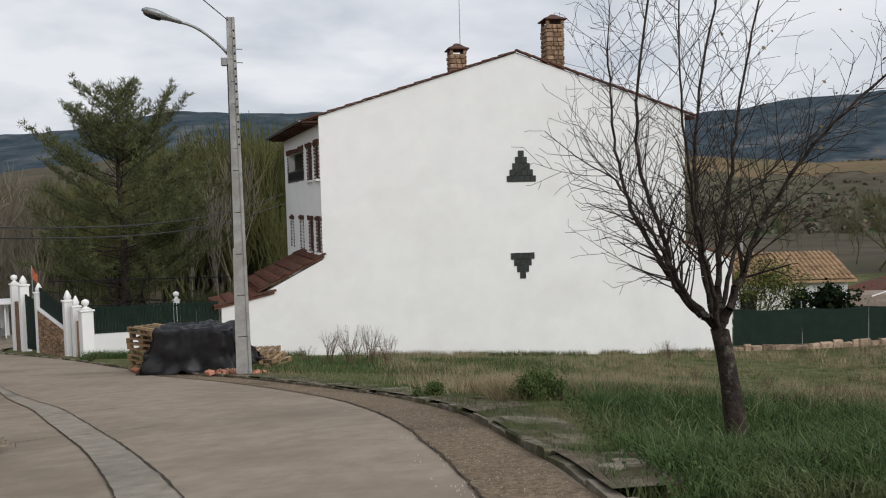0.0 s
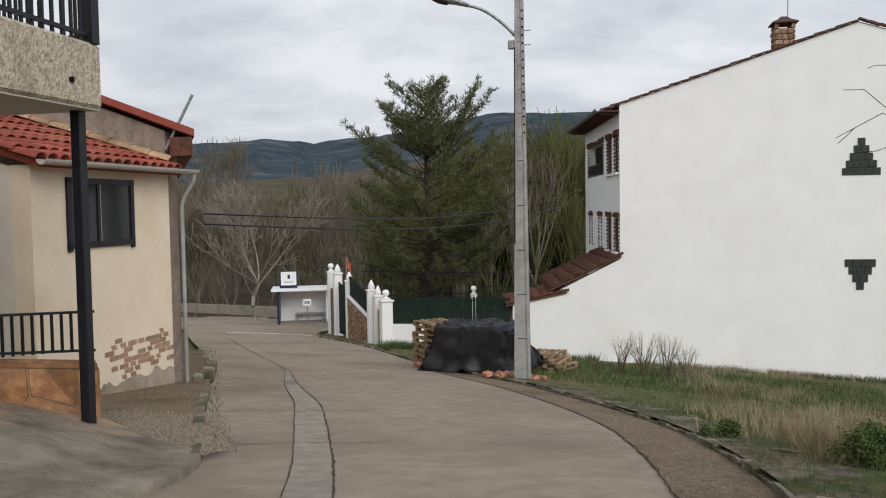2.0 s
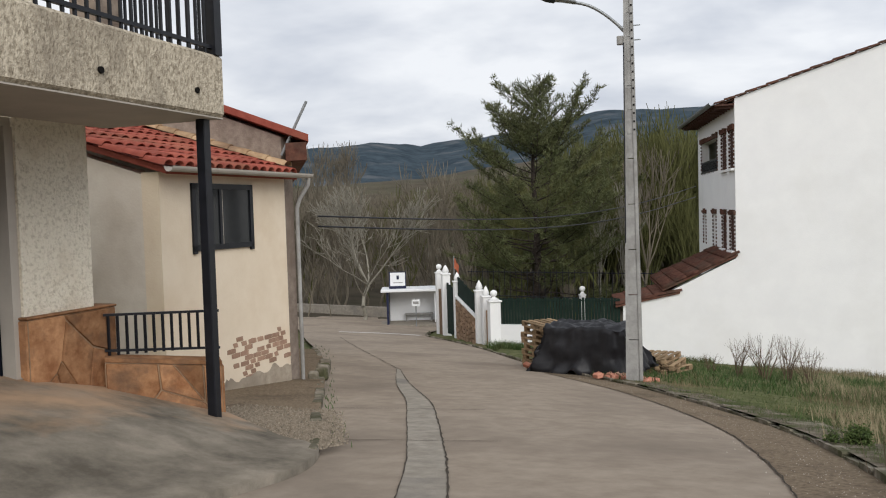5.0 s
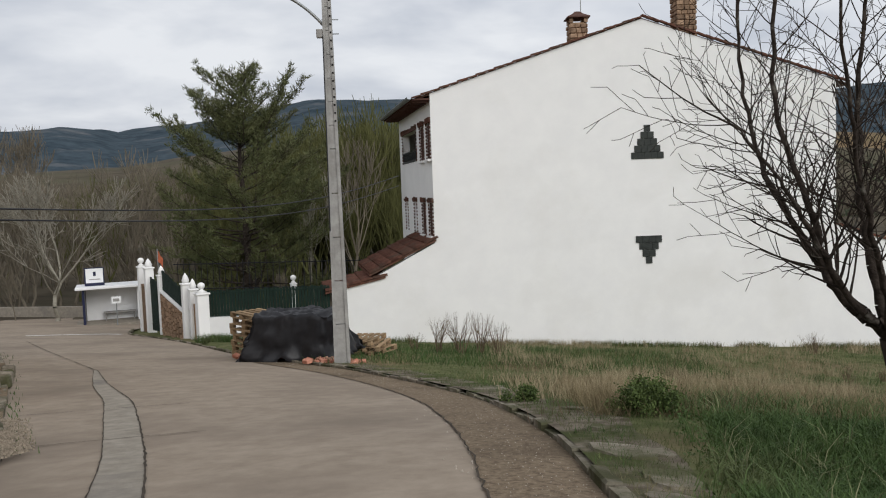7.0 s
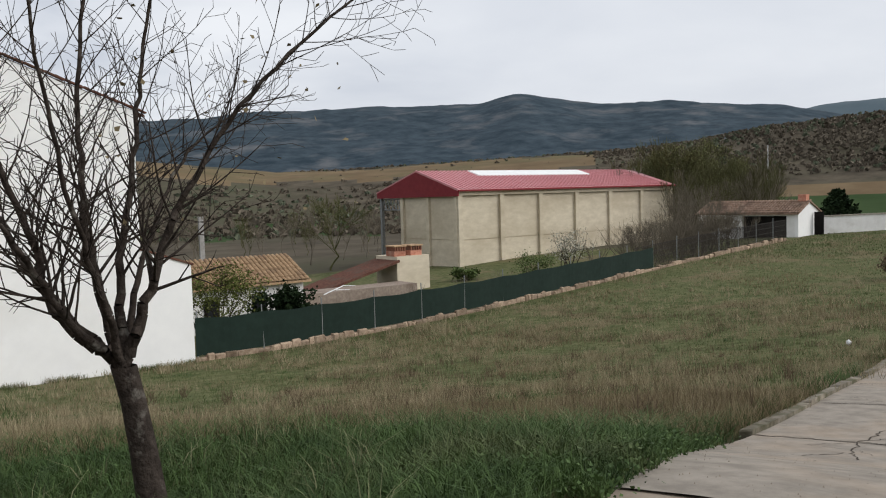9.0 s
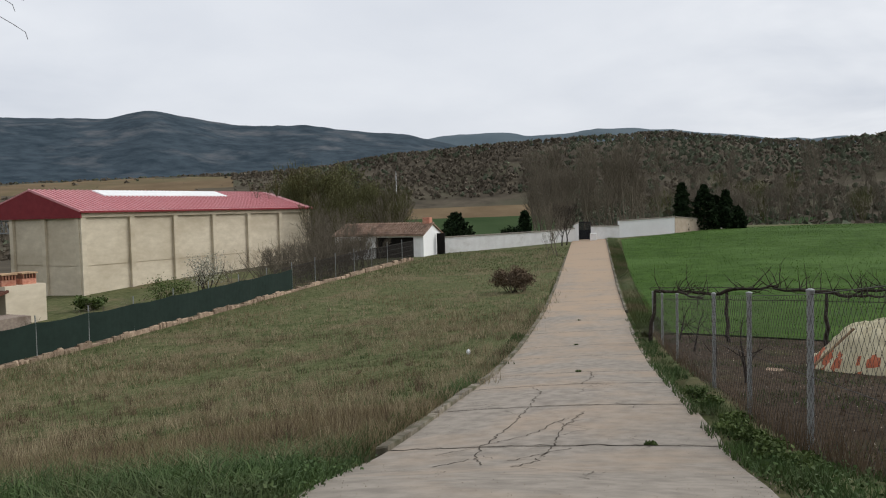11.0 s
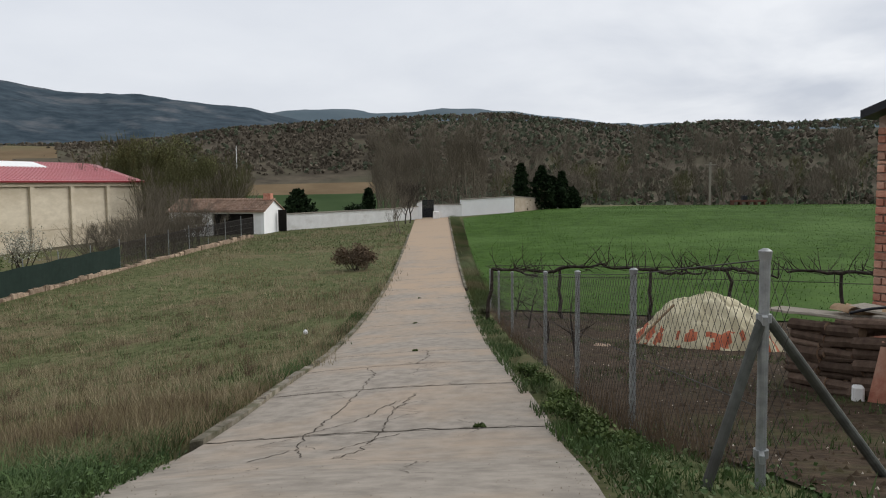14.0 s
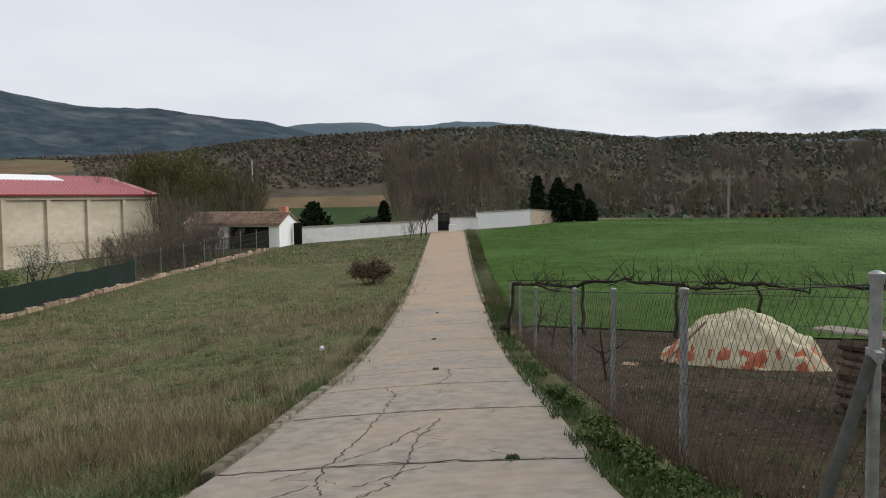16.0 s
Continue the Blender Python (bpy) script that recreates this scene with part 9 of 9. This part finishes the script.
for k in range(26):
    xy = meadow_places(6, 300 + k, 7, 24, 15, 70, 0.7)
    if len(xy):
        shrub("dead_weed", xy[0][0], xy[0][1], 0.16, random.Random(k).uniform(0.25, 0.5), None, "thin dead weed stalks in the meadow", 90 + k, twig=M_weed, category="weed")
for k, (s, l) in enumerate([(7.9, -2.05), (8.6, -2.0), (11.5, -1.95), (9.9, -2.1), (6.9, -2.1), (6.2, -2.0), (7.3, -1.9), (9.2, -1.95), (12.6, -1.95)]):
    x, y = lane_point(s, l)
    shrub("lane_weed", x, y, 0.2, 0.2, M_leaf, "leafy green weed at the lane's edge", 130 + k, 0.035, 900, category="weed")
for k, (s, l) in enumerate([(8.4, -1.0), (17.3, -0.1), (24.3, 0.1), (32.6, 0.15)]):
    x, y = lane_point(s, l)
    shrub("joint_weed", x, y, 0.07, 0.09, M_leaf, "small weed growing in a lane joint", 140 + k, 0.025, 260, category="weed")


M_yardstone = material("brown_yard_gravel", (0.12, 0.1, 0.076), (0.33, 0.275, 0.21), 30.0, 0.95, 0.0, coords="World")


def pebbles(name, xy, size, mat, label, seed, base):
    """Small stones, as one mesh of little wedges."""
    rs = np.random.RandomState(seed)
    n = len(xy)
    z = height(xy[:, 0], xy[:, 1]) + base
    s = size * rs.uniform(0.4, 1.5, n)
    a = rs.uniform(0, 6.28, n)
    ring = []
    for k in range(4):
        b = a + k * 1.5708 + rs.uniform(-0.4, 0.4, n)
        ring.append(np.stack([xy[:, 0] + s * np.cos(b), xy[:, 1] + s * np.sin(b) * 0.8, z - 0.01], 1))
    top = np.stack([xy[:, 0], xy[:, 1], z + s * rs.uniform(0.4, 0.9, n)], 1)
    v = np.stack(ring + [top], 1).reshape(-1, 3)
    k = np.arange(n)[:, None] * 5
    idx = np.concatenate([k + [0, 1, 4], k + [1, 2, 4], k + [2, 3, 4], k + [3, 0, 4]], 1).reshape(-1, 3)
    ob = grass_mesh(name, v, idx, 3, mat, label)
    return tagged(ob, category="pebbles")


rs = np.random.RandomState(22)
pp = np.stack([rs.uniform(5.5, 27, 16000), rs.uniform(-7, 9, 16000)], 1)
pp = pp[inside(PLOT, pp[:, 0], pp[:, 1])]
pebbles("soil_clods", pp[: len(pp) * 2 // 3], 0.035, M_soil, "crumbly dark clods of tilled soil", 1, 0.085)
pebbles("soil_pebbles", pp[len(pp) * 2 // 3:][::2], 0.012, M_pebble, "pale pebbles and straw bits on the soil", 2, 0.09)
weeds_in = pp[np.array([noise.noise((x * 0.5, y * 0.5, 2)) > 0.15 for x, y in pp])]
blades("plot_weeds", np.repeat(weeds_in, 3, 0) + rs.normal(0, 0.05, (len(weeds_in) * 3, 2)), 0.07, 0.014, M_lush, "scattered weeds on the tilled soil", 23, 0.6, 0.09)
t = rs.uniform(0, 1, 5000)
gm = (margin_in[(t * (len(margin_in) - 1)).astype(int)] * 0.5 + kerb_part[(t * (len(kerb_part) - 1)).astype(int)] * 0.5) + rs.normal(0, 0.22, (5000, 2))
gm = gm[inside(ROAD_POLY, gm[:, 0], gm[:, 1])]
pebbles("road_grit", gm[::2], 0.008, M_pebble, "loose grit on the road margin", 3, 0.006)
lg = strip_places(5200, 61, 3.6, 30, -1.7, 1.75)
edge_l = np.abs(lane_coords(lg[:, 0], lg[:, 1])[1])
pebbles("lane_grit", lg[(edge_l > 1.25) | (rs.uniform(0, 1, len(lg)) < 0.25)], 0.007, M_yardstone, "loose grit swept to the lane's edges", 6, 0.013)
t = rs.uniform(0, 1, 6000)
ge = LEFT_LINE[(27 + t * 11).astype(int)] + np.stack([-rs.uniform(0.1, 1.7, 6000), rs.uniform(0, 0.6, 6000)], 1)
pebbles("yard_gravel", ge, 0.019, M_yardstone, "loose gravel before the cream house", 4, 0.075)
